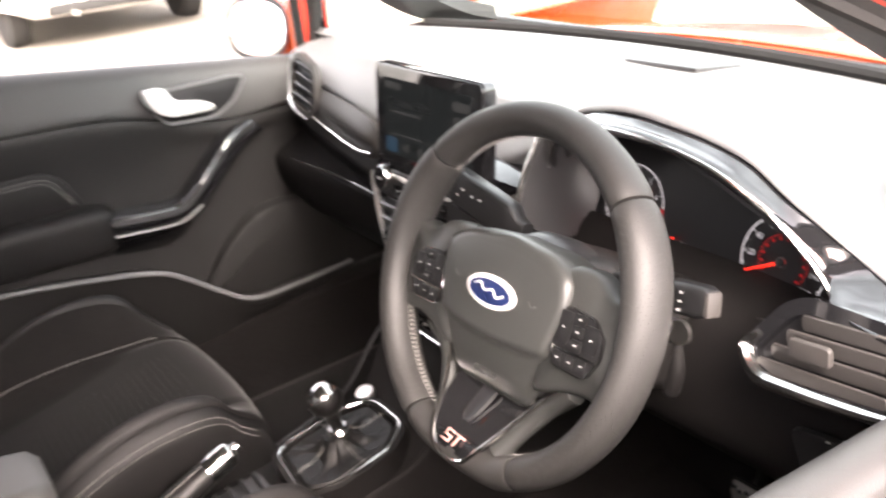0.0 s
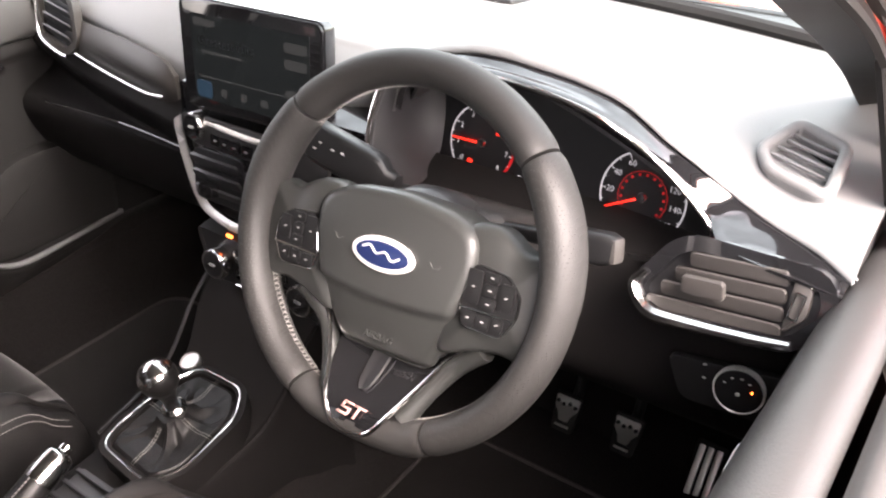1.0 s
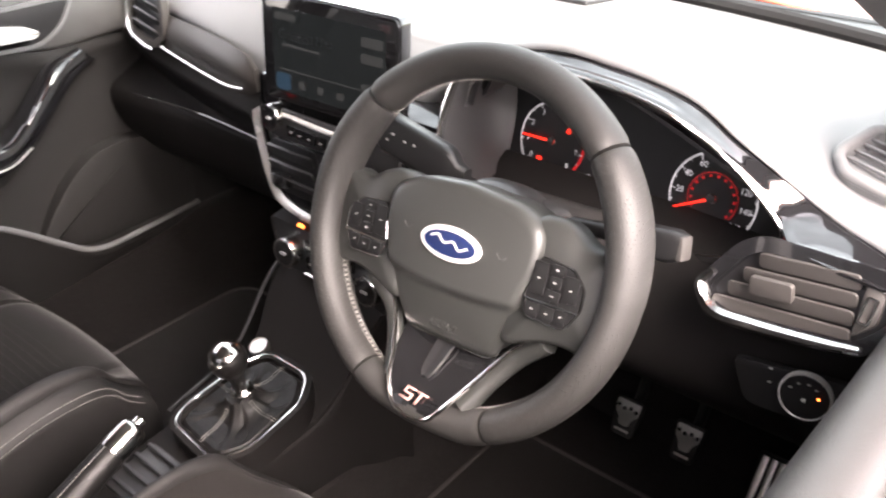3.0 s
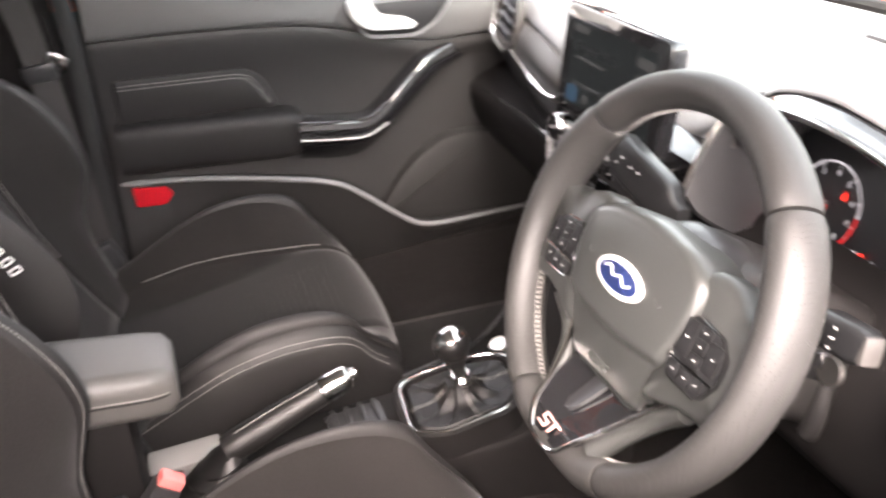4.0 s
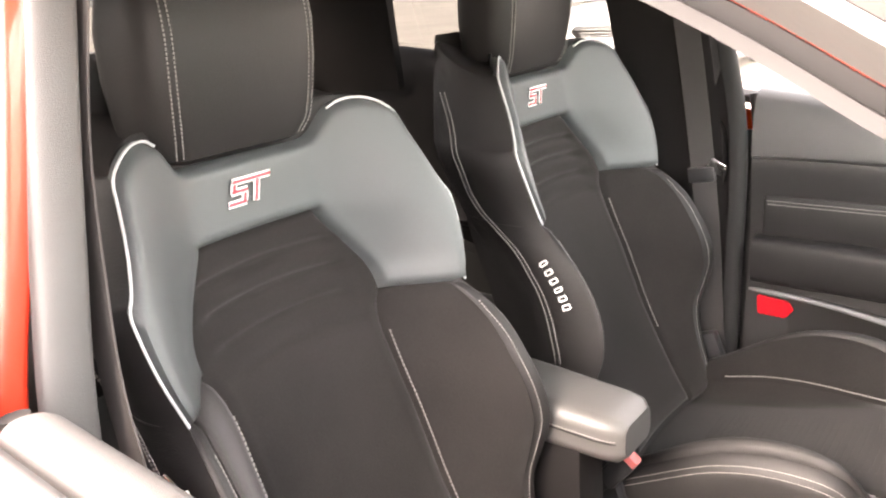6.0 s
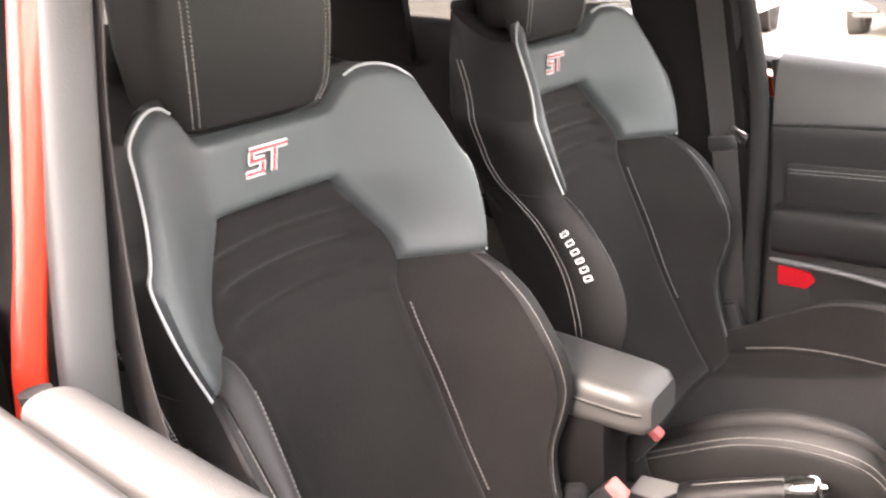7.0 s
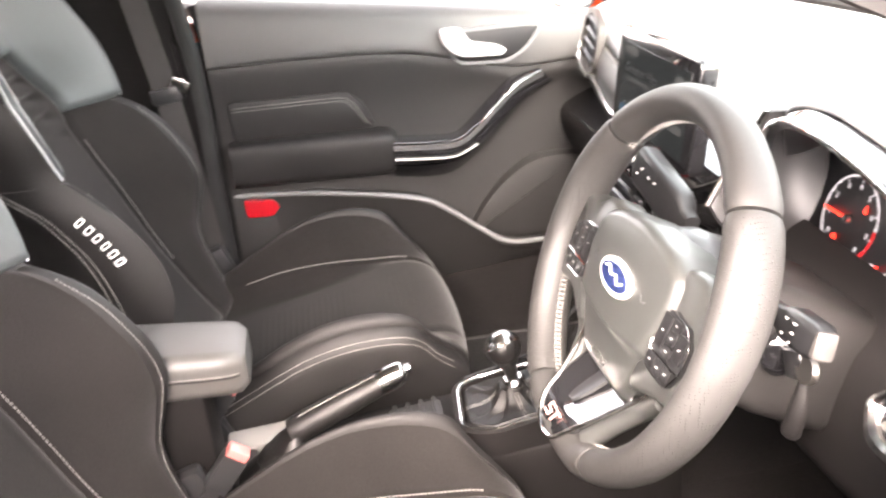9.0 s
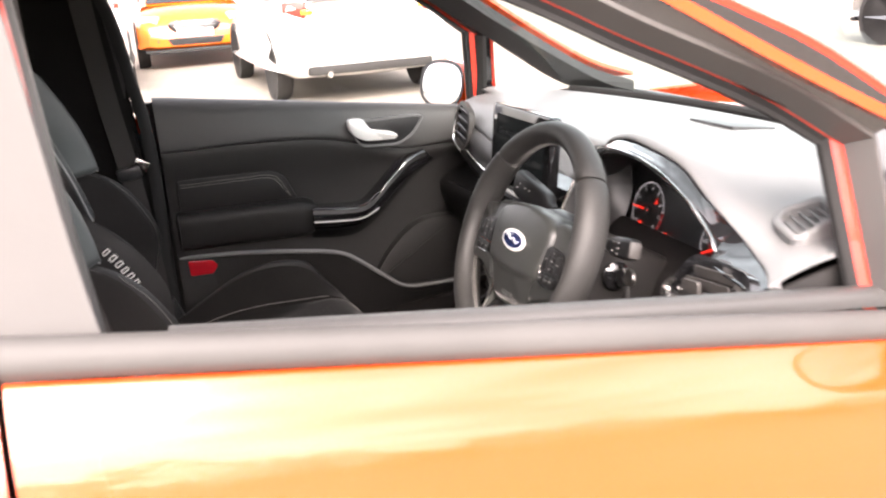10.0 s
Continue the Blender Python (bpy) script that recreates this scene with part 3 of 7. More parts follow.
# road wheels, tailgate skin and rear window
for sx in (-1, 1):
    for y in (1.28, -1.22):
        w = tagged(part("road_wheel", lathe([(0.20, -0.09), (0.29, -0.095), (0.305, -0.06), (0.305, 0.06), (0.29, 0.095), (0.20, 0.09)], pose(sx * 0.77, y, 0.305, 0, 90, 0), 32), M_TYRE),
                   "black tyre of the red car on the tarmac", "wheel", kind="structure")
        part("rim", lathe([(0.02, 0.05), (0.06, 0.07), (0.17, 0.075), (0.205, 0.05)], pose(sx * 0.77, y, 0.305, 0, 90 * sx, 0), 28), M_ALU, w, "silver rim")
rows = [[Vector((x * w, y - 0.05 * (1 - x * x), z)) for x in (-1, -0.6, 0, 0.6, 1)] for y, z, w in ((-1.86, 0.26, 0.76), (-1.94, 0.40, 0.80), (-1.94, 0.62, 0.80), (-1.88, 0.86, 0.76), (-1.82, 0.97, 0.66))]
tagged(part("tailgate_skin", sheet(rows, 0.01, 4, 4), M_RED), "orange-red painted tailgate", "tailgate", kind="structure")
rows = [[Vector((x * w, y - 0.03 * (1 - x * x), z)) for x in (-1, -0.5, 0, 0.5, 1)] for y, z, w in ((-1.81, 0.98, 0.60), (-1.70, 1.20, 0.55), (-1.61, 1.35, 0.50))]
ob = tagged(part("window_tail", sheet(rows, 0, 4, 3), M_TINT), "dark tinted rear window", "window", kind="structure")


# ---------------------------------------------------------------- doors
def door(side):
    s = side
    name = "door_1" if s > 0 else "door_2"
    d = thing(name, (s * 0.75, -0.08, 0.3), "closed orange-red driver's door with its window down" if s > 0 else
              "closed passenger door with black grained trim and a chrome handle", "door", kind="structure")
    ys = (-0.627, -0.45, -0.2, 0.05, 0.25, 0.44)
    # painted skin with a shoulder crease
    rows = [[(s * x, y, z + (belt(s, y) - belt(s, 0)) * f) for y in ys] for x, z, f in
            ((0.794, 0.854, 1.22), (0.803, 0.851, 1.22), (0.832, 0.803, 1.2), (0.8475, 0.755, 1.15), (0.859, 0.71, 1.1), (0.868, 0.65, 1.0), (0.872, 0.58, 0.6), (0.865, 0.42, 0.2), (0.83, 0.27, 0.0), (0.80, 0.22, 0))]
    part("outer_skin", sheet(rows, 0.006, 5, 5), M_RED, d, "glossy orange-red painted metal")
    # weather strip and top of the trim
    rows = [[(s * x, y, 0.856 - 0.172 * y + z) for y in ys] for x, z in ((0.803, 0.001), (0.808, 0.010), (0.806, 0.022), (0.798, 0.031), (0.786, 0.032), (0.776, 0.022))]
    part("waist_moulding", sheet(rows, 0.004, 5, 3), M_GREYTRIM, d, "grey rubber strip along the window")
    ys = (-0.50, -0.40, -0.25, -0.05, 0.15, 0.30, 0.42)
    # upper pad
    seamz = lambda y: 0.849 - 0.060 * ease(-0.11, 0.10, y) if s < 0 else 0.824 + 0.02 * ease(-0.4, 0.0, y) - 0.05 * ease(0.05, 0.35, y) - (0.035 + 0.05 * ease(-0.1, 0.4, y) if s > 0 else 0)
    if s < 0:
        ys = (-0.455, -0.42, -0.25, -0.05, 0.15, 0.30, 0.40)
    rows = [[(s * x, y, belt(s, y) + z) for y in ys] for x, z in ((0.768, -0.018), (0.764, -0.003), (0.750, 0.002), (0.730, -0.004), (0.715, -0.022), (0.704, -0.06))]
    rows += [[(s * 0.700, y, seamz(y) + 0.012) for y in ys], [(s * 0.704, y, seamz(y) + 0.002) for y in ys], [(s * 0.716, y, seamz(y) - 0.004) for y in ys]]
    part("upper_pad", sheet(rows, 0.006, 5, 4), M_DOORPAD, d, "soft dark grey grained plastic")
    # main panel
    rows = [[(s * 0.716, y, seamz(y) + 0.002) for y in ys], [(s * 0.713, y, seamz(y) - 0.02) for y in ys], [(s * 0.722, y, 0.74) for y in ys], [(s * 0.722, y, 0.66) for y in ys], [(s * 0.715, y, 0.56) for y in ys],
            [(s * 0.705, y, 0.45) for y in ys], [(s * 0.70, y, 0.30) for y in ys]]
    part("inner_panel", sheet(rows, 0.006, 5, 4), M_PLASTIC, d, "black grained plastic")
    drop = -0.12 if s > 0 else 0.0
    # stitched insert above the armrest
    o = round_poly([(-0.43, 0.685), (-0.132, 0.685), (-0.136, 0.700), (-0.158, 0.752), (-0.190, 0.774), (-0.43, 0.777)], 0.012)
    m = axes((s * 0.7215, 0, 0), (0, 1, 0), (0, 0, 1))
    if s < 0:
        part("insert", plate(o, 0.013, m, 0.006), M_LEATHER, d, "stitched black leather")
        for dz in (0.0, 0.007):
            part("stitching", seam([(s * 0.7085, -0.42, 0.765 - dz), (s * 0.7085, -0.26, 0.764 - dz), (s * 0.7085, -0.200, 0.762 - dz), (s * 0.7085, -0.176 - dz * 0.5, 0.748 - dz), (s * 0.7085, -0.150 - dz * 0.5, 0.702)], 0.0045, 0.0009, 0.003), M_STITCH, d, "pale twin thread")
    # armrest
    rows = []
    for y, wz, wx in ((-0.44, 0.092, 0.05), (-0.40, 0.096, 0.052), (-0.25, 0.096, 0.058), (-0.135, 0.096, 0.066), (-0.108, 0.088, 0.064), (-0.096, 0.070, 0.055)):
        top = 0.695 - 0.004 * ease(-0.4, -0.1, y)
        rows.append([Vector((s * (0.722 - a * wx), y, top - 0.5 * 0.096 + b * wz)) for a, b in
                     ((0, 0.5), (0.55, 0.5), (0.86, 0.46), (0.98, 0.34), (1.0, 0.1), (0.96, -0.2), (0.85, -0.42), (0.6, -0.5), (0, -0.5))])
    bm = bmesh.new()
    skin(bm, [crom(r, 3) for r in rows], close_u=True, caps=True)
    part("armrest", bm, M_LEATHER, d, "black leather-grained armrest")
    # grab handle: gloss sweep with a bright line
    up = [(-0.106, 0.660, 0.666), (-0.03, 0.656, 0.659), (0.025, 0.655, 0.658), (0.062, 0.657, 0.676), (0.118, 0.667, 0.722), (0.168, 0.682, 0.757), (0.225, 0.700, 0.774)]
    lo = [(-0.106, 0.656, 0.630), (-0.03, 0.652, 0.624), (0.025, 0.651, 0.624), (0.070, 0.655, 0.643), (0.130, 0.668, 0.690), (0.188, 0.684, 0.732), (0.246, 0.704, 0.752)]
    bk = [(-0.106, 0.700, 0.580), (-0.03, 0.700, 0.570), (0.025, 0.700, 0.576), (0.080, 0.700, 0.612), (0.148, 0.705, 0.672), (0.208, 0.71, 0.728), (0.256, 0.716, 0.745)]
    tp = [(-0.106, 0.700, 0.672), (-0.03, 0.695, 0.666), (0.025, 0.692, 0.665), (0.058, 0.694, 0.684), (0.112, 0.700, 0.732), (0.162, 0.708, 0.768), (0.222, 0.716, 0.782)]
    up, lo, bk, tp = [[(y, x, z + drop) for y, x, z in q] for q in (up, lo, bk, tp)]
    rows = [[(s * x, y, z) for y, x, z in line] for line in (tp, up, lo, bk)]
    part("grab_handle", sheet(rows, 0.006, 6, 3), M_GLOSS, d, "glossy black curved grab handle")
    rows = [[(s * (x - 0.004), y, z - 0.002) for y, x, z in up], [(s * (x - 0.006), y, z - 0.012) for y, x, z in up]]
    part("handle_trim", sheet(rows, 0.002, 6, 1, smooth_v=False), M_SATIN, d)
    part("bright_strip", tube([(s * (x - 0.005), y, z + 0.004) for y, x, z in lo[:4]], 0.0016, 6, 8), M_SILVER, d, "thin chrome line")
    part("window_switch", block((0.012, 0.05, 0.008), pose(s * 0.700, 0.175, 0.752, 30, 0, 0), 0.003), M_SATIN, d)
    # door pull
    cup = round_poly([(0.030, 0.884), (0.028, 0.838), (0.050, 0.812), (0.150, 0.806), (0.195, 0.830), (0.228, 0.878), (0.20, 0.884)], 0.02)
    cup = [(y, z - 0.006 + drop) for y, z in cup]
    mm = axes((s * 0.7005, 0, 0), (0, 1, 0), (0, 0, 1))
    f = -1 if s > 0 else 1
    part("handle_recess", plate(cup, 0.006 * f, mm, 0.004), M_SATIN, d, "dark recess round the handle")
    part("recess_rim", frame_plate(cup, inset(cup, 0.006), 0.010 * f, mm), M_LITPAD, d)
    lev = round_poly([(0.012, 0.884), (0.053, 0.884), (0.072, 0.853), (0.128, 0.842), (0.148, 0.830), (0.138, 0.820), (0.058, 0.824), (0.032, 0.836), (0.014, 0.858)], 0.010)
    part("handle", plate(lev, 0.018 * f, axes((s * (0.692 if s < 0 else 0.704), 0, drop), (0, 1, 0), (0, 0, 1)), 0.006), M_HANDLE, d, "pale satin silver pull handle")
    # lower pocket with its lip
    lip = [(-0.45, 0.716, 0.575), (-0.30, 0.690, 0.572), (-0.15, 0.640, 0.566), (-0.055, 0.606, 0.555), (0.0, 0.606, 0.520), (0.06, 0.612, 0.470), (0.118, 0.622, 0.428), (0.20, 0.640, 0.412), (0.40, 0.690, 0.395)]
    rows = [[(s * (x + 0.035), y, z - 0.004) for y, x, z in lip], [(s * (x + 0.006), y, z + 0.004) for y, x, z in lip], [(s * x, y, z - 0.003) for y, x, z in lip],
            [(s * (x + 0.004), y, z - 0.02) for y, x, z in lip], [(s * (x * 0.4 + 0.41), y, 0.36) for y, x, z in lip], [(s * 0.69, y, 0.26) for y, x, z in lip]]
    part("pocket", sheet(rows, 0.005, 5, 3), M_PLASTIC, d, "moulded door pocket")
    part("pocket_lip", tube([(s * (x - 0.001), y, z) for y, x, z in lip], 0.0055, 8, 6), M_LITPAD, d, "paler lip of the door pocket")
    # loudspeaker pod
    pod = round_poly([(0.040, 0.43), (0.085, 0.500), (0.140, 0.556), (0.200, 0.590), (0.28, 0.592), (0.40, 0.565), (0.40, 0.38), (0.10, 0.40)], 0.05, 6)
    part("speaker_pod", plate(pod, 0.045 * f, axes((s * 0.725, 0, 0), (0, 1, 0), (0, 0, 1)), 0.022), M_PLASTIC, d, "moulded loudspeaker pod")
    o = round_poly([(-0.432, 0.567), (-0.369, 0.560), (-0.358, 0.544), (-0.374, 0.524), (-0.430, 0.526)], 0.006)
    part("reflector", plate(o, 0.006 * f, axes((s * 0.7085, 0, 0), (0, 1, 0), (0, 0, 1)), 0.002), M_REFLECT, d, "red reflector")
    return d


pdoor = door(-1)
ddoor = door(1)
for s, d in ((-1, pdoor), (1, ddoor)):
    part("edge_seal", tube([(s * 0.722, -0.372 - (0.09 if s > 0 else 0), 0.40), (s * 0.728, -0.40 - (0.09 if s > 0 else 0), 0.56), (s * 0.728, -0.43 - (0.09 if s > 0 else 0), 0.76), (s * 0.735, -0.462 - (0.08 if s > 0 else 0), belt(s, -0.46) - 0.01)], 0.012, 8, 5), M_RUBBER, d, "black rubber along the rear edge")

# rear end of the passenger door: red metal, its shade painted as black
part("door_end", sheet([[(-0.734, y, 0.30), (-0.740, y, 0.6), (-0.740, y, 0.90)] for y in (-0.62, -0.52, -0.425)], 0.006, 3, 3), M_RUBBER, pdoor, "red door end, painted black for its shade")

# window frames of the front doors
def window_surround(side, post_low, post_high, roof_pts, d):
    """The frame round the glass: an upright and a roof line that meet in a crisp corner."""
    s = side
    run = Vector(roof_pts[0]) - Vector(post_high)
    q = math.hypot(run.y, run.z)
    ny, nz = run.z / q, -run.y / q

    def line(dx, up, out):
        """up: shift of the upright ahead; out: shift of the roof line outwards."""
        low = (post_low[0] + s * dx, post_low[1] + up, post_low[2])
        corner = (post_high[0] + s * dx, post_high[1] + up, post_high[2] + (out - ny * up) / nz)
        return [low, corner], [corner] + [(x + s * dx, y + ny * out, z + nz * out) for x, y, z in roof_pts]

    def rail(a, b, mat, name, label):
        (ua, ra), (ub, rb) = line(*a), line(*b)
        bm = sheet([ua, ub], 0.006, 6, 1, smooth_v=False)
        part(name, join(bm, sheet([ra, rb], 0.006, 6, 1, smooth_v=False)), mat, d, label)
    rail((-0.034, 0.006, 0.0145), (-0.030, 0.020, 0.023), M_RUBBER, "run_channel", "black rubber glass channel")
    rail((-0.034, 0.006, 0.0145), (-0.027, 0.007, 0.0155), M_RUBBER, "channel_lip", "black rubber lip")
    rail((-0.032, 0.018, 0.022), (-0.027, 0.043, 0.031), M_REDUNLIT, "inner_frame", "orange-red painted window frame")
    rail((-0.029, 0.042, 0.030), (0.004, 0.054, 0.046), M_GREYTRIM, "frame_return", "grey inner face of the door frame")
    rail((0.003, 0.052, 0.045), (0.012, 0.095, 0.086), M_GLOSS, "outer_frame", "gloss black door frame")
    rail((0.011, 0.094, 0.085), (0.014, 0.104, 0.094), M_REDUNLIT, "frame_edge", "orange-red painted edge")


window_surround(1, (0.784, 0.268, 0.815), (0.725, 0.248, 1.012), [(0.718, 0.165, 1.062), (0.710, 0.068, 1.108), (0.697, -0.015, 1.146), (0.677, -0.11, 1.194), (0.660, -0.30, 1.274), (0.645, -0.47, 1.318)], ddoor)
window_surround(-1, (-0.768, 0.370, 0.870), (-0.722, 0.345, 1.065), [(-0.694, 0.20, 1.165), (-0.672, 0.05, 1.245), (-0.647, -0.2, 1.32), (-0.632, -0.47, 1.355)], pdoor)
# rear uprights of the door frames
for s, d in ((1, ddoor), (-1, pdoor)):
    z0 = belt(s, -0.5) - 0.02
    a = [(s * 0.775, -0.548, z0), (s * (lean(1.05) + 0.030), -0.566, 1.05), (s * (lean(1.2) + 0.030), -0.584, 1.2), (s * (lean(1.33) + 0.030), -0.60, 1.33)]
    b = [(x - s * 0.004, y - 0.085, z) for x, y, z in a]
    # Gloss black upright; the sky mirrored in it is painted as plain grey.
    part("rear_upright", band(a, b, 0.010), M_GREYTRIM, d, "rear upright of the window, sky reflection painted grey")
# passenger glass and quarter light
ob = part("window_glass", band([(-0.772, 0.36, 0.87), (-0.772, 0.0, 0.92), (-0.772, -0.46, 0.98)], [(-0.70, 0.34, 1.07), (-0.655, 0.05, 1.25), (-0.625, -0.47, 1.36)], 0), M_PANE, pdoor, "clear raised window")
ob.visible_shadow = False
for s in (-1, 1):
    tri = [(s * 0.735, 0.44, 0.885), (s * 0.735, 0.66, 0.885), (s * 0.715, 0.44, 1.02)]
    bm = bmesh.new()
    bm.faces.new([bm.verts.new(p) for p in tri])
    ob = part("window_quarter", bm, M_PANE)
    ob.visible_shadow = False
    tagged(ob, "small triangular front quarter window", "window", kind="structure")
    part_bm = tube([(s * 0.728, 0.405, 0.86), (s * 0.722, 0.405, 0.95), (s * 0.69, 0.395, 1.07)], 0.02, 8, 4, flat=0.7)
    tagged(part("quarter_post", part_bm, M_RUBBER), "black upright beside the quarter window", "pillar", kind="structure")
    tagged(part("quarter_sill", tube([(s * 0.735, 0.39, 0.868), (s * 0.73, 0.55, 0.868), (s * 0.72, 0.70, 0.875)], 0.022, 8, 4), M_PLASTIC), "dark sill below the quarter window", "sill", kind="structure")


# ---------------------------------------------------------------- outside: parked cars
def parked_car(at, turn, paint, label, front):
    """A small hatchback: x across, y ahead, built round its middle."""
    c = thing("parked_car", at, label, "car", "parked cars")
    m = pose(at[0], at[1], at[2], 0, 0, turn)

    def put(bm):
        bmesh.ops.transform(bm, matrix=m, verts=bm.verts)
        return bm
    st = [(-2.02, 0.34, 0.62, 0.70), (-1.98, 0.30, 0.86, 0.80), (-1.90, 0.27, 0.98, 0.86), (-1.2, 0.24, 1.0, 0.89), (0.0, 0.24, 0.96, 0.89), (0.9, 0.24, 0.93, 0.88), (1.5, 0.26, 0.86, 0.86), (1.88, 0.28, 0.72, 0.80), (2.0, 0.34, 0.55, 0.68)]
    rows = [[Vector((a * w, y, lo + (hi - lo) * b)) for a, b in ((-0.86, 0), (-1, 0.25), (-1, 0.62), (-0.93, 0.9), (-0.6, 1), (0, 1.03), (0.6, 1), (0.93, 0.9), (1, 0.62), (1, 0.25), (0.86, 0))] for y, lo, hi, w in st]
    bm = bmesh.new()
    skin(bm, [crom(r, 2, True) for r in rows], close_u=True, caps=True)
    part("body", put(bm), paint, c)
    st = [(-1.96, 0.92, 0.94, 0.72), (-1.75, 0.92, 1.38, 0.66), (-1.2, 0.95, 1.48, 0.64), (-0.3, 0.95, 1.48, 0.64), (0.3, 0.93, 1.40, 0.64), (1.15, 0.90, 0.92, 0.72)]
    rows = [[Vector((a * w, y, lo + (hi - lo) * b)) for a, b in ((-1.12, 0), (-1.1, 0.2), (-0.95, 0.85), (-0.8, 1), (0, 1.03), (0.8, 1), (0.95, 0.85), (1.1, 0.2), (1.12, 0))] for y, lo, hi, w in st]
    bm = bmesh.new()
    skin(bm, [crom(r, 2) for r in rows], close_u=False)
    part("roof", put(bm), paint, c)
    # glass, slightly proud
    for name, rows in (("rear_window", [[Vector((x * 0.6, -1.985 + 0.0, 1.0)) for x in (-1, 0, 1)], [Vector((x * 0.52, -1.80, 1.36)) for x in (-1, 0, 1)]]),
                       ("windscreen", [[Vector((x * 0.66, 1.13, 0.96)) for x in (-1, 0, 1)], [Vector((x * 0.56, 0.36, 1.41)) for x in (-1, 0, 1)]])):
        part(name, put(sheet(rows, 0.01, 3, 1, smooth_v=False)), M_GLOSS, c, "dark glass")
    for sx in (-1, 1):
        for y0, y1 in ((-1.6, -0.75), (-0.68, 0.25)):
            rows = [[Vector((sx * 0.725, y0, 1.0)), Vector((sx * 0.725, y1 + 0.25, 1.0))], [Vector((sx * 0.64, y0 + 0.1, 1.38)), Vector((sx * 0.64, y1, 1.38))]]
            part("side_window", put(sheet(rows, 0.01, 3, 1, smooth_v=False)), M_GLOSS, c, "dark glass")
        for y in (-1.25, 1.25):
            w = part("wheel", put(lathe([(0.20, -0.09), (0.31, -0.09), (0.32, -0.05), (0.32, 0.07), (0.30, 0.09), (0.20, 0.09)], pose(sx * 0.80, y, 0.32, 0, 90, 0), 24)), M_TYRE, c, "black tyre")
            part("rim", put(lathe([(0.02, 0.03), (0.06, 0.05), (0.19, 0.06), (0.20, 0.03)], pose(sx * 0.82, y, 0.32, 0, 90 * sx, 0), 20)), M_ALU, w, "silver wheel rim")
            part("wheel_arch", put(lathe([(0.35, -0.05), (0.37, 0.09), (0.34, 0.09)], pose(sx * 0.80, y, 0.34, 0, 90 * sx, 0), 24)), M_TYRE, c)
        part("tail_lamp", put(block((0.24, 0.10, 0.17), pose(sx * 0.70, -1.90, 0.92, 0, 0, sx * 28), 0.03)), M_TAIL, c, "red tail lamp")
        part("rear_indicator", put(block((0.12, 0.06, 0.05), pose(sx * 0.60, -1.985, 0.90, 0, 0, sx * 14), 0.02)), M_AMBER, c, "amber indicator")
        part("headlamp", put(block((0.30, 0.14, 0.13), pose(sx * 0.64, 1.80, 0.72, 0, 0, -sx * 24), 0.04)), M_HEAD, c, "clear headlamp")
        part("fog_lamp", put(block((0.14, 0.05, 0.08), pose(sx * 0.60, 1.965, 0.42, 0, 0, -sx * 14), 0.02)), M_SATIN, c)
    part("rear_bumper", put(block((1.62, 0.16, 0.20), pose(0, -1.98, 0.46), 0.06, 3)), paint, c)
    part("diffuser", put(block((1.30, 0.14, 0.10), pose(0, -1.99, 0.34), 0.03)), M_TYRE, c)
    part("tailpipe", put(lathe([(0.022, 0), (0.03, 0), (0.03, 0.12), (0.022, 0.12)], pose(-0.45, -2.0, 0.30, 90, 0, 0), 14)), M_CHROME, c)
    part("number_plate", put(block((0.52, 0.012, 0.11), pose(0, -2.068, 0.60), 0.002)), M_WHITE, c, "pale plate")
    g = part("grille", put(plate(round_poly([(-0.34, 0.06), (-0.40, 0.0), (-0.30, -0.10), (0.30, -0.10), (0.40, 0.0), (0.34, 0.06)], 0.03), 0.02, pose(0, 2.0, 0.64, 90, 0, 180), 0.004)), M_GLOSS, c, "dark grille")
    for k in range(5):
        part("grille_bar", put(block((0.60 - 0.03 * abs(k - 2), 0.008, 0.010), pose(0, 2.022, 0.56 + 0.032 * k), 0.002)), M_CHROME, g)
    part("lower_grille", put(plate(round_poly([(-0.42, 0.05), (-0.36, -0.05), (0.36, -0.05), (0.42, 0.05)], 0.02), 0.02, pose(0, 1.99, 0.40, 90, 0, 180), 0.004)), M_SATIN, c)
    part("front_plate", put(block((0.52, 0.012, 0.11), pose(0, 2.025, 0.52), 0.002)), M_WHITE, c, "pale plate")
    part("skirt", put(block((1.50, 0.12, 0.05), pose(0, 1.94, 0.27), 0.02)), M_TYRE, c)
    return c


parked_car((-9.05, 1.78, 0), 91, M_WHITEPAINT, "white hatchback seen from its tail on the tarmac", "tail")
parked_car((-14.3, 0.62, 0), -92, M_ORANGEPAINT, "orange hatchback facing across the car park", "nose")
parked_car((-11.4, -1.30, 0), -90, M_WHITEPAINT, "white hatchback parked facing the red car", "nose")
parked_car((-9.3, -4.0, 0), -86, M_WHITEPAINT, "white hatchback parked behind the red car", "nose")
parked_car((-5.6, 9.0, 0), 80, M_DARKPAINT, "dark hatchback parked ahead across the tarmac", "tail")

parked_car((9.5, -3.4, 0), 96, M_DARKPAINT, "dark hatchback parked across the way", "tail")

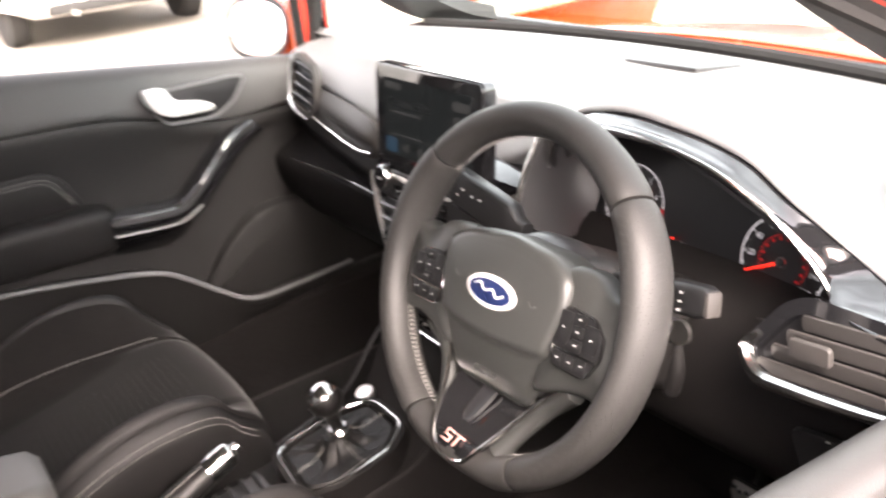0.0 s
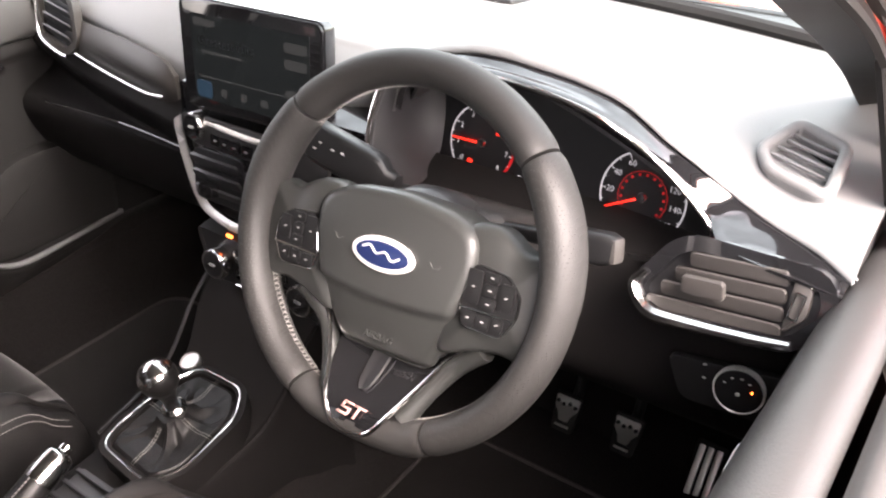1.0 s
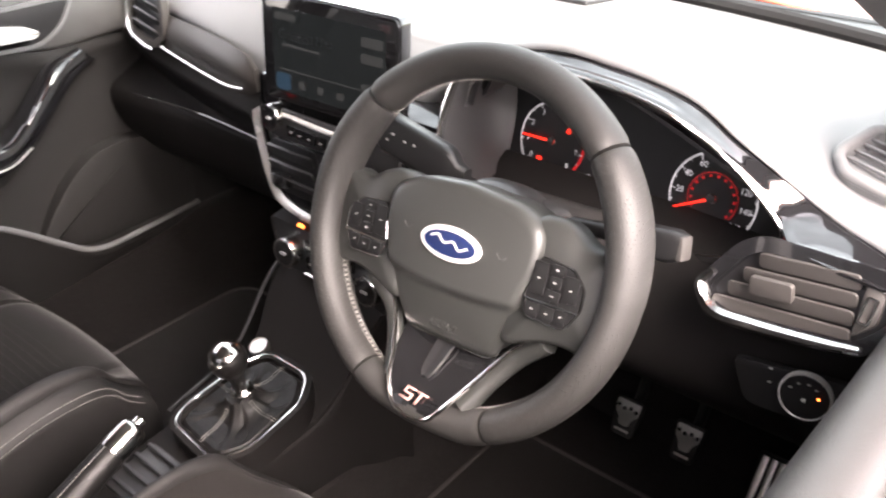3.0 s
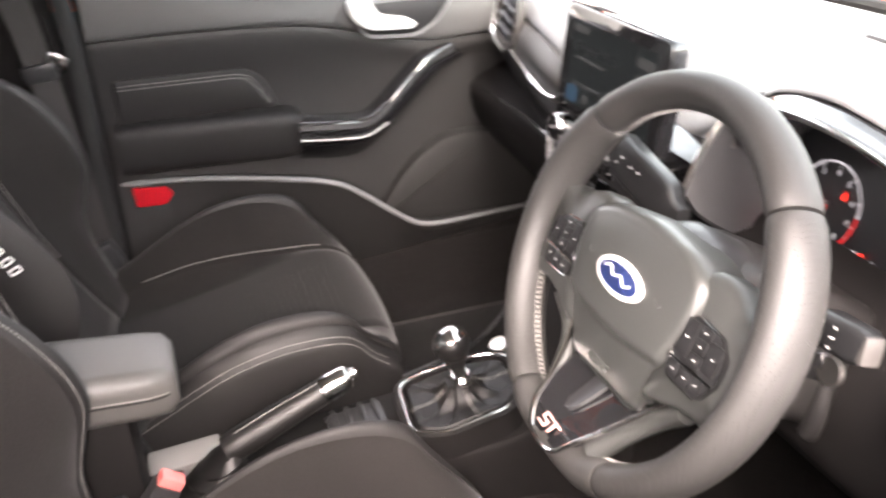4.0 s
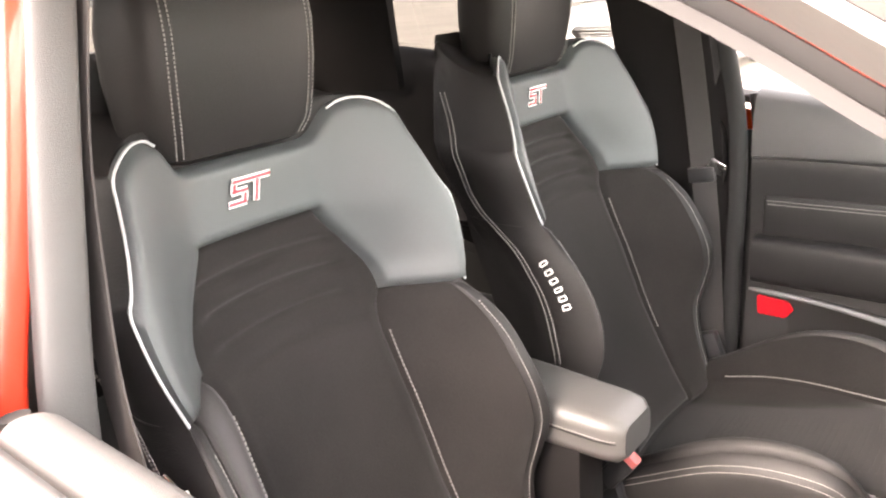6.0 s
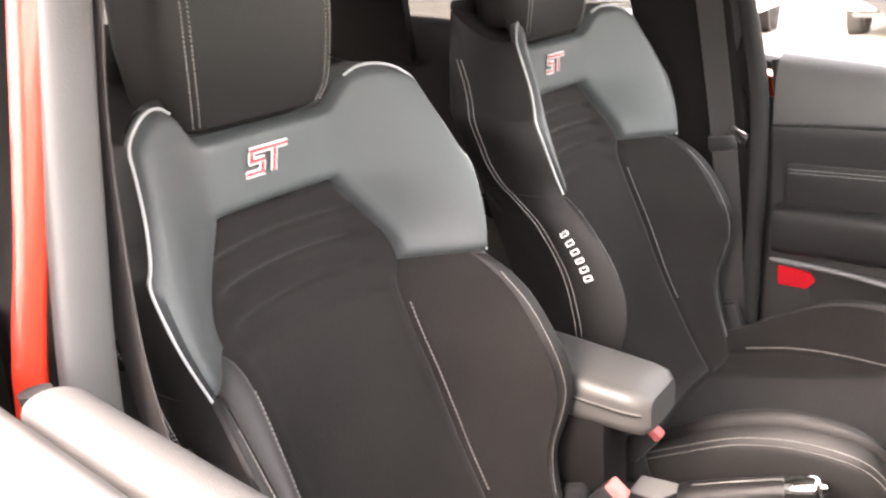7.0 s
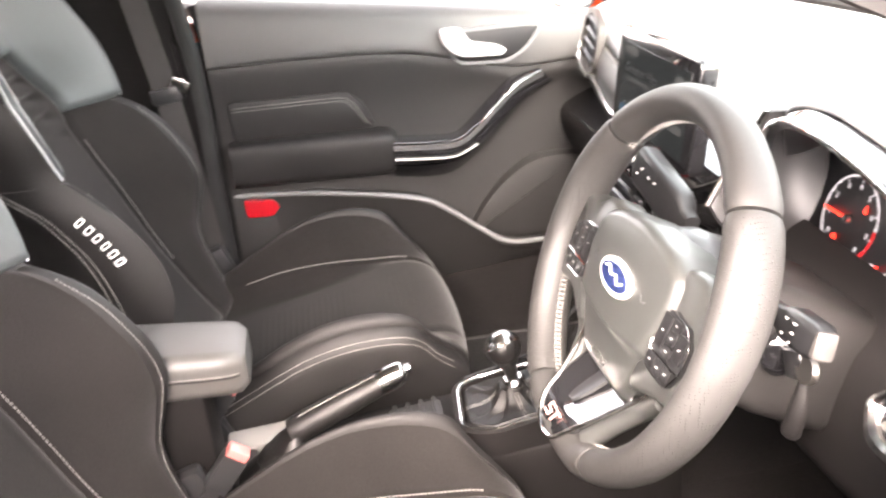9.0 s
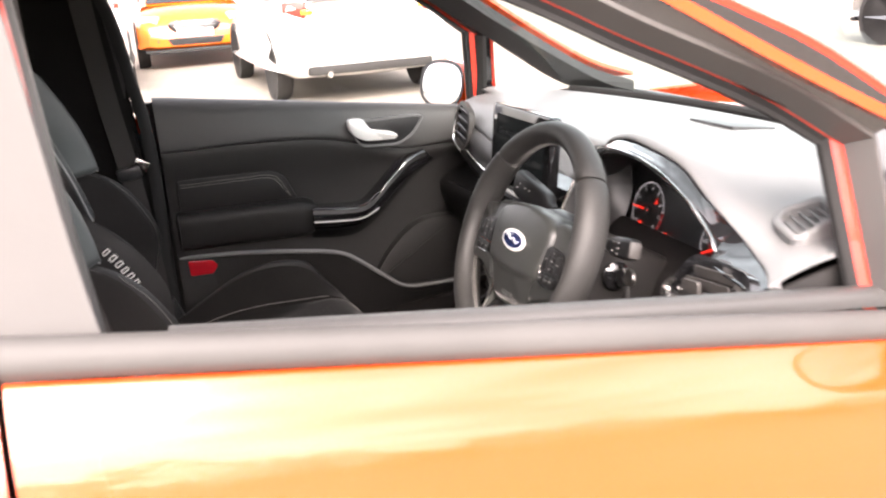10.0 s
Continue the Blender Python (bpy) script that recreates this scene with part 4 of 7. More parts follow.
# a hedge along the driver's side of the car park, mirrored in the door
rnd = random.Random(11)
verts, faces = [], []
for k in range(12000):
    y = rnd.uniform(-26, 46)
    tall = 4.2 + 1.5 * math.sin(y * 0.45 + 1.0) + 0.8 * math.sin(y * 1.3) + 0.4 * math.sin(y * 3.1 + 2)
    z = tall * rnd.random() ** 0.7 + rnd.uniform(-0.1, 0.15)
    c = Vector((24 + rnd.uniform(-0.9, 0.9) * (1 - 0.3 * z / 7), y, max(0.08, z)))
    u = Vector((rnd.uniform(-1, 1), rnd.uniform(-1, 1), rnd.uniform(-0.6, 1))).normalized()
    w = u.orthogonal().normalized()
    a = rnd.uniform(0.16, 0.32)
    n = len(verts)
    verts += [c - u * a, c + w * a * 0.5, c + u * a, c - w * a * 0.5]
    faces.append((n, n + 1, n + 2, n + 3))
leaves = bpy.data.meshes.new("hedge")
leaves.from_pydata(verts, [], faces)
leaves.materials.append(M_LEAF)
hedge = new("hedge", leaves)
tagged(hedge, "tall dark green leafy hedge along the car park", "hedge", kind="stuff")

# mirrors on the front doors
def door_mirror(s):
    d = thing("door_mirror", (s * 0.84, 0.40, 0.88), "orange-red door mirror on a short black foot", "mirror", "door mirrors")
    c = Vector((s * 0.885, 0.352, 0.923 if s < 0 else 0.868))
    m = axes(c, (1, -s * 0.42, 0), (0, 0.22, 1))
    def oval(w, h, n=30):
        return [(w * math.copysign(abs(math.cos(a)) ** 0.75, math.cos(a)), h * math.copysign(abs(math.sin(a)) ** 0.8, math.sin(a))) for a in [2 * math.pi * i / n for i in range(n)]]
    bm = bmesh.new()
    skin(bm, [[m @ Vector((x, y, -z)) for x, y in oval(w, h)] for z, w, h in ((0.0, 0.084, 0.062), (0.0, 0.092, 0.070), (0.03, 0.096, 0.074), (0.07, 0.088, 0.068), (0.10, 0.065, 0.05), (0.115, 0.03, 0.024))], close_u=True, caps=True)
    h = part("housing", bm, M_RED, d, "orange-red painted shell")
    part("rim", frame_plate(oval(0.091, 0.069), oval(0.083, 0.061), 0.004, m), M_SATIN, h, "black rim")
    part("mirror_glass", plate(oval(0.082, 0.060), 0.0025, m, 0.001), M_MIRROR, h, "mirror glass reflecting the sky")
    part("foot", tube([(s * 0.80, 0.45, 0.855), (s * 0.84, 0.43, 0.862), (s * 0.88, 0.41, 0.880)], [0.03, 0.024, 0.026], 12, 4), M_SATIN, d, "black foot")
    part("cover", tube([(s * 0.775, 0.410, 0.88), (s * 0.785, 0.410, 0.95), (s * 0.755, 0.400, 1.05)], [0.032, 0.028, 0.012], 10, 4, flat=0.5), M_RED, d)
    return d


door_mirror(-1)
door_mirror(1)


# ---------------------------------------------------------------- front seats
BACK = [(0.40, 0.205, -0.470, 0.015, 0.122), (0.46, 0.222, -0.510, 0.026, 0.128), (0.55, 0.247, -0.560, 0.048, 0.134), (0.60, 0.254, -0.583, 0.082, 0.133),
        (0.65, 0.253, -0.603, 0.116, 0.132), (0.70, 0.247, -0.623, 0.131, 0.131), (0.74, 0.244, -0.640, 0.130, 0.130), (0.79, 0.242, -0.660, 0.117, 0.130), (0.82, 0.234, -0.674, 0.101, 0.136),
        (0.838, 0.226, -0.683, 0.087, 0.149), (0.87, 0.235, -0.697, 0.092, 0.148), (0.90, 0.242, -0.709, 0.096, 0.131), (0.940, 0.246, -0.722, 0.096, 0.103), (0.955, 0.245, -0.725, 0.093, 0.094),
        (1.00, 0.235, -0.730, 0.080, 0.094), (1.03, 0.227, -0.733, 0.068, 0.094), (1.05, 0.220, -0.735, 0.060, 0.094), (1.09, 0.206, -0.737, 0.045, 0.094)]
SEAT_TOP = [(0.0, 1.043), (0.090, 1.044), (0.106, 1.051), (0.128, 1.078), (0.150, 1.087), (0.175, 1.085), (0.198, 1.072), (0.214, 1.050), (0.226, 1.025), (0.242, 0.985)]


def seat_level(z):
    return table(BACK, z)


def back_point(s, v, proud=0.0):
    """Front of the backrest: s across (-2 to 2, 1 at the panel seam), v the height, past 0.955 a share of the rise to the top edge."""
    a = abs(s)
    z = v
    if v > 0.955:
        w, c, b, p = seat_level(0.955 + (v - 0.955))
        x = a * p if a <= 1 else p + (w - p) * (a - 1)
        top = table(SEAT_TOP, x)[0]
        z = 0.955 + (top - 0.955) * (v - 0.955) / (1.09 - 0.955)
        w2, c, b, p2 = seat_level(z)
    else:
        w, c, b, p = seat_level(z)
        x = a * p if a <= 1 else p + (w - p) * (a - 1)
    y = c + b * ease(p * 0.86, w + 0.010, x) * 1.03 + 0.008 * ease(0.0, 0.17, x) + proud
    return Vector((math.copysign(x, s), y, z))


CUSH = [(-0.60, 0.372, 0.020, 0.240, 0.194), (-0.46, 0.392, 0.066, 0.246, 0.187), (-0.32, 0.422, 0.116, 0.250, 0.176), (-0.22, 0.447, 0.114, 0.250, 0.166), (-0.13, 0.466, 0.080, 0.246, 0.154),
        (-0.085, 0.467, 0.034, 0.232, 0.146), (-0.055, 0.455, 0.012, 0.212, 0.136), (-0.036, 0.432, 0.004, 0.198, 0.128), (-0.030, 0.40, 0.0, 0.190, 0.126), (-0.036, 0.345, 0.0, 0.186, 0.126), (-0.05, 0.29, 0.0, 0.180, 0.126)]


def cushion_row(k, proud=0.0, cols=None):
    y, c, b, w, p = CUSH[k] if isinstance(k, int) else k
    out = []
    for s in cols:
        a = abs(s)
        x = a * p if a <= 1 else p + (w - 0.018 - p) * (a - 1)
        z = c + b * ease(0.145, 0.226, x) * (1 - 0.15 * ease(0.216, 0.24, x)) + proud
        bend = 0.028 * (x / 0.25) ** 2 * ease(-0.2, -0.06, y)
        out.append(Vector((math.copysign(x, s), y - bend, z)))
    return out


def front_seat(cx):
    seat = thing("front_seat", (cx, -0.30, 0.22), "black bucket seat with suede centre, grey leather shoulders and pale piping", "car seat", "front seats")
    at = Vector((cx, 0, 0))

    def world_rows(rows):
        return [[v + at for v in r] for r in rows]
    levels = [0.40, 0.43, 0.46, 0.505, 0.55, 0.60, 0.65, 0.70, 0.74, 0.765, 0.79, 0.815, 0.838, 0.87, 0.90, 0.928, 0.955, 0.975, 1.0, 1.02, 1.04, 1.06, 1.075, 1.09]
    cols = [-2 + 4 * k / 40 for k in range(41)]
    # core with sides and back
    rows = []
    for v in levels:
        front = [back_point(s, v, -0.012 + 0.009 * ease(1.86, 2.0, abs(s))) for s in cols]
        r, l = front[-1], front[0]
        c = seat_level(min(v, 1.09))[1]
        k_ = 1 - 0.12 * ease(1.03, 1.09, v)
        rise = 0.060 * ease(0.965, 1.09, v)
        tuck = 0.022 * ease(1.01, 1.09, v)
        side = [(0.006 * k_, -0.018 * k_), (0.010 * k_, -0.050 * k_), (0.002 * k_, -0.090 * k_), (-0.012 * k_, -0.125 * k_), (-0.035 * k_, -0.168 * k_)]
        right = [Vector((r.x + dx - tuck * (abs(dy) / 0.168) ** 1.3, r.y + dy, r.z - 0.004 + rise * (abs(dy) / 0.168) ** 1.3)) for dx, dy in side]
        left = [Vector((l.x - dx + tuck * (abs(dy) / 0.168) ** 1.3, l.y + dy, l.z - 0.004 + rise * (abs(dy) / 0.168) ** 1.3)) for dx, dy in reversed(side)]
        yb = c - 0.085
        bk = [Vector((x * (r.x - 0.05), min(yb, right[-1].y), r.z + rise)) for x in (1, 0.6, 0.2, -0.2, -0.6, -1)]
        rows.append(front + right + bk + left)
    # domed top behind the shoulders
    top = rows[-1]
    mid = Vector((0, -0.825, 0))
    for f, up in ((0.97, 0.003), (0.90, 0.006), (0.60, 0.006)):
        rows.append([Vector((q.x * f, mid.y + (q.y - mid.y) * f, q.z * f + 1.068 * (1 - f) + up)) for q in top])
    bm = bmesh.new()
    skin(bm, world_rows(rows), close_u=True, caps=True)
    core = part("backrest", bm, M_LEATHER, seat, "black leather sides of the backrest", sharp=50)

    def panel(name, ss, vs, proud, mat, label, crease=False):
        rows = []
        for i, v in enumerate(vs):
            r = []
            for j, s in enumerate(ss):
                edge = i in (0, len(vs) - 1) or j in (0, len(ss) - 1)
                near = i in (1, len(vs) - 2) or j in (1, len(ss) - 2)
                q = back_point(s, v, -0.007 if edge else (proud * 0.75 if near else proud))
                if crease and not edge:
                    for z0, deep in ((0.918, 0.0100), (0.886, 0.0110), (0.852, 0.0085), (0.820, 0.0040)):
                        q.y -= deep * math.exp(-((q.z - z0 + 0.5 * q.x ** 2) / 0.0075) ** 2) * ease(0.13, 0.09, abs(q.x))
                r.append(q)
            rows.append(r)
        b2 = bmesh.new()
        skin(b2, world_rows(rows))
        bmesh.ops.recalc_face_normals(b2, faces=b2.faces)
        part(name, b2, mat, seat, label, sharp=60)

    def span(a, b, n):
        return [a + (b - a) * k / n for k in range(n + 1)]
    panel("centre_panel", span(-1, 1, 30), [0.41] + span(0.42, 0.78, 20) + span(0.785, 0.948, 48) + [0.953], 0.002, M_SUEDE, "black suede centre with creases near the top", True)
    for sx in (-1, 1):
        panel("bolster", [sx * q for q in [1.0, 1.03] + span(1.08, 1.80, 13) + [1.83]], [0.405, 0.415] + span(0.43, 0.825, 24) + [0.834, 0.838], 0.003, M_SUEDE, "black suede side bolster")
        panel("bolster_edge", [sx * q for q in [1.81, 1.84] + span(1.87, 1.97, 5) + [2.0]], [0.405, 0.415] + span(0.43, 0.825, 24) + [0.832, 0.836], 0.003, M_LEATHER, "black leather edge of the bolster")
    # shoulder panel: one hide over the top and down either side
    ss = [-2.0, -1.96] + span(-1.9, -1.06, 13) + [-1.02, -1.0] + span(-0.95, 0.95, 24) + [1.0, 1.02] + span(1.06, 1.9, 13) + [1.96, 2.0]
    vs = [0.839, 0.846] + span(0.855, 0.945, 8) + [0.9555, 0.962] + span(0.97, 1.075, 10) + [1.084, 1.09]
    b2 = bmesh.new()
    grid = []
    for v in vs:
        r = []
        for s in ss:
            inner = abs(s) <= 1.0001 and v <= 0.956
            edge = inner or abs(s) > 1.99 or v in (vs[0], vs[-1])
            near = abs(s) > 1.95 or v in (vs[1], vs[-2]) or (abs(s) < 1.03 and v < 0.965)
            r.append(b2.verts.new(back_point(s, v, -0.007 if edge else (0.010 if near else 0.013)) + at))
        grid.append(r)
    for i in range(len(vs) - 1):
        for j in range(len(ss) - 1):
            if vs[i + 1] < 0.957 and abs(ss[j]) <= 1.0001 and abs(ss[j + 1]) <= 1.0001:
                continue
            b2.faces.new((grid[i][j], grid[i][j + 1], grid[i + 1][j + 1], grid[i + 1][j]))
    bmesh.ops.delete(b2, geom=[v for v in b2.verts if not v.link_faces], context="VERTS")
    part("shoulder_panel", b2, M_SHOULDER, seat, "grey leather shoulders of the backrest", sharp=70)
    for sx in (-1, 1):
        # pale piping along the shoulder, from the waist seam up to the headrest notch
        edge = [back_point(sx * 2.0, v, 0.002) + at for v in span(0.840, 1.09, 14)]
        edge = [e + Vector((sx * 0.001, 0, 0)) for e in edge] + [back_point(sx * q, 1.09, 0.003) + at for q in (1.85, 1.65, 1.45, 1.3)]
        part("piping", tube(edge, 0.0016, 8, 3), M_PIPING, seat, "silver-grey piping")
        # thread down the panel seam
        part("stitching", seam([back_point(sx * 1.02, v, 0.0025) + at for v in span(0.545, 0.795, 8)], 0.0060, 0.0010, 0.0042), M_STITCH, seat, "pale thread")
        part("stitching", seam([back_point(sx * 1.865, v, 0.0035) + at for v in span(0.45, 0.815, 9)], 0.0050, 0.0007, 0.0032), M_STITCH, seat, "pale thread")
        # twin thread on the side
        for k, (dx, dy) in enumerate(((0.0080, -0.070), (0.0062, -0.080))):
            pts = []
            for v in span(0.50, 0.83, 10) + span(0.85, 1.07, 7):
                q = back_point(sx * 2.0, v, -0.01)
                pts.append(q + at + Vector((sx * (dx - 0.001), dy - 0.024 * ease(0.80, 0.88, v) + 0.040 * ease(0.70, 0.55, v), 0)))
            part("stitching", seam(pts, 0.0048, 0.0010, 0.0033), M_STITCH, seat, "pale twin thread")
        # waist seam across the side
        q = back_point(sx * 2.0, 0.838, -0.012) + at
        part("seam", tube([q + Vector((sx * dx, dy, -0.004)) for dx, dy in ((0.0005, -0.001), (0.0062, -0.018), (0.0102, -0.050), (0.0022, -0.090), (-0.0118, -0.125))], 0.0013, 6, 4), M_RUBBER, seat, "sunk seam at the waist")
        # maker's mark on the bolster side: plain white blocks
        for k in range(6):
            v = 0.786 - 0.0128 * k
            q = back_point(sx * 2.0, v, -0.01) + at
            q2 = back_point(sx * 2.0, v - 0.01, -0.01) + at
            m = axes(q + Vector((sx * 0.0102, -0.034, 0.0)), (q2 - q), Vector((0, -1, 0)))
            wide = 0.0088 if k not in (0, 3) else 0.0078
            part("mark_block", frame_plate(rounded(wide, 0.015, 0.002, 2), inset(rounded(wide, 0.015, 0.002, 2), 0.0022), 0.0012 * sx, m), M_WHITE, seat, "small white embroidered block")
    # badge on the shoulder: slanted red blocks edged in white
    q = back_point(0, 1.000, 0.0148) + at + Vector((0.010, -0.001, 0.022))
    m = axes(q, (-1, 0, 0), (0, -0.10, 1)) @ Matrix.Diagonal((0.86, 0.80, 1, 1))
    def slant(pts):
        return [(x + 0.28 * y, y) for x, y in pts]
    strokes = ((-0.030, 0.036, 0.0115, 0.0175), (-0.030, -0.0235, 0.0, 0.0115), (-0.030, -0.004, -0.0025, 0.0035), (-0.0105, -0.004, -0.014, -0.0025), (-0.034, -0.004, -0.0185, -0.0125), (0.010, 0.0165, -0.0185, 0.0115))
    shapes = [slant([(x0, y0), (x1, y0), (x1, y1), (x0, y1)]) for x0, x1, y0, y1 in strokes]
    white, red = bmesh.new(), bmesh.new()
    for sh in shapes:
        sh = sh[::-1] if sum(a[0] * b[1] - b[0] * a[1] for a, b in zip(sh, sh[1:] + sh[:1])) < 0 else sh
        plate(inset(sh, -0.0020), 0.0010, m, 0, white)
        plate(inset(sh, 0.0008), 0.0016, m, 0, red)
    badge = part("badge", white, M_WHITE, seat, "slanted white-edged red emblem", sharp=0)
    part("badge_fill", red, M_REDPRINT, badge, sharp=0)
    # headrest
    rows = []
    for z, w, d0, d1 in ((1.044, 0.085, -0.745, -0.795), (1.052, 0.108, -0.728, -0.806), (1.08, 0.120, -0.716, -0.810), (1.14, 0.128, -0.706, -0.810), (1.19, 0.129, -0.703, -0.808), (1.24, 0.122, -0.708, -0.800), (1.265, 0.105, -0.720, -0.790), (1.275, 0.07, -0.735, -0.775)):
        o = rounded(2 * w, d0 - d1, min(0.035, (d0 - d1) * 0.42), 5)
        rows.append([Vector((x, (d0 + d1) / 2 + y + 0.010 * (1 - (x / w) ** 2) * (1 if y > 0 else 0), z)) + at for x, y in o])
    bm = bmesh.new()
    skin(bm, rows, close_u=True, caps=True)
    hr = part("headrest", bm, M_LEATHER, seat, "black leather headrest")
    for sx in (-1, 1):
        for dx in (0.0, 0.008):
            part("stitching", seam([(cx + sx * (0.096 + dx - 0.010 * ease(1.10, 1.05, z)), -0.715 + 0.010 * (1 - ((0.096 + dx) / 0.129) ** 2) + yy, z) for z, yy in ((1.056, -0.012), (1.08, -0.001), (1.14, 0.0085), (1.19, 0.0115), (1.24, 0.0065))], 0.0046, 0.0007, 0.0030), M_STITCH, hr, "pale twin thread")
        part("headrest_post", tube([(cx + sx * 0.055, -0.765, 1.00), (cx + sx * 0.055, -0.765, 1.06)], 0.006, 10, 2), M_SATIN, seat, "dark post")
    # cushion
    ccols = [-2 + 4 * k / 36 for k in range(37)]
    shape = zip(crom([(y, c, b) for y, c, b, w, p in CUSH], 4), crom([(w, p, 0) for y, c, b, w, p in CUSH], 4))
    stations = [(u.x, u.y, max(0.0, u.z), v.x, v.y) for u, v in shape]
    rows = []
    for stn in stations:
        top = cushion_row(stn, -0.008, ccols)
        r, l = top[-1], top[0]
        zb = 0.27
        sd = [(0.014, -0.010), (0.020, -0.030), (0.018, -0.08), (0.004, -0.5)]
        right = [Vector((r.x + dx, r.y - (0.01 if k == 3 else 0), max(zb, r.z + dz))) for k, (dx, dz) in enumerate(sd)]
        left = [Vector((l.x - dx, l.y - (0.01 if k == 3 else 0), max(zb, l.z + dz))) for k, (dx, dz) in reversed(list(enumerate(sd)))]
        rows.append(top + right + left)
    bm = bmesh.new()
    skin(bm, world_rows(rows), close_u=True, caps=True)
    part("cushion", bm, M_LEATHER, seat, "black leather sides of the seat cushion", sharp=50)

    def cpanel(name, ss, proud, mat, label):
        rws = []
        for i, stn in enumerate(stations[:-4]):
            base, low = cushion_row(stn, proud, ss), cushion_row(stn, -0.005, ss)
            rws.append([low[j] if j in (0, len(ss) - 1) or i in (0, len(stations) - 5) else base[j] for j in range(len(ss))])
        b2 = bmesh.new()
        skin(b2, world_rows(rws))
        part(name, b2, mat, seat, label, sharp=60)
    # Cushion panels use the darker suede copy in place of shade.
    cpanel("seat_panel", span(-1, 1, 24), 0.002, M_SHADESUEDE, "black ribbed suede seat")
    for sx in (-1, 1):
        cpanel("seat_bolster", [sx * q for q in [1.0, 1.04] + span(1.10, 1.66, 12) + [1.70]], 0.003, M_SHADESUEDE, "black suede seat bolster")
        cpanel("seat_edge", [sx * q for q in [1.68, 1.72] + span(1.76, 1.97, 6) + [2.0]], 0.004, M_LEATHER, "black leather edge of the cushion")
        part("stitching", seam([cushion_row(stn, 0.0035, [sx * 1.02])[0] + at for stn in stations[5:20:2]], 0.0052, 0.0011, 0.0036), M_STITCH, seat, "pale thread")
        for dz in (0.004, 0.013):
            pts = []
            for stn in stations[4:26:2]:
                q = cushion_row(stn, -0.008, [sx * 2.0])[0]
                pts.append(q + at + Vector((sx * (0.013 + dz * 0.5), 0, -0.006 - dz)))
            part("stitching", seam(pts, 0.0046, 0.0006, 0.0030), M_STITCH, seat, "pale twin thread")
    # fine ribs pressed into the seat
    ribs = bmesh.new()
    for k in range(26):
        y = -0.40 + 0.0115 * k
        stn = table([r for r in CUSH[:7]], y)
        r = cushion_row((y, *stn), 0.0026, [-0.55 + 1.1 * j / 8 for j in range(9)])
        tube([v + at + Vector((0, 0, -0.0009)) for v in r], 0.0012, 4, 1, bm=ribs)
    tagged(part("ribbing", ribs, M_SHADESUEDE, seat), kind="stuff")
    # base, rails, recliner and buckle side
    part("seat_base", block((0.40, 0.44, 0.07), pose(cx, -0.30, 0.285), 0.01), M_SATIN, seat)
    for sx in (-1, 1):
        part("seat_rail", block((0.03, 0.58, 0.03), pose(cx + sx * 0.17, -0.30, 0.235), 0.004), M_ALU, seat, "steel rail")
        part("side_shield", block((0.02, 0.40, 0.09), pose(cx + sx * 0.262, -0.36, 0.335), 0.008), M_PLASTIC, seat, "black plastic shield")
        part("hinge_cover", block((0.03, 0.11, 0.12), pose(cx + sx * 0.255, -0.50, 0.43, 20, 0, 0), 0.012), M_SATIN, seat)
    return seat


driver_seat = front_seat(0.338)
passenger_seat = copy_thing(driver_seat, pose(-0.350, -0.312, 0.231))
tagged(passenger_seat, "black passenger bucket seat with suede centre and grey leather shoulders")

# rear bench, half hidden behind
bench = thing("rear_seat", (0, -1.35, 0.30), "dark rear bench seat with three headrests", "car seat")
part("cushion", block((1.24, 0.48, 0.16), pose(0, -1.22, 0.42, 4, 0, 0), 0.05, 4), M_SUEDE, bench)
for x, w in ((-0.235, 0.80), (0.425, 0.44)):
    part("backrest", block((w, 0.12, 0.56), pose(x, -1.53, 0.72, 16, 0, 0), 0.045, 4), M_LEATHER, bench)
for x in (-0.38, 0.0, 0.38):
    bm = bmesh.new()
    rr = []
    for z, w, d in ((0.99, 0.10, 0.07), (1.0, 0.125, 0.10), (1.06, 0.13, 0.11), (1.10, 0.12, 0.10), (1.125, 0.09, 0.06)):
        rr.append([Vector((x + a, -1.59 + b, z)) for a, b in rounded(2 * w, d, d * 0.4, 4)])
    skin(bm, rr, close_u=True, caps=True)
    part("headrest", bm, M_LEATHER, bench, "black leather rear headrest")


# ---------------------------------------------------------------- dashboard
dash = thing("dashboard", (0, 0.5, 0.6), "dark soft-touch dashboard with gloss black trim and an instrument hood", "dashboard")
# leading edge of the pad, then back to the glass
STATIONS = [
    # x, front edge y z, brow bulge
    (-0.735, 0.300, 0.872), (-0.66, 0.288, 0.866), (-0.56, 0.275, 0.874), (-0.44, 0.268, 0.866), (-0.32, 0.264, 0.850), (-0.22, 0.258, 0.822), (-0.14, 0.250, 0.808), (0.0, 0.245, 0.83), (0.12, 0.240, 0.87)]
def near_end(x):
    """How far the dash has swept ahead towards the passenger's door, 0 to 1."""
    return 1 - ease(-0.56, -0.22, x)


def glass_foot(x):
    """How far ahead the windscreen meets the dash."""
    return 0.765 - 0.13 * (x / 0.7) ** 2


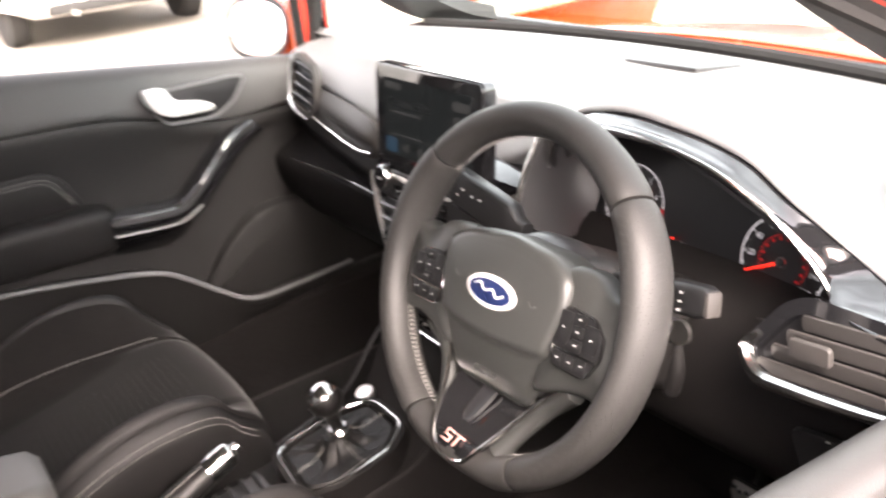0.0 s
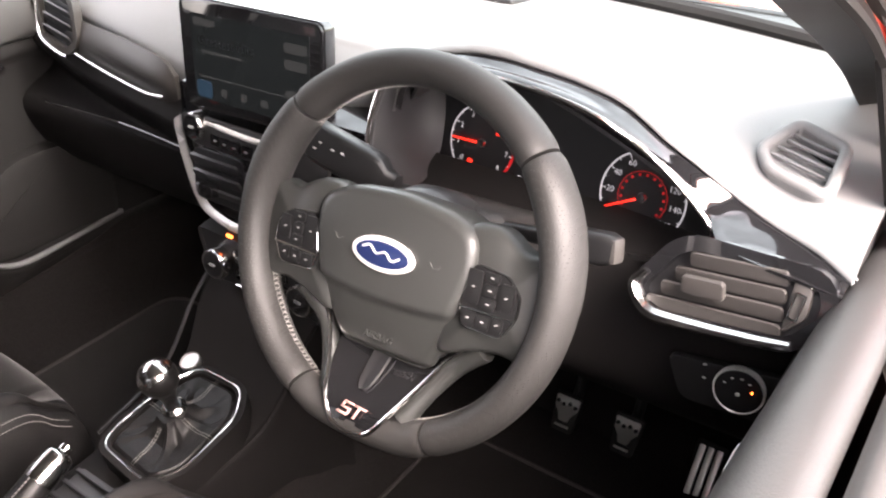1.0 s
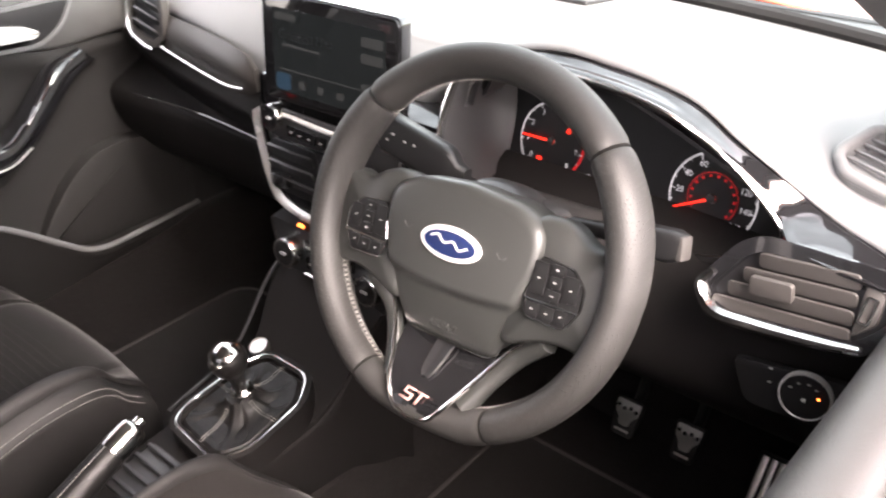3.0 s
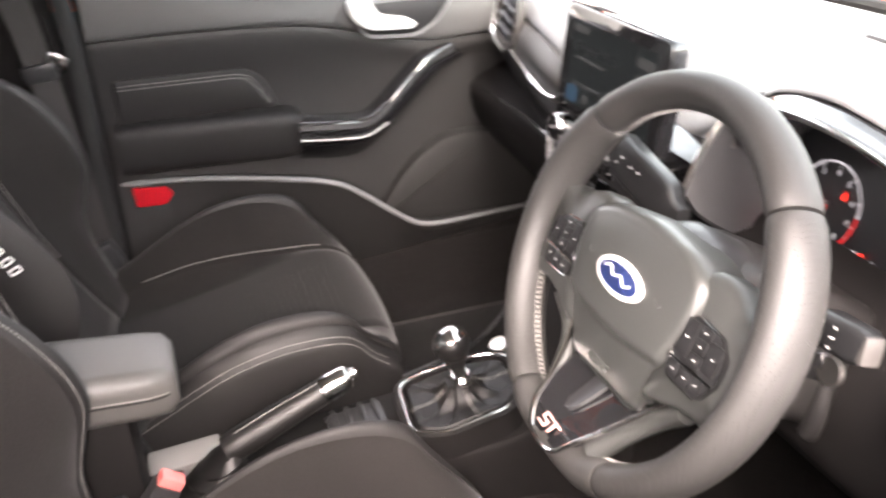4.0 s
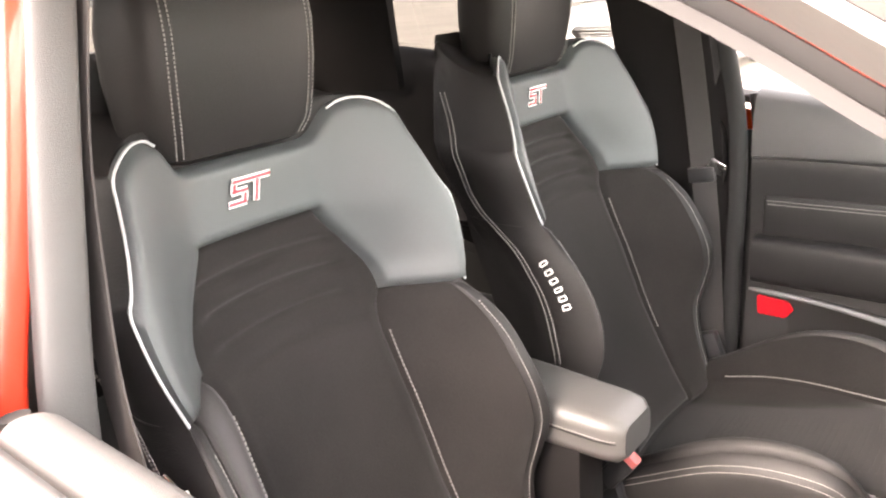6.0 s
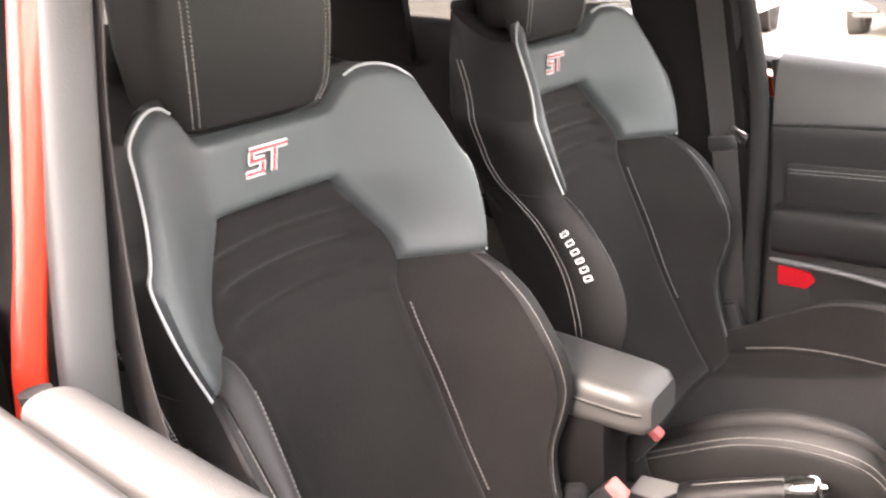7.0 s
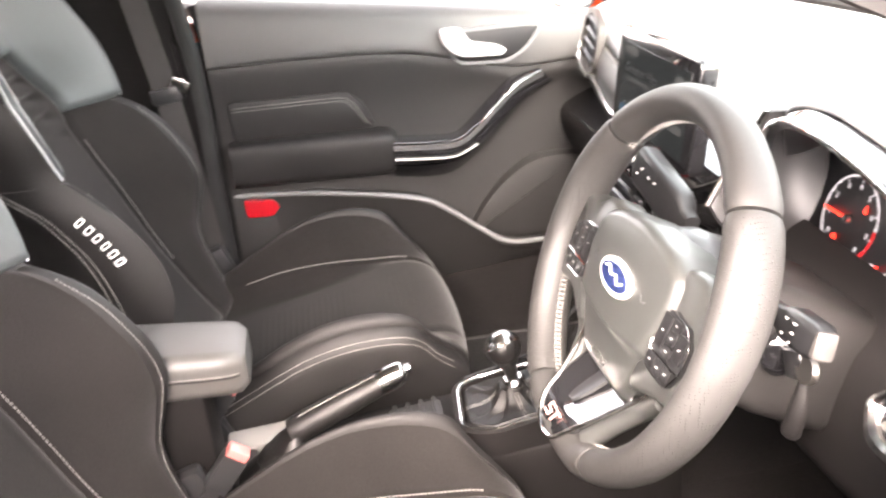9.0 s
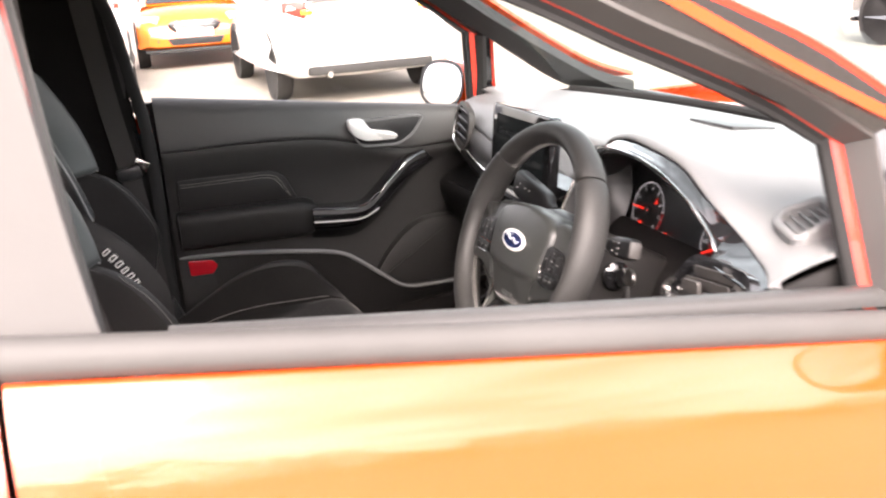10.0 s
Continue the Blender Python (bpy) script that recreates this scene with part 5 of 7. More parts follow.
rows = []
for x, y, z in STATIONS:
    y, z = y + 0.034 * near_end(x), z - 0.012 * near_end(x)
    t = ease(-0.74, -0.3, x)
    crest = 0.905 + 0.018 * t
    rows.append([(x, y + 0.012, z - 0.02), (x, y, z), (x, y + 0.018, z + (crest - z) * 0.5), (x, y + 0.045, crest - 0.006), (x, y + 0.085, crest + 0.004), (x, glass_foot(x) - 0.22, 0.922), (x, glass_foot(x) - 0.10, 0.916), (x, glass_foot(x) - 0.01, 0.896), (x, glass_foot(x) + 0.04, 0.884)])
BROW = [(0.19, 0.246, 0.912), (0.24, 0.236, 0.950), (0.30, 0.224, 0.969), (0.345, 0.219, 0.975), (0.40, 0.216, 0.972), (0.444, 0.215, 0.967), (0.492, 0.214, 0.955), (0.534, 0.213, 0.931), (0.570, 0.215, 0.911), (0.606, 0.218, 0.890), (0.646, 0.210, 0.876), (0.69, 0.19, 0.872), (0.724, 0.166, 0.866)]
for x, y, z in BROW:
    top = 0.918 - 0.030 * ease(0.50, 0.70, x)
    lift = max(0.0, z - top)
    rows.append([(x, y + 0.016, z - 0.008), (x, y, z), (x, y + 0.010, z + 0.008), (x, y + 0.040, z + 0.010 - lift * 0.10 + (0.008 * ease(0.60, 0.70, x))), (x, y + 0.10, top + lift * 0.62 + 0.006), (x, glass_foot(x) - 0.23, top + lift * 0.12 + 0.006), (x, glass_foot(x) - 0.10, 0.914 - 0.008 * ease(0.4, 0.7, x)), (x, glass_foot(x) - 0.01, 0.896), (x, glass_foot(x) + 0.04, 0.884)])
part("pad", sheet(rows, 0.006, 5, 4), M_LITPAD, dash, "soft dark grey upper pad, paler for the light on it")

o = round_poly([(0.160, 0.850), (0.200, 0.862), (0.30, 0.880), (0.56, 0.895), (0.56, 0.56), (0.24, 0.56), (0.20, 0.74)], 0.01)
part("end_panel", plate(o, 0.006, axes((0.716, 0, 0), (0, 1, 0), (0, 0, 1)), 0.002), M_PLASTIC, dash, "dark end panel")

# lower body of the dash
rows = []
for x, y, z in ((-0.735, 0.312, 0.845), (-0.56, 0.285, 0.816), (-0.32, 0.272, 0.800), (-0.15, 0.262, 0.79), (0.0, 0.26, 0.80), (0.2, 0.255, 0.80)):
    y, z = y + 0.034 * near_end(x), z - 0.012 * near_end(x)
    rows.append([(x, y, z), (x, y - 0.020, z - 0.030), (x, y - 0.024, z - 0.05), (x, y + 0.005, z - 0.10), (x, 0.270, 0.68), (x, 0.30, 0.58), (x, 0.40, 0.50), (x, 0.60, 0.46)])
# Footwell shade is put into the colour of this panel and the next.
part("lower_panel", sheet(rows, 0.006, 5, 4), M_SHADEPLASTIC, dash, "black grained glovebox and lower panel, darkened for shade")
rows = []
for x, dy in ((0.18, 0.02), (0.30, -0.01), (0.42, -0.01), (0.52, 0.0), (0.62, 0.012), (0.735, 0.03)):
    rows.append([(x, 0.275, 0.815), (x, 0.225 + dy, 0.790), (x, 0.205 + dy, 0.75), (x, 0.195 + dy, 0.70), (x, 0.205 + dy, 0.64), (x, 0.26, 0.58), (x, 0.36, 0.54), (x, 0.60, 0.52)])
part("knee_panel", sheet(rows, 0.006, 5, 4), M_SHADEPLASTIC, dash, "black lower panel before the driver's knees, darkened for shade")
part("glovebox_seam", tube([(-0.62, 0.262, 0.70), (-0.40, 0.258, 0.712), (-0.20, 0.256, 0.705)], 0.0018, 6, 6), M_GLOSS, dash)

# decor strip on the passenger side, from vent to centre
a = [(-0.60, 0.272, 0.868), (-0.52, 0.262, 0.868), (-0.44, 0.254, 0.868), (-0.34, 0.248, 0.866), (-0.27, 0.243, 0.861), (-0.232, 0.240, 0.852), (-0.214, 0.239, 0.834)]
m_ = [(-0.60, 0.258, 0.840), (-0.52, 0.248, 0.838), (-0.44, 0.240, 0.836), (-0.34, 0.232, 0.833), (-0.27, 0.228, 0.828), (-0.232, 0.230, 0.822), (-0.212, 0.238, 0.814)]
b = [(-0.60, 0.262, 0.812), (-0.52, 0.250, 0.806), (-0.44, 0.242, 0.800), (-0.34, 0.236, 0.794), (-0.27, 0.234, 0.790), (-0.232, 0.236, 0.792), (-0.214, 0.239, 0.798)]
a, m_, b = [[(x, y + 0.034 * near_end(x), z - 0.012 * near_end(x)) for x, y, z in q] for q in (a, m_, b)]
part("decor_strip", sheet([a, m_, b], 0.010, 6, 4), M_DECOR, dash, "satin dark grey decor strip")
part("bright_strip", tube([(x, y - 0.009, z + 0.012) for x, y, z in b[1:6]], 0.0022, 6, 6), M_CHROME, dash, "thin chrome line")

# centre stack
def on_stack(x, z, out=0.0):
    """A point of the stack's face, which leans ahead with height."""
    return Vector((x, 0.166 + 0.10 * max(0.0, z - 0.80) - 0.06 * max(0.0, 0.70 - z) + 0.9 * (x - 0.01) ** 2 - out, z))


def stack_pose(x, z, out=0.0):
    return axes(on_stack(x, z, out), (1, 0.0, 0), (0, 0.12, 1))


ol = [(-0.145, 0.865), (-0.146, 0.80), (-0.142, 0.76), (-0.122, 0.70), (-0.095, 0.678), (0.03, 0.672), (0.15, 0.672), (0.18, 0.70), (0.19, 0.76), (0.19, 0.86)]
bm = bmesh.new()
outer = round_poly(ol[::-1], 0.012, 3)
lo, hi = min(z for _, z in outer), max(z for _, z in outer)
mid = (0.02, 0.76)
rings = []
for k, f in ((0.10, 1.02), (0.02, 1.0), (0.0, 0.97), (0.004, 0.94), (0.004, 0.5), (0.004, 0.02)):
    rings.append([on_stack(mid[0] + (x - mid[0]) * f, mid[1] + (z - mid[1]) * f) + Vector((0, k, 0)) for x, z in outer])
skin(bm, rings, close_u=True, caps=True)
part("stack_panel", bm, M_GLOSS, dash, "gloss black centre stack")
edge = [(-0.146, 0.805), (-0.1455, 0.79), (-0.143, 0.775), (-0.141, 0.755), (-0.128, 0.715), (-0.112, 0.690), (-0.09, 0.680), (-0.04, 0.675), (0.05, 0.674)]
rows = [[on_stack(x - 0.003, z - 0.002, 0.002) for x, z in edge], [on_stack(x + 0.004, z + 0.004, 0.011) for x, z in edge], [on_stack(x + 0.013, z + 0.011, 0.006) for x, z in edge]]
part("stack_trim", sheet(rows, 0.003, 6, 3), M_SILVER, dash, "bright chrome edge of the stack")
# audio strip with volume knob and keys
part("audio_panel", plate(rounded(0.24, 0.040, 0.008), 0.006, stack_pose(0.03, 0.812, 0.002), 0.002), M_SATIN, dash)
part("bright_strip", tube([on_stack(-0.06, 0.826, 0.010), on_stack(0.03, 0.824, 0.010), on_stack(0.13, 0.823, 0.010)], 0.0037, 8, 4), M_SILVER, dash, "silver line")
for x in (-0.044, -0.025, -0.006, 0.016, 0.04, 0.065, 0.09, 0.115):
    k = part("key", plate(rounded(0.019, 0.016, 0.003), 0.003, stack_pose(x, 0.806, 0.008), 0.001), M_GLOSS, dash)
    part("symbol", plate(rounded(0.0050, 0.0017, 0.0006, 2), 0.0006, stack_pose(x, 0.806, 0.0112), 0), M_GREYPRINT, k)


def knob(name, m, r, h, parent, mark=None):
    k = part(name, lathe([(r * 0.9, 0), (r, 0.002), (r, h * 0.8), (r * 0.93, h), (r * 0.80, h)], m, 28), M_CHROME, parent, "chrome-ringed black knob")
    part("cap", lathe([(r * 0.80, h * 0.8), (r * 0.79, h * 1.02), (r * 0.2, h * 1.04), (r * 0.02, h * 1.04)], m, 24), M_GLOSS, k, "black cap")
    if mark:
        part("symbol", plate(rounded(r * 0.5, r * 0.16, r * 0.06, 2), 0.0008, m @ pose(0, 0, h * 1.04), 0), mark, k)
    return k


knob("volume_knob", stack_pose(-0.078, 0.818, 0.004), 0.0190, 0.020, dash, M_GREYPRINT)
# stack vents
for x0, x1 in ((-0.108, -0.010), (0.055, 0.150)):
    w = x1 - x0
    v = part("stack_vent", plate(rounded(w, 0.074, 0.012), 0.003, stack_pose((x0 + x1) / 2, 0.742, 0.001), 0.001), M_DIAL, dash, "dark vent opening")
    for k in range(3):
        part("slat", plate(rounded(w - 0.008, 0.019, 0.004, 3), 0.004, stack_pose((x0 + x1) / 2, 0.720 + 0.023 * k, 0.004) @ pose(0, 0, 0, 30, 0, 0), 0.001), M_SATIN, v, "satin black slat")
    part("slider", plate(rounded(0.026, 0.018, 0.003), 0.014, stack_pose((x0 + x1) / 2 - 0.012, 0.727, 0.01), 0.003), M_GLOSS, v)
h = part("hazard_key", plate(rounded(0.024, 0.022, 0.003), 0.005, stack_pose(0.015, 0.762, 0.004), 0.001), M_SATIN, dash)
part("symbol", plate([(-0.005, -0.004), (0.005, -0.004), (0, 0.005)], 0.0006, stack_pose(0.015, 0.762, 0.0095), 0), M_REDPRINT, h, "red triangle")
for x in (0.012, 0.032):
    h = part("vent_wheel", plate(rounded(0.012, 0.040, 0.003), 0.006, stack_pose(x, 0.722, 0.004), 0.002), M_SATIN, dash)
    for k in range(6):
        part("ridge", plate(rounded(0.007, 0.003, 0.001, 2), 0.002, stack_pose(x, 0.707 + 0.006 * k, 0.010), 0), M_GREYPRINT, h)
# heater panel below
cp = [(-0.118, 0.66), (-0.108, 0.60), (-0.09, 0.572), (0.11, 0.568), (0.13, 0.60), (0.14, 0.655)]
bm = bmesh.new()
outer = round_poly(cp, 0.012, 3)
rings = []
for k, f in ((0.12, 1.02), (0.02, 1.0), (0.0, 0.97), (0.003, 0.94), (0.003, 0.02)):
    rings.append([Vector((0.01 + (x - 0.01) * f, 0.158 + k, 0.615 + (z - 0.615) * f)) for x, z in outer])
skin(bm, rings, close_u=True, caps=True)
part("heater_panel", bm, M_SATIN, dash, "black heater panel")
for x in (-0.070, 0.094):
    knob("heater_knob", axes((x, 0.160, 0.614), (1, 0, 0), (0, 0.10, 1)), 0.0235, 0.020, dash, M_GREYPRINT)
for k in range(4):
    for z in (0.632, 0.604):
        x = -0.030 + 0.026 * k
        kk = part("key", plate(rounded(0.023, 0.020, 0.003), 0.003, axes((x, 0.1585, z), (1, 0, 0), (0, 0, 1)), 0.001), M_GLOSS, dash)
        part("symbol", plate(rounded(0.009, 0.003, 0.001, 2), 0.0006, axes((x, 0.1552, z), (1, 0, 0), (0, 0, 1)), 0), M_GREYPRINT, kk)
part("led", plate(rounded(0.012, 0.005, 0.002), 0.002, axes((-0.043, 0.157, 0.664), (1, 0, 0), (0, 0, 1)), 0.001), M_LED, dash, "lit orange telltale")
part("bright_strip", tube([(-0.04, 0.152, 0.588), (0.03, 0.151, 0.587), (0.06, 0.152, 0.588)], 0.002, 6, 4), M_CHROME, dash)

# instrument hood: gloss trim between brow and bezel
BEZEL = [(0.195, 0.236, 0.880), (0.22, 0.224, 0.925), (0.27, 0.208, 0.952), (0.34, 0.197, 0.964), (0.40, 0.190, 0.965), (0.45, 0.186, 0.960), (0.485, 0.187, 0.950), (0.530, 0.192, 0.926), (0.562, 0.196, 0.900), (0.590, 0.194, 0.876)]
WING = [(0.612, 0.168, 0.868), (0.648, 0.155, 0.866), (0.690, 0.148, 0.866), (0.722, 0.145, 0.864)]
LEDGE = [(0.19, 0.246, 0.908), (0.225, 0.239, 0.940), (0.285, 0.227, 0.964), (0.345, 0.220, 0.972), (0.396, 0.217, 0.970), (0.444, 0.216, 0.965), (0.490, 0.215, 0.953), (0.532, 0.214, 0.929), (0.570, 0.216, 0.908), (0.606, 0.219, 0.888), (0.630, 0.215, 0.879), (0.652, 0.208, 0.874), (0.690, 0.191, 0.8705), (0.722, 0.168, 0.866)]
part("hood_trim", sheet([LEDGE, [(a[0] * 0.5 + b[0] * 0.5, a[1] * 0.5 + b[1] * 0.5, a[2] * 0.5 + b[2] * 0.5 - 0.001) for a, b in zip(LEDGE, BEZEL + WING)], BEZEL + WING, [(x, y + 0.008, z - 0.012) for x, y, z in BEZEL + WING]], 0.003, 6, 4), M_GLOSS, dash, "gloss black ledge under the hood")
ring = [(x, y - 0.003, z - 0.002) for x, y, z in BEZEL] + [(0.600, 0.190, 0.855), (0.594, 0.194, 0.834), (0.566, 0.206, 0.812)]
part("bezel", tube(ring, 0.0028, 8, 5), M_CHROME, dash, "thin chrome bezel")
# shelf below the dials and the left cheek
rows = [[(0.20, 0.245, 0.790), (0.30, 0.240, 0.785), (0.42, 0.235, 0.785), (0.52, 0.222, 0.795), (0.57, 0.205, 0.825)],
        [(0.20, 0.29, 0.792), (0.30, 0.30, 0.786), (0.42, 0.298, 0.782), (0.52, 0.288, 0.778), (0.575, 0.27, 0.80)]]
part("dial_shelf", sheet(rows, 0.006, 5, 1, smooth_v=False), M_PLASTIC, dash)
rows = [[(0.205, 0.170, 0.835), (0.188, 0.200, 0.870), (0.186, 0.225, 0.905), (0.20, 0.235, 0.94)], [(0.222, 0.180, 0.815), (0.205, 0.24, 0.83), (0.200, 0.27, 0.875), (0.21, 0.275, 0.94)],
        [(0.24, 0.21, 0.795), (0.225, 0.27, 0.80), (0.222, 0.298, 0.86), (0.226, 0.29, 0.94)]]
part("cheek", sheet(rows, 0.006, 5, 4), M_SATIN, dash, "satin black cheek beside the dials")
part("cheek_edge", tube([(0.203, 0.168, 0.836), (0.186, 0.198, 0.871), (0.184, 0.223, 0.906), (0.197, 0.233, 0.938)], 0.0026, 8, 5), M_CHROME, dash, "thin chrome edge")
# back of the hood, so that the dials sit in a dark hollow
part("hood_lining", sheet([[(0.195, 0.262, 0.882), (0.27, 0.216, 0.948), (0.40, 0.200, 0.958), (0.558, 0.202, 0.896), (0.592, 0.200, 0.868)],
                           [(0.205, 0.330, 0.882), (0.27, 0.330, 0.935), (0.40, 0.325, 0.930), (0.55, 0.315, 0.90), (0.606, 0.29, 0.862)]], 0.004, 6, 1, smooth_v=False), M_SATIN, dash)

# dials
FACE = axes((0.39, 0.287, 0.832), (1, -0.05, 0), (0, 0.26, 1))
face = part("dial_panel", plate(round_poly([(-0.19, -0.065), (0.17, -0.065), (0.205, -0.02), (0.20, 0.045), (0.12, 0.11), (-0.16, 0.115), (-0.19, 0.07)], 0.02), 0.004, FACE, 0.001), M_DIAL, dash, "black instrument panel")


def on_face(x, y, z=0.0045):
    return FACE @ Matrix.Translation((x, y, z))


def arc(cx, cy, r0, r1, a0, a1, n, bm=None, z=0.0048):
    bm = bm or bmesh.new()
    rows = [[FACE @ Vector((cx + r * math.cos(radians(a0 + (a1 - a0) * k / n)), cy + r * math.sin(radians(a0 + (a1 - a0) * k / n)), z)) for k in range(n + 1)] for r in (r0, r1)]
    skin(bm, rows)
    return bm


def dial(cx, cy, r, a0, a1, red0, needle, texts, inner):
    part("scale", arc(cx, cy, r * 0.96, r, a0, red0, 40), M_SCALE, face, "lit pale scale", recalc=False)
    if red0 != a1:
        part("red_scale", arc(cx, cy, r * 0.93, r, red0, a1, 16), M_GLOWDIM, face, "lit red end of the scale", recalc=False)
    ticks = bmesh.new()
    n = len(texts) - 1
    for k in range(2 * n + 1):
        a = a0 + (a1 - a0) * k / (2 * n)
        arc(cx, cy, r * (0.86 if k % 2 == 0 else 0.92), r * 0.96, a - 0.7, a + 0.7, 1, ticks)
    part("ticks", ticks, M_SCALE, face, recalc=False)
    for k, s in enumerate(texts):
        if s:
            a = radians(a0 + (a1 - a0) * k / n)
            part("numeral", lettering(s, r * 0.185, on_face(cx + r * 0.76 * math.cos(a), cy + r * 0.76 * math.sin(a), 0.0047), 0.0001), M_SCALE, face, sharp=0, recalc=False)
    if inner:
        bm = arc(cx, cy, r * 0.555, r * 0.57, a0, a1, 30)
        for k in range(13):
            a = a0 + (a1 - a0) * k / 12
            arc(cx, cy, r * 0.46, r * 0.52, a - 3.2, a + 3.2, 1, bm)
        part("inner_scale", bm, M_GLOWDIM, face, "lit red inner scale", recalc=False)
    a = radians(needle)
    part("needle", plate([(-r * 0.1, -0.0016), (r * 0.9, -0.0008), (r * 0.9, 0.0008), (-r * 0.1, 0.0016)], 0.002, on_face(cx, cy, 0.007) @ pose(0, 0, 0, 0, 0, needle), 0), M_GLOW, face, "lit red needle", sharp=0)
    part("hub", lathe([(r * 0.11, 0), (r * 0.10, 0.006), (r * 0.02, 0.007)], on_face(cx, cy, 0.0045), 16), M_SATIN, face)


dial(-0.106, 0.004, 0.047, 222, -42, 5, 182, ["0", "1", "2", "3", "4", "5", "6", "7", "8"], False)
dial(0.105, -0.002, 0.050, 212, -35, -35, 208, ["0", "20", "40", "60", "", "", "120", "140", "160"], True)
for cx, cy in ((-0.035, -0.020), (0.020, -0.030)):
    part("small_scale", arc(cx, cy, 0.0155, 0.017, 200, 340, 14), M_SCALE, face, recalc=False)
    part("needle", plate([(0, -0.001), (0.014, -0.0008), (0.014, 0.0008), (0, 0.001)], 0.002, on_face(cx, cy - 0.012, 0.0065) @ pose(0, 0, 0, 0, 0, 95), 0), M_GLOW, face, sharp=0)
    for dx in (-0.012, 0.012):
        part("symbol", plate(rounded(0.006, 0.003, 0.001, 2), 0.0004, on_face(cx + dx, cy - 0.002, 0.0045), 0), M_SCALE, face)
part("telltale", lathe([(0.0055, 0), (0.0055, 0.0006), (0.003, 0.0006)], on_face(0.095, -0.030, 0.0045), 16), M_GLOW, face, "lit red brake warning")
part("telltale", plate(rounded(0.007, 0.006, 0.002), 0.0006, on_face(-0.120, -0.022, 0.0045), 0), M_GLOW, face, "lit red warning")
part("telltale", plate([(-0.003, -0.004), (0.003, -0.004), (0, 0.005)], 0.0006, on_face(-0.086, 0.022, 0.0045), 0), M_GLOW, face, "lit red warning")

# side vent by the driver's door
SV = axes((0.628, 0.150, 0.830), (0.150, -0.014, 0.024), (-0.01, 0.40, 1))
vo = round_poly([(-0.080, -0.012), (-0.058, -0.030), (0.062, -0.026), (0.088, 0.000), (0.082, 0.026), (-0.030, 0.036), (-0.048, 0.028)], 0.012)
vent = part("side_vent", plate(inset(vo, -0.006), 0.004, SV @ pose(0, 0, -0.010), 0.002), M_DIAL, dash, "black side vent")
part("vent_surround", frame_plate(inset(vo, -0.012), inset(vo, 0.002), 0.014, SV @ pose(0, 0, -0.010)), M_GLOSS, vent, "gloss black surround")
for k in range(4):
    y = -0.021 + 0.0155 * k
    x0, x1 = -0.070 + 0.012 * k, 0.055
    part("slat", plate(rounded(x1 - x0, 0.0145, 0.004, 3), 0.003, SV @ pose((x0 + x1) / 2, y, 0.001, 24, 0, 0), 0.001), M_VENT, vent, "satin grey slat")
part("slider", plate(rounded(0.040, 0.018, 0.004), 0.006, SV @ pose(-0.014, 0.004, 0.010, 20, 0, 0), 0.002), M_VENT, vent, "grip on the slats")
w = part("vent_wheel", plate(round_poly([(0.055, -0.022), (0.074, -0.006), (0.076, 0.020), (0.060, 0.026)], 0.006), 0.006, SV @ pose(0, 0, -0.002), 0.002), M_VENT, vent)
part("bright_frame", frame_plate(rounded(0.010, 0.024, 0.002), inset(rounded(0.010, 0.024, 0.002), 0.0016), 0.002, SV @ pose(0.066, 0.004, 0.005, 0, 0, -12)), M_CHROME, w)
cl = [SV @ Vector((x, y, 0.006)) for x, y in ((-0.074, 0.006), (-0.084, -0.010), (-0.066, -0.031), (-0.030, -0.034), (0.03, -0.033), (0.066, -0.030))]
part("bright_edge", tube(cl, [0.0035, 0.0065, 0.0075, 0.0066, 0.0056, 0.0036], 8, 5), M_CHROME, vent, "bright chrome lower edge")

# defroster vent on the pad
TV = axes((0.640, 0.290, 0.9095), (1, -0.30, -0.10), (0.28, 0.90, 0.30))
to = round_poly([(-0.031, -0.010), (-0.026, 0.036), (0.024, 0.030), (0.044, -0.028), (-0.010, -0.028)][::-1], 0.008)
tv = part("demister_vent", plate(to, 0.002, TV @ pose(0, 0, -0.022), 0), M_INK, dash, "black demister vent")
# Frame and slats share the pad's grey, raised for light from the windscreen.
part("vent_frame", frame_plate(inset(to, -0.009), inset(to, 0.001), 0.030, TV @ pose(0, 0, -0.027)), M_LITPAD, tv, "raised frame, pale like the lit pad")
part("frame_lip", tube([TV @ Vector((x, y, 0.003)) for x, y in inset(to, -0.004)], 0.0060, 10, 1, closed=True), M_LITPAD, tv)
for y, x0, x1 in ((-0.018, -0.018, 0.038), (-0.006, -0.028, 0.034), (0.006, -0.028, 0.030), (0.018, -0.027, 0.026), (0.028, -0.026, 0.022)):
    part("slat", plate(rounded(x1 - x0, 0.0030, 0.0008, 2), 0.0025, TV @ pose((x0 + x1) / 2, y, -0.004, 8, 0, 0), 0.0006), M_LITPAD, tv, "thin slat, pale like the lit pad")

# sun sensor panel on the pad
m = axes((0.098, 0.598, 0.917), (1, 0.16, 0), (-0.20, 1, -0.12))
part("sensor_panel", plate(round_poly([(-0.085, -0.03), (0.055, -0.055), (0.085, 0.03), (-0.06, 0.05)], 0.006), 0.006, m, 0.003), M_SATIN, dash, "dark panel set into the pad")
part("screen_gasket", tube([(x, glass_foot(x) + 0.004, 0.903) for x in (-0.66, -0.45, -0.2, 0, 0.2, 0.45, 0.66)], 0.011, 8, 5), M_RUBBER, dash, "black seal along the windscreen")

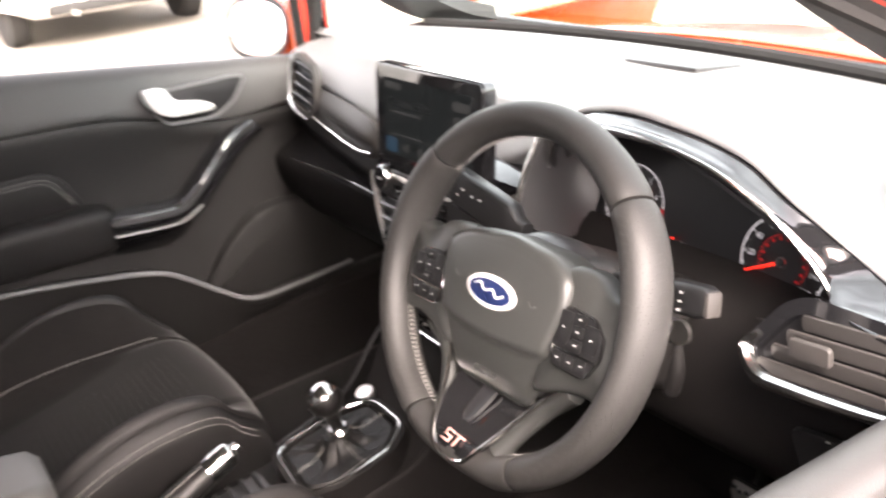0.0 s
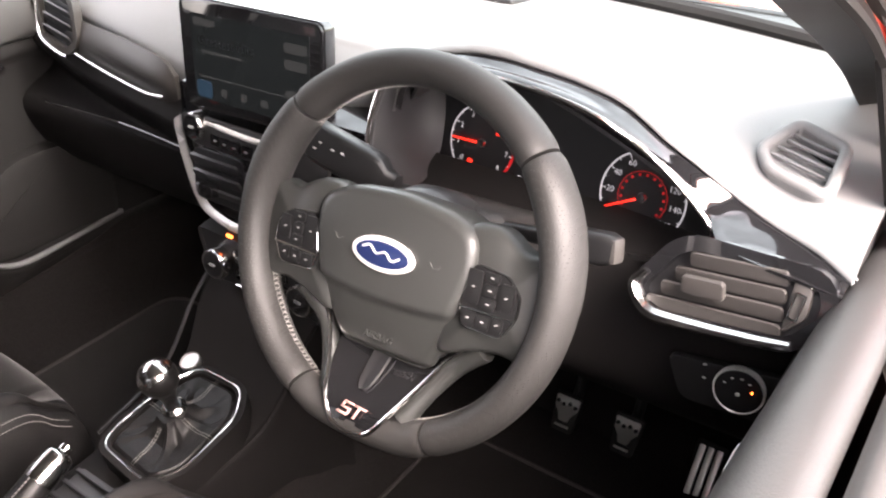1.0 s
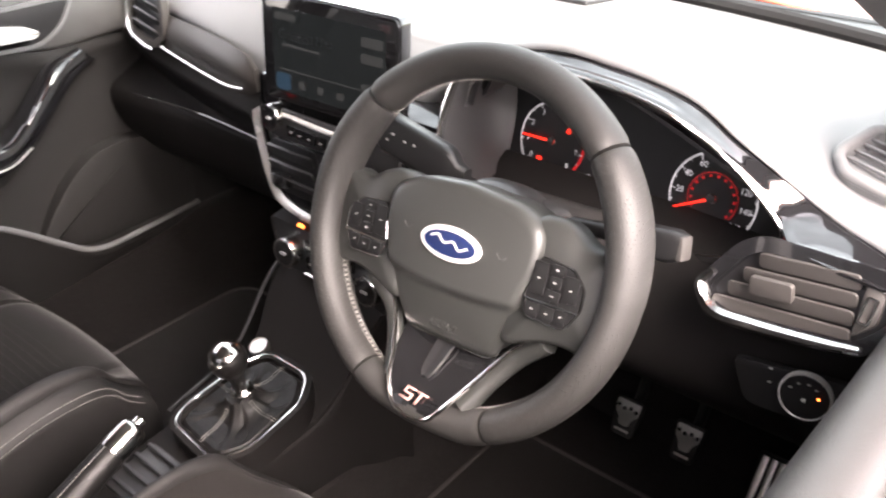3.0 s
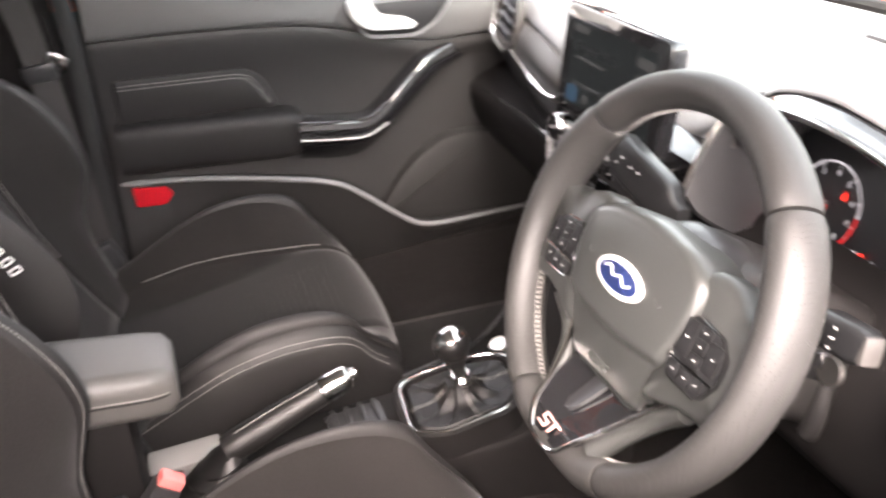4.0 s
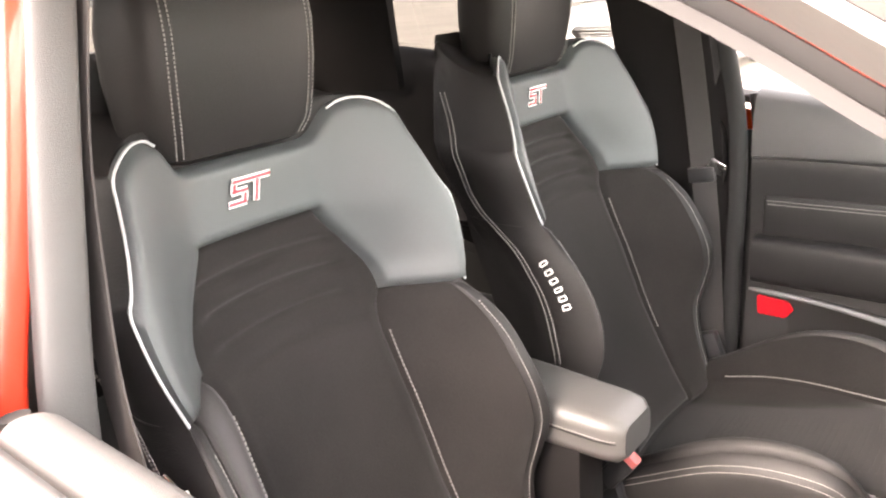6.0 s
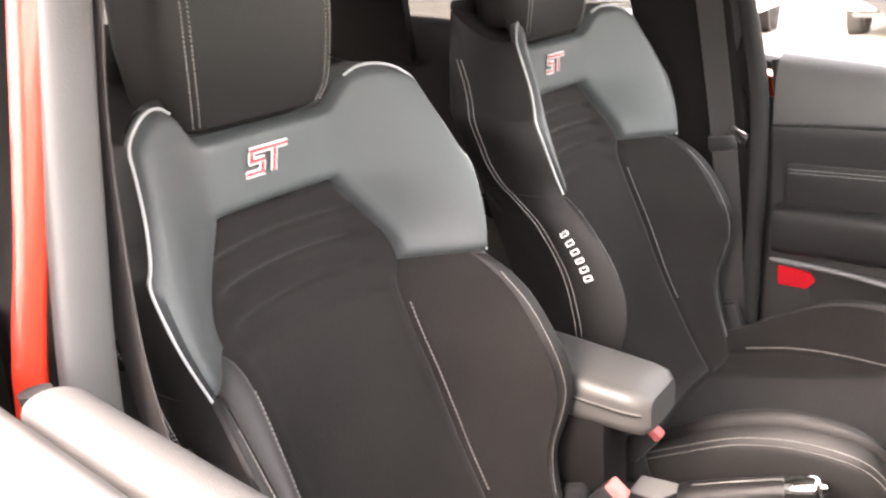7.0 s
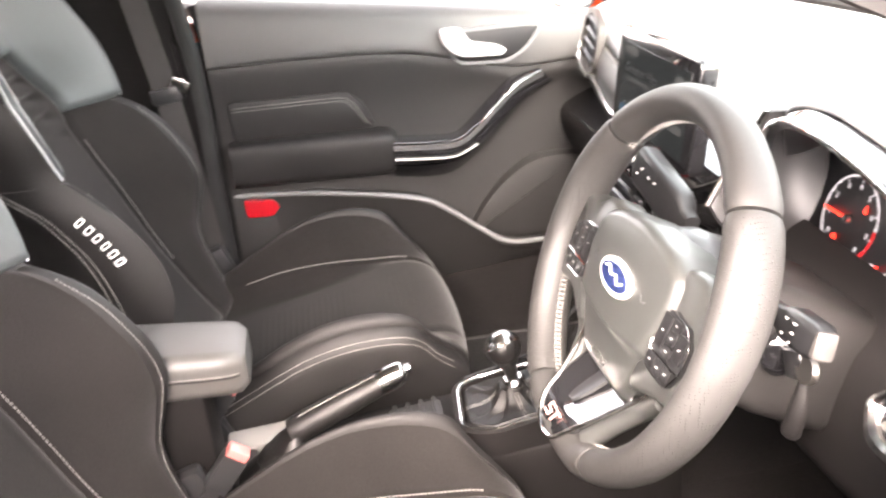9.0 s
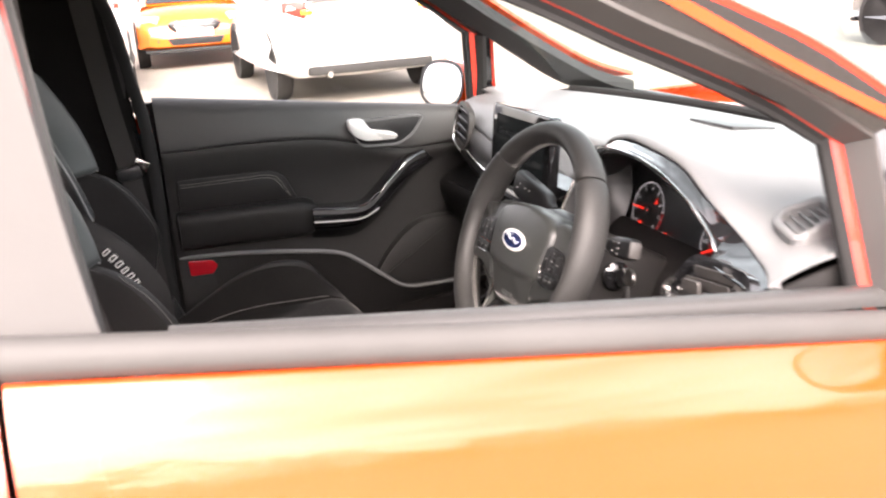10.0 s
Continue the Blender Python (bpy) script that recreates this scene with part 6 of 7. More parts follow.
# passenger end vent
PV = axes((-0.560, 0.292, 0.854), (1, -0.10, -0.12), (0.08, 0.20, 1)) @ Matrix.Diagonal((1.2, 1.15, 1, 1))
po = round_poly([(-0.050, 0.020), (-0.034, -0.036), (0.030, -0.040), (0.052, -0.020), (0.034, 0.034), (-0.030, 0.044)], 0.012)[::1]
pv = part("end_vent", plate(po, 0.004, PV @ pose(0, 0, -0.004), 0.001), M_DIAL, dash, "black end vent")
part("vent_surround", frame_plate(inset(po, -0.008), inset(po, 0.002), 0.014, PV @ pose(0, 0, -0.004)), M_DECOR, pv, "satin surround")
for k in range(4):
    part("slat", plate(rounded(0.070, 0.014, 0.004, 3), 0.003, PV @ pose(0.0, -0.024 + 0.018 * k, 0.004, 38, 0, 0), 0.001), M_SATIN, pv, "satin black slat")
part("bright_edge", tube([PV @ Vector(p) for p in ((-0.052, 0.030, 0.008), (-0.052, 0.0, 0.008), (-0.040, -0.040, 0.008), (0.0, -0.050, 0.008), (0.03, -0.050, 0.008))], 0.0042, 8, 5), M_CHROME, pv, "chrome edge")

# light switch panel
LS = axes((0.646, 0.182, 0.709), (1, 0.06, 0.10), (0, 0.10, 1))
lp = part("light_panel", plate(round_poly([(-0.066, 0.022), (-0.050, -0.026), (0.060, -0.034), (0.075, 0.024)], 0.012), 0.008, LS @ pose(0, 0, -0.004), 0.003), M_KEY, dash, "black light switch panel")
ls = part("light_switch", lathe([(0.0235, 0), (0.0235, 0.008), (0.0225, 0.0102), (0.002, 0.011)], LS @ pose(0.008, 0.003, 0.002), 32), M_KEY, lp, "round black light switch")
part("bright_ring", lathe([(0.0246, 0), (0.0252, 0.005), (0.0243, 0.0082), (0.0232, 0.007)], LS @ pose(0.008, 0.003, 0.004), 40), M_SILVER, ls)
for a in (150, 115, 80, 48):
    part("symbol", plate(rounded(0.0034, 0.0013, 0.0005, 2), 0.0006, LS @ pose(0.008 + 0.0155 * math.cos(radians(a)), 0.003 + 0.0155 * math.sin(radians(a)), 0.0125), 0), M_GREYPRINT, ls)
part("symbol", plate(rounded(0.004, 0.0035, 0.001, 2), 0.0006, LS @ pose(0.008, 0.001, 0.0132), 0), M_GREYPRINT, ls)
part("led", plate(rounded(0.0024, 0.0016, 0.0006, 2), 0.001, LS @ pose(0.0210, 0.006, 0.0128), 0), M_LED, ls, "lit amber mark")
for y in (0.020, 0.005):
    part("symbol", plate(rounded(0.0040, 0.0018, 0.0007, 2), 0.0006, LS @ pose(-0.027, y, 0.0045), 0), M_GREYPRINT, lp)

# ---------------------------------------------------------------- display standing on the dash
SC = axes((0.023, 0.176, 0.914), (1, 0.05, -0.01), (0, 0.09, 1))
screen = thing("display", (0.023, 0.18, 0.85), "tablet-like black display standing on the dashboard, dimly lit", "display")
part("housing", plate(rounded(0.232, 0.142, 0.012), -0.020, SC, 0.006), M_GLOSS, screen, "black housing")
part("glass", plate(rounded(0.228, 0.138, 0.011), 0.003, SC, 0.002), M_GLOSS, screen, "gloss black bezel")
pic = part("picture", plate(rounded(0.190, 0.108, 0.002, 2), 0.0006, SC @ pose(0, -0.002, 0.003), 0), M_SCREEN, screen, "dim grey picture")
part("title", lettering("Greatest Hits", 0.017, SC @ pose(-0.084, 0.020, 0.0038), 0.0001, align="LEFT"), M_INK, pic, "dark title", sharp=0, recalc=False)
for x, y, w, hh, mt in ((-0.072, 0.042, 0.036, 0.009, M_TILE), (0.074, 0.034, 0.034, 0.012, M_TILE), (0.074, 0.014, 0.034, 0.012, M_TILE), (-0.078, -0.042, 0.026, 0.022, M_TILEBLUE), (-0.045, 0.006, 0.07, 0.003, M_TILE),
                        (-0.045, -0.042, 0.010, 0.010, M_TILE), (-0.012, -0.042, 0.010, 0.010, M_TILE), (0.022, -0.042, 0.012, 0.009, M_TILE), (0.072, -0.022, 0.030, 0.010, M_TILE), (0.0, -0.026, 0.17, 0.0015, M_TILE)):
    part("tile", plate(rounded(w, hh, min(w, hh) * 0.2, 2), 0.0004, SC @ pose(x, y, 0.0036), 0), mt, pic)


# ---------------------------------------------------------------- steering wheel
TILT_W = radians(23.6)
W = axes((0.359, 0.021, 0.844), (1, 0, 0), (0, math.sin(TILT_W), math.cos(TILT_W))) @ pose(0, 0, 0, 0, 0, 2.0)
wheel = thing("steering_wheel", (0.36, 0.08, 0.82), "flat-bottomed black leather steering wheel with a pale-stitched rim", "steering wheel")


def rim_line(a, r=0.1715):
    """The rim's centre line, flattened below."""
    x, y = r * math.cos(a), r * math.sin(a)
    floor_y = -0.163
    if y < floor_y:
        y = floor_y + (y - floor_y) * 0.5
    y *= 1.0 + 0.008 * ease(0.0, -0.1, y)
    return Vector((x, y, 0))


def rim_arc(a0, a1, n, mat, name, label, fat=1.0):
    rows = []
    for k in range(n + 1):
        a = radians(a0 + (a1 - a0) * k / n)
        p, q = rim_line(a), rim_line(a + 0.01)
        d = (q - p).normalized()
        out = Vector((d.y, -d.x, 0))
        g = fat
        if k in (0, n):
            g *= 0.93
        side = math.degrees(a) % 360
        grip = 0.0022 * (math.exp(-((side - 24) / 22) ** 2) + math.exp(-((side - 156) / 22) ** 2))
        deep = 0.0205 + 0.0035 * abs(math.cos(a))
        rows.append([W @ (p + out * ((0.0172 + grip) * g * math.cos(t)) + Vector((0, 0, (deep + grip) * g * math.sin(t)))) for t in [2 * math.pi * i / 20 for i in range(20)]])
    bm = bmesh.new()
    skin(bm, rows, close_u=True, caps=True)
    return part(name, bm, mat, wheel, label)


rim_arc(42.5, 137.5, 44, M_RIM, "rim_top", "smooth black leather")
rim_arc(-62.5, 41.5, 48, M_PERF, "rim_side", "perforated black leather")
rim_arc(138.5, 242.5, 48, M_PERF, "rim_side", "perforated black leather")
rim_arc(243.5, 296.5, 34, M_RIM, "rim_bottom", "smooth black leather")
cross = bmesh.new()
for k in range(190):
    a = 2 * math.pi * k / 190
    p, q = rim_line(a), rim_line(a + 0.01)
    d = (q - p).normalized()
    c = p - Vector((d.y, -d.x, 0)) * 0.0171 + Vector((0, 0, -0.0040))
    for sg in (-1, 1):
        tube([W @ (c + Vector((0, 0, -0.0038)) - d * 0.0016 * sg), W @ (c + Vector((0, 0, 0.0038)) + d * 0.0016 * sg)], 0.00045, 4, 1, bm=cross)
part("cross_stitching", cross, M_RIMTHREAD, wheel, "pale cross stitching")


def dome(outline, heights, name, mat, label, parent=None, base=W):
    """A cushion-like shape: the outline drawn in step by step and raised."""
    cx = sum(x for x, _ in outline) / len(outline)
    cy = sum(y for _, y in outline) / len(outline)
    bm = bmesh.new()
    skin(bm, [[base @ Vector((cx + (x - cx) * f, cy + (y - cy) * f, z)) for x, y in outline] for f, z in heights], close_u=True, caps=True)
    return part(name, bm, mat, parent or wheel, label, sharp=60)


def dense(pts, step=0.004):
    """The outline with points no further apart than step."""
    out = []
    for a, b in zip(pts, pts[1:] + pts[:1]):
        n = max(1, int(math.hypot(b[0] - a[0], b[1] - a[1]) / step))
        out += [(a[0] + (b[0] - a[0]) * k / n, a[1] + (b[1] - a[1]) * k / n) for k in range(n)]
    return out


padline = round_poly([(-0.093, 0.010), (-0.089, 0.040), (-0.058, 0.054), (0.0, 0.060), (0.058, 0.054), (0.089, 0.040), (0.093, 0.010), (0.072, -0.066), (0.054, -0.101), (-0.054, -0.101), (-0.072, -0.066)], 0.014, 5)
hub = dome(dense(padline), ((0.97, -0.045), (1.0, -0.014), (0.995, -0.002), (0.975, 0.006), (0.93, 0.0102), (0.88, 0.0116)) + tuple((f / 100, 0.0155 - 0.0042 * (f / 88) ** 4) for f in range(85, 1, -3)), "airbag_cover", M_HUB, "dark grey moulded airbag cover")
# the lower half falls away behind a curved step
for v_ in hub.data.vertices:
    q_ = W.inverted() @ (v_.co + Vector((0.36, 0.08, 0.82)))
    if q_.z > -0.005:
        low = max(0.0, -0.040 + 0.9 * q_.x * q_.x - q_.y)
        v_.co -= W.to_3x3() @ Vector((0, 0, 0.0060 * ease(0.0, 0.010, low) + 0.22 * low))
part("emboss", lettering("AIRBAG", 0.0098, W @ pose(0, -0.082, 0.0008, -14, 0, 0), 0.0008), M_HUB, hub, "embossed word", sharp=0)
for sx in (-1, 1):
    part("horn_mark", tube([W @ Vector((sx * 0.055 - 0.005, 0.006, 0.0146)), W @ Vector((sx * 0.055, 0.001, 0.0148)), W @ Vector((sx * 0.055 + 0.006, 0.004, 0.0146))], 0.0007, 5, 3), M_HUB, hub)
ov = [(0.0315 * math.cos(2 * math.pi * k / 40), 0.0130 * math.sin(2 * math.pi * k / 40) + 0.0) for k in range(40)]
em = part("emblem", plate([(x * 1.12, y * 1.24) for x, y in ov], 0.004, W @ pose(0.0, 0.0, 0.0148), 0.0015), M_HANDLE, hub, "silver oval ring")
part("emblem_fill", plate([(x * 0.95, y * 0.90) for x, y in ov], 0.0048, W @ pose(0, 0, 0.0148), 0.0006), M_BLUE, em, "blue oval")
sq = bmesh.new()
tube([W @ Vector((x, y, 0.0198)) for x, y in ((-0.022, 0.003), (-0.014, 0.006), (-0.006, 0.000), (0.004, 0.003), (0.012, -0.003), (0.021, 0.001))], 0.0011, 5, 4, bm=sq)
part("emblem_scroll", sq, M_HANDLE, em, "silver scroll")
# spokes
for sx in (-1, 1):
    o = round_poly([(sx * 0.070, 0.050), (sx * 0.104, 0.052), (sx * 0.131, 0.032), (sx * 0.163, 0.042), (sx * 0.163, -0.066), (sx * 0.132, -0.058), (sx * 0.105, -0.062), (sx * 0.060, -0.080)], 0.014, 4)
    o = o if sx < 0 else o[::-1]
    sp = dome(o, ((0.98, -0.030), (1.0, -0.012), (0.975, -0.003), (0.87, 0.002), (0.02, 0.003)), "spoke", M_HUB, "dark grey moulded spoke")
    ko = round_poly([(sx * 0.092, 0.0165), (sx * 0.124, 0.0135), (sx * 0.1385, -0.001), (sx * 0.139, -0.021), (sx * 0.128, -0.041), (sx * 0.088, -0.040), (sx * 0.083, -0.020)], 0.005, 4)
    ko = ko if sx < 0 else ko[::-1]
    kp = part("switch_plate", plate(ko, 0.007, W @ pose(0, 0, 0.001), 0.002), M_KEY, sp, "black switch plate")
    part("plate_edge", tube([W @ Vector((x, y, 0.0078)) for x, y in ko], 0.0005, 5, 1, closed=True), M_CHROME, kp, "thin bright outline")
    for x, y, w, h in ((0.0945, -0.003, 0.0145, 0.030), (0.111, 0.0085, 0.0145, 0.009), (0.111, -0.003, 0.0115, 0.011), (0.111, -0.0150, 0.0145, 0.010), (0.1275, -0.005, 0.0140, 0.024),
                       (0.0945, -0.0315, 0.0140, 0.0125), (0.1095, -0.0315, 0.0140, 0.0125), (0.1235, -0.0300, 0.0115, 0.0115)):
        key = part("key", plate(rounded(w, h, 0.0016, 2), 0.0016, W @ pose(sx * x, y, 0.0078), 0.0006), M_KEY, kp)
        part("symbol", plate(rounded(0.0034, 0.0011, 0.0004, 2), 0.0003, W @ pose(sx * x, y, 0.0095, 0, 0, 20 * (x > 0.12)), 0), M_GREYPRINT, kp)
    part("bright_strip", tube([W @ Vector((sx * 0.0835, -0.0235, 0.0092)), W @ Vector((sx * 0.11, -0.0225, 0.0096)), W @ Vector((sx * 0.1385, -0.0220, 0.0092))], 0.0010, 5, 4), M_CHROME, kp)
# lower spoke: bright V round a gloss tongue that laps over the rim
TONGUE = [(-0.085, 0.056, -0.024), (-0.104, 0.055, -0.016), (-0.125, 0.0465, 0.003), (-0.148, 0.0345, 0.0175), (-0.166, 0.0210, 0.0215)]
rows = [[(W @ Vector((f * w, y, z - 0.006 * (1 - abs(f)) * (1 if y > -0.14 else 0.3))))[:] for f in (-1, -0.5, 0, 0.5, 1)] for y, w, z in TONGUE]
part("lower_spoke", sheet(rows, 0.008, 4, 4), M_GLOSS, wheel, "gloss black lower spoke")
rows = [[(W @ Vector((f * w - 0.002, y, z + 0.004 + 0.002 * abs(f))))[:] for f in (-1, 0, 1)] for y, w, z in ((-0.100, 0.010, -0.0225), (-0.115, 0.009, -0.0110), (-0.127, 0.007, -0.0012), (-0.133, 0.003, 0.0035))]
part("spoke_slot", sheet(rows, 0.003, 3, 3), M_DIAL, wheel, "dark slot")
vline = [(-0.098, -0.058, -0.010), (-0.073, -0.082, -0.014)] + [(-w - 0.002, y, z + 0.001) for y, w, z in TONGUE[2:]] + [(-0.008, -0.1715, 0.0235), (0.008, -0.1715, 0.0235)]
vline += [(w + 0.002, y, z + 0.001) for y, w, z in reversed(TONGUE[2:])] + [(0.073, -0.082, -0.014), (0.098, -0.058, -0.010)]
part("bright_trim", tube([W @ Vector(p) for p in vline], 0.0024, 8, 5), M_CHROME, wheel, "satin chrome V")
mk = bmesh.new()
BM = W @ pose(0.0005, -0.1515, 0.0215, -17, 0, -4) @ Matrix.Diagonal((0.84, 0.72, 1, 1))
for x, y, w, h in ((-0.0075, 0.008, 0.014, 0.0026), (-0.0130, 0.004, 0.0030, 0.007), (-0.0075, 0.0, 0.014, 0.0026), (-0.0020, -0.004, 0.0030, 0.007), (-0.0085, -0.008, 0.015, 0.0026), (0.0095, 0.008, 0.016, 0.0026), (0.0080, -0.001, 0.0032, 0.016)):
    plate([(a + x + 0.25 * (b + y), b + y) for a, b in rounded(w, h, 0.0006, 1)], 0.0012, BM, 0, mk)
part("badge", mk, M_PINK, wheel, "small slanted pale red emblem", sharp=0)
for sx in (-1, 1):
    part("lower_arm", tube([W @ Vector(p) for p in ((sx * 0.108, -0.062, -0.014), (sx * 0.080, -0.088, -0.020), (sx * 0.060, -0.118, -0.012), (sx * 0.044, -0.150, 0.000))], [0.010, 0.009, 0.009, 0.011], 12, 4), M_HUB, wheel, "grey moulded arm of the lower spoke")
# column behind
part("boss", lathe([(0.06, -0.09), (0.065, -0.05), (0.06, -0.03), (0.05, -0.02)], W, 28), M_SATIN, wheel)

column = thing("steering_column", (0.36, 0.14, 0.76), "black plastic steering column shroud", "steering column")
rows = []
for d, w, h, dz in ((-0.06, 0.058, 0.046, 0), (-0.075, 0.076, 0.058, -0.006), (-0.13, 0.082, 0.064, -0.012), (-0.20, 0.080, 0.064, -0.018), (-0.27, 0.074, 0.060, -0.022)):
    rows.append([W @ Vector((x, y + dz, d)) for x, y in rounded(2 * w, 2 * h, 0.025, 5)])
bm = bmesh.new()
skin(bm, rows, close_u=True, caps=True)
part("shroud", bm, M_PLASTIC, column, "black grained shroud")
part("ignition", lathe([(0.020, 0), (0.022, 0.010), (0.014, 0.016), (0.002, 0.016)], axes((0.441, 0.128, 0.800), (0, 1, 0.2), (0, -0.2, 1)), 18), M_GLOSS, column, "ignition lock")
key = part("key", block((0.030, 0.009, 0.026), pose(0.474, 0.124, 0.806, 0, -24, 0), 0.004), M_SATIN, column, "black car key in the lock")
part("key_bow", lathe([(0.007, -0.003), (0.012, -0.003), (0.012, 0.003), (0.007, 0.003)], axes((0.492, 0.123, 0.812), (1, 0, 0), (0, 0.2, 1)), 18), M_ALU, key, "metal key ring")
part("fob", tube([(0.492, 0.121, 0.802), (0.494, 0.118, 0.775), (0.489, 0.117, 0.748), (0.485, 0.117, 0.742)], [0.004, 0.008, 0.009, 0.006], 12, 4, flat=0.6), M_GAITER, key, "black leather fob")


def stalk(name, root, tip, label, marks, sx):
    st = thing(name, root, label, "stalk", "column stalks")
    r, t = Vector(root), Vector(tip)
    d = (t - r).normalized()
    up = Vector((0, 0.25, 1)).normalized()
    n = d.cross(up).normalized()
    if n.y > 0:
        n = -n
    rows = []
    flare = ((0, 0.007, 0.007), (0.40, 0.008, 0.008), (0.54, 0.012, 0.010), (0.62, 0.0150, 0.0115), (0.93, 0.0150, 0.0115), (1.0, 0.012, 0.009))
    for f, h, w in flare if sx > 0 else ((0, 0.010, 0.009), (0.10, 0.012, 0.010), (0.16, 0.020, 0.012), (0.24, 0.022, 0.013), (0.93, 0.022, 0.013), (1.0, 0.017, 0.010)):
        c = r + (t - r) * f
        rows.append([c + up * y + n * x for x, y in rounded(2 * w, 2 * h, min(w, h) * 0.6, 4)])
    b2 = bmesh.new()
    skin(b2, rows, close_u=True, caps=True)
    part("arm", b2, M_KEY, st, "black arm")
    bmk = bmesh.new()
    L = (t - r).length
    for f, dy in marks:
        c = r + d * (L * f) + n * 0.0130 + up * dy
        plate(rounded(0.0042, 0.0016, 0.0006, 2), 0.0006, axes(c, -d if sx < 0 else d, up), 0, bmk)
    part("symbols", bmk, M_GREYPRINT, st, "white printed symbols")
    c = r + (t - r) * 0.93
    part("end_cap", block((0.009, 0.023, 0.018), axes(c + d * 0.008, d, up), 0.004), M_KEY if sx < 0 else M_VENT, st)
    return st


stalk("indicator_stalk", (0.300, 0.105, 0.862), (0.190, 0.096, 0.894), "black light stalk on the steering column", ((0.55, 0.006), (0.66, 0.004), (0.80, 0.005), (0.86, -0.004)), -1)
stalk("wiper_stalk", (0.425, 0.110, 0.850), (0.545, 0.098, 0.872), "black wiper stalk on the steering column", ((0.68, 0.007), (0.68, -0.006), (0.80, 0.007), (0.80, -0.001), (0.80, -0.009)), 1)

# ---------------------------------------------------------------- console, gear lever, handbrake, armrest
console = thing("centre_console", (0, -0.15, 0.36), "black plastic centre console between the seats", "console")
rows = []
for y, w, z in ((0.20, 0.115, 0.60), (0.14, 0.108, 0.560), (0.09, 0.098, 0.494), (0.04, 0.092, 0.458), (-0.04, 0.086, 0.446), (-0.12, 0.082, 0.440), (-0.20, 0.076, 0.440), (-0.32, 0.074, 0.425), (-0.46, 0.075, 0.42), (-0.60, 0.076, 0.42)):
    rows.append([(x * w, y, zz) for x, zz in ((-1.02, 0.28), (-1.0, z - 0.03), (-0.95, z - 0.008), (-0.85, z), (0, z + 0.002), (0.85, z), (0.95, z - 0.008), (1.0, z - 0.03), (1.02, 0.28))])
part("body", sheet(rows, 0.006, 3, 4), M_SHADEPLASTIC, console, "black grained plastic")
part("edge_line", tube([(-0.112, 0.19, 0.600), (-0.100, 0.12, 0.560), (-0.088, 0.04, 0.490), (-0.080, -0.08, 0.462)], 0.003, 6, 5), M_SATIN, console)
part("tray", block((0.10, 0.08, 0.010), pose(0.0, -0.165, 0.446, 6, 0, 0), 0.004), M_SATIN, console, "satin black ribbed tray")
for k in range(4):
    part("tray_rib", block((0.095, 0.006, 0.006), pose(0.0, -0.195 + 0.02 * k, 0.4535 + 0.002 * k, 6, 0, 0), 0.002), M_SATIN, console)
part("rear_tray", block((0.10, 0.10, 0.012), pose(0.0, -0.455, 0.430), 0.004), M_PLASTIC, console)
part("side_tray", block((0.050, 0.10, 0.024), pose(-0.047, -0.40, 0.430, 4, 0, 0), 0.006), M_GREYPLASTIC, console, "grey plastic tray")

GS = axes((0.016, -0.016, 0.480), (1, 0, 0), (0, 1, 0.14))
gear = thing("gear_lever", (-0.005, -0.01, 0.47), "gear lever with a silver-topped knob and stitched leather gaiter", "gear lever")
go = round_poly([(-0.056, -0.078), (0.040, -0.088), (0.062, -0.050), (0.058, 0.040), (0.030, 0.078), (-0.046, 0.078), (-0.062, 0.045), (-0.064, -0.050)], 0.016, 4)
part("surround", frame_plate(inset(go, -0.013), inset(go, 0.002), 0.040, GS @ pose(0, 0, -0.033)), M_SHADEPLASTIC, gear, "black surround")
part("bright_ring", tube([GS @ Vector((x, y, 0.0075)) for x, y in inset(go, -0.004)], 0.0018, 8, 1, closed=True), M_CHROME, gear, "chrome ring")
apex = Vector((0.013, -0.021, 0.506))
bm = bmesh.new()
rows = []
n = len(go)
for f, dz in ((1.0, 0.001), (0.94, 0.005), (0.82, 0.003), (0.66, 0.000), (0.50, 0.003), (0.38, 0.009), (0.29, 0.017), (0.23, 0.026)):
    ring_ = []
    for k, (x, y) in enumerate(inset(go, 0.004)):
        base = GS @ Vector((x * f, y * f, dz + 0.016 * math.sin(k * 2 * math.pi / n * 6 + 0.6) * (1 - f) * f))
        top = apex + Vector((0, 0, 0))
        base.x += (top.x - 0.016) * (1 - f)
        base.y += (top.y + 0.016) * (1 - f)
        ring_.append(base)
    rows.append(ring_)
skin(bm, rows, close_u=True, caps=True)
part("gaiter", bm, M_GAITER, gear, "black leather gaiter")
for px, py in ((0.0, -0.082), (0.056, 0.0), (-0.060, 0.0), (-0.01, 0.074)):
    pts = [GS @ Vector((px, py, 0.005))]
    for f, dz in ((0.82, 0.0065), (0.66, 0.0055), (0.50, 0.0085), (0.38, 0.0135), (0.29, 0.0205)):
        p = GS @ Vector((px * f, py * f, dz))
        p.x += (apex.x - 0.016) * (1 - f)
        p.y += (apex.y + 0.016) * (1 - f)
        pts.append(p)
    for o in (-0.002, 0.002):
        q = [p + Vector((o if abs(py) > abs(px) else 0, o if abs(px) > abs(py) else 0, 0.0006)) for p in pts]
        part("stitching", seam(q, 0.0046, 0.0005, 0.0030), M_STITCH, gear, "pale thread")
KM = Matrix.Translation((0.013, -0.021, 0.512)) @ pose(0, 0, 0, 13, 3, 0)
part("collar", lathe([(0.014, -0.012), (0.0165, -0.008), (0.0165, 0.000), (0.012, 0.005)], KM, 24), M_CHROME, gear, "chrome collar")
KB = KM @ pose(0, 0, 0.060)
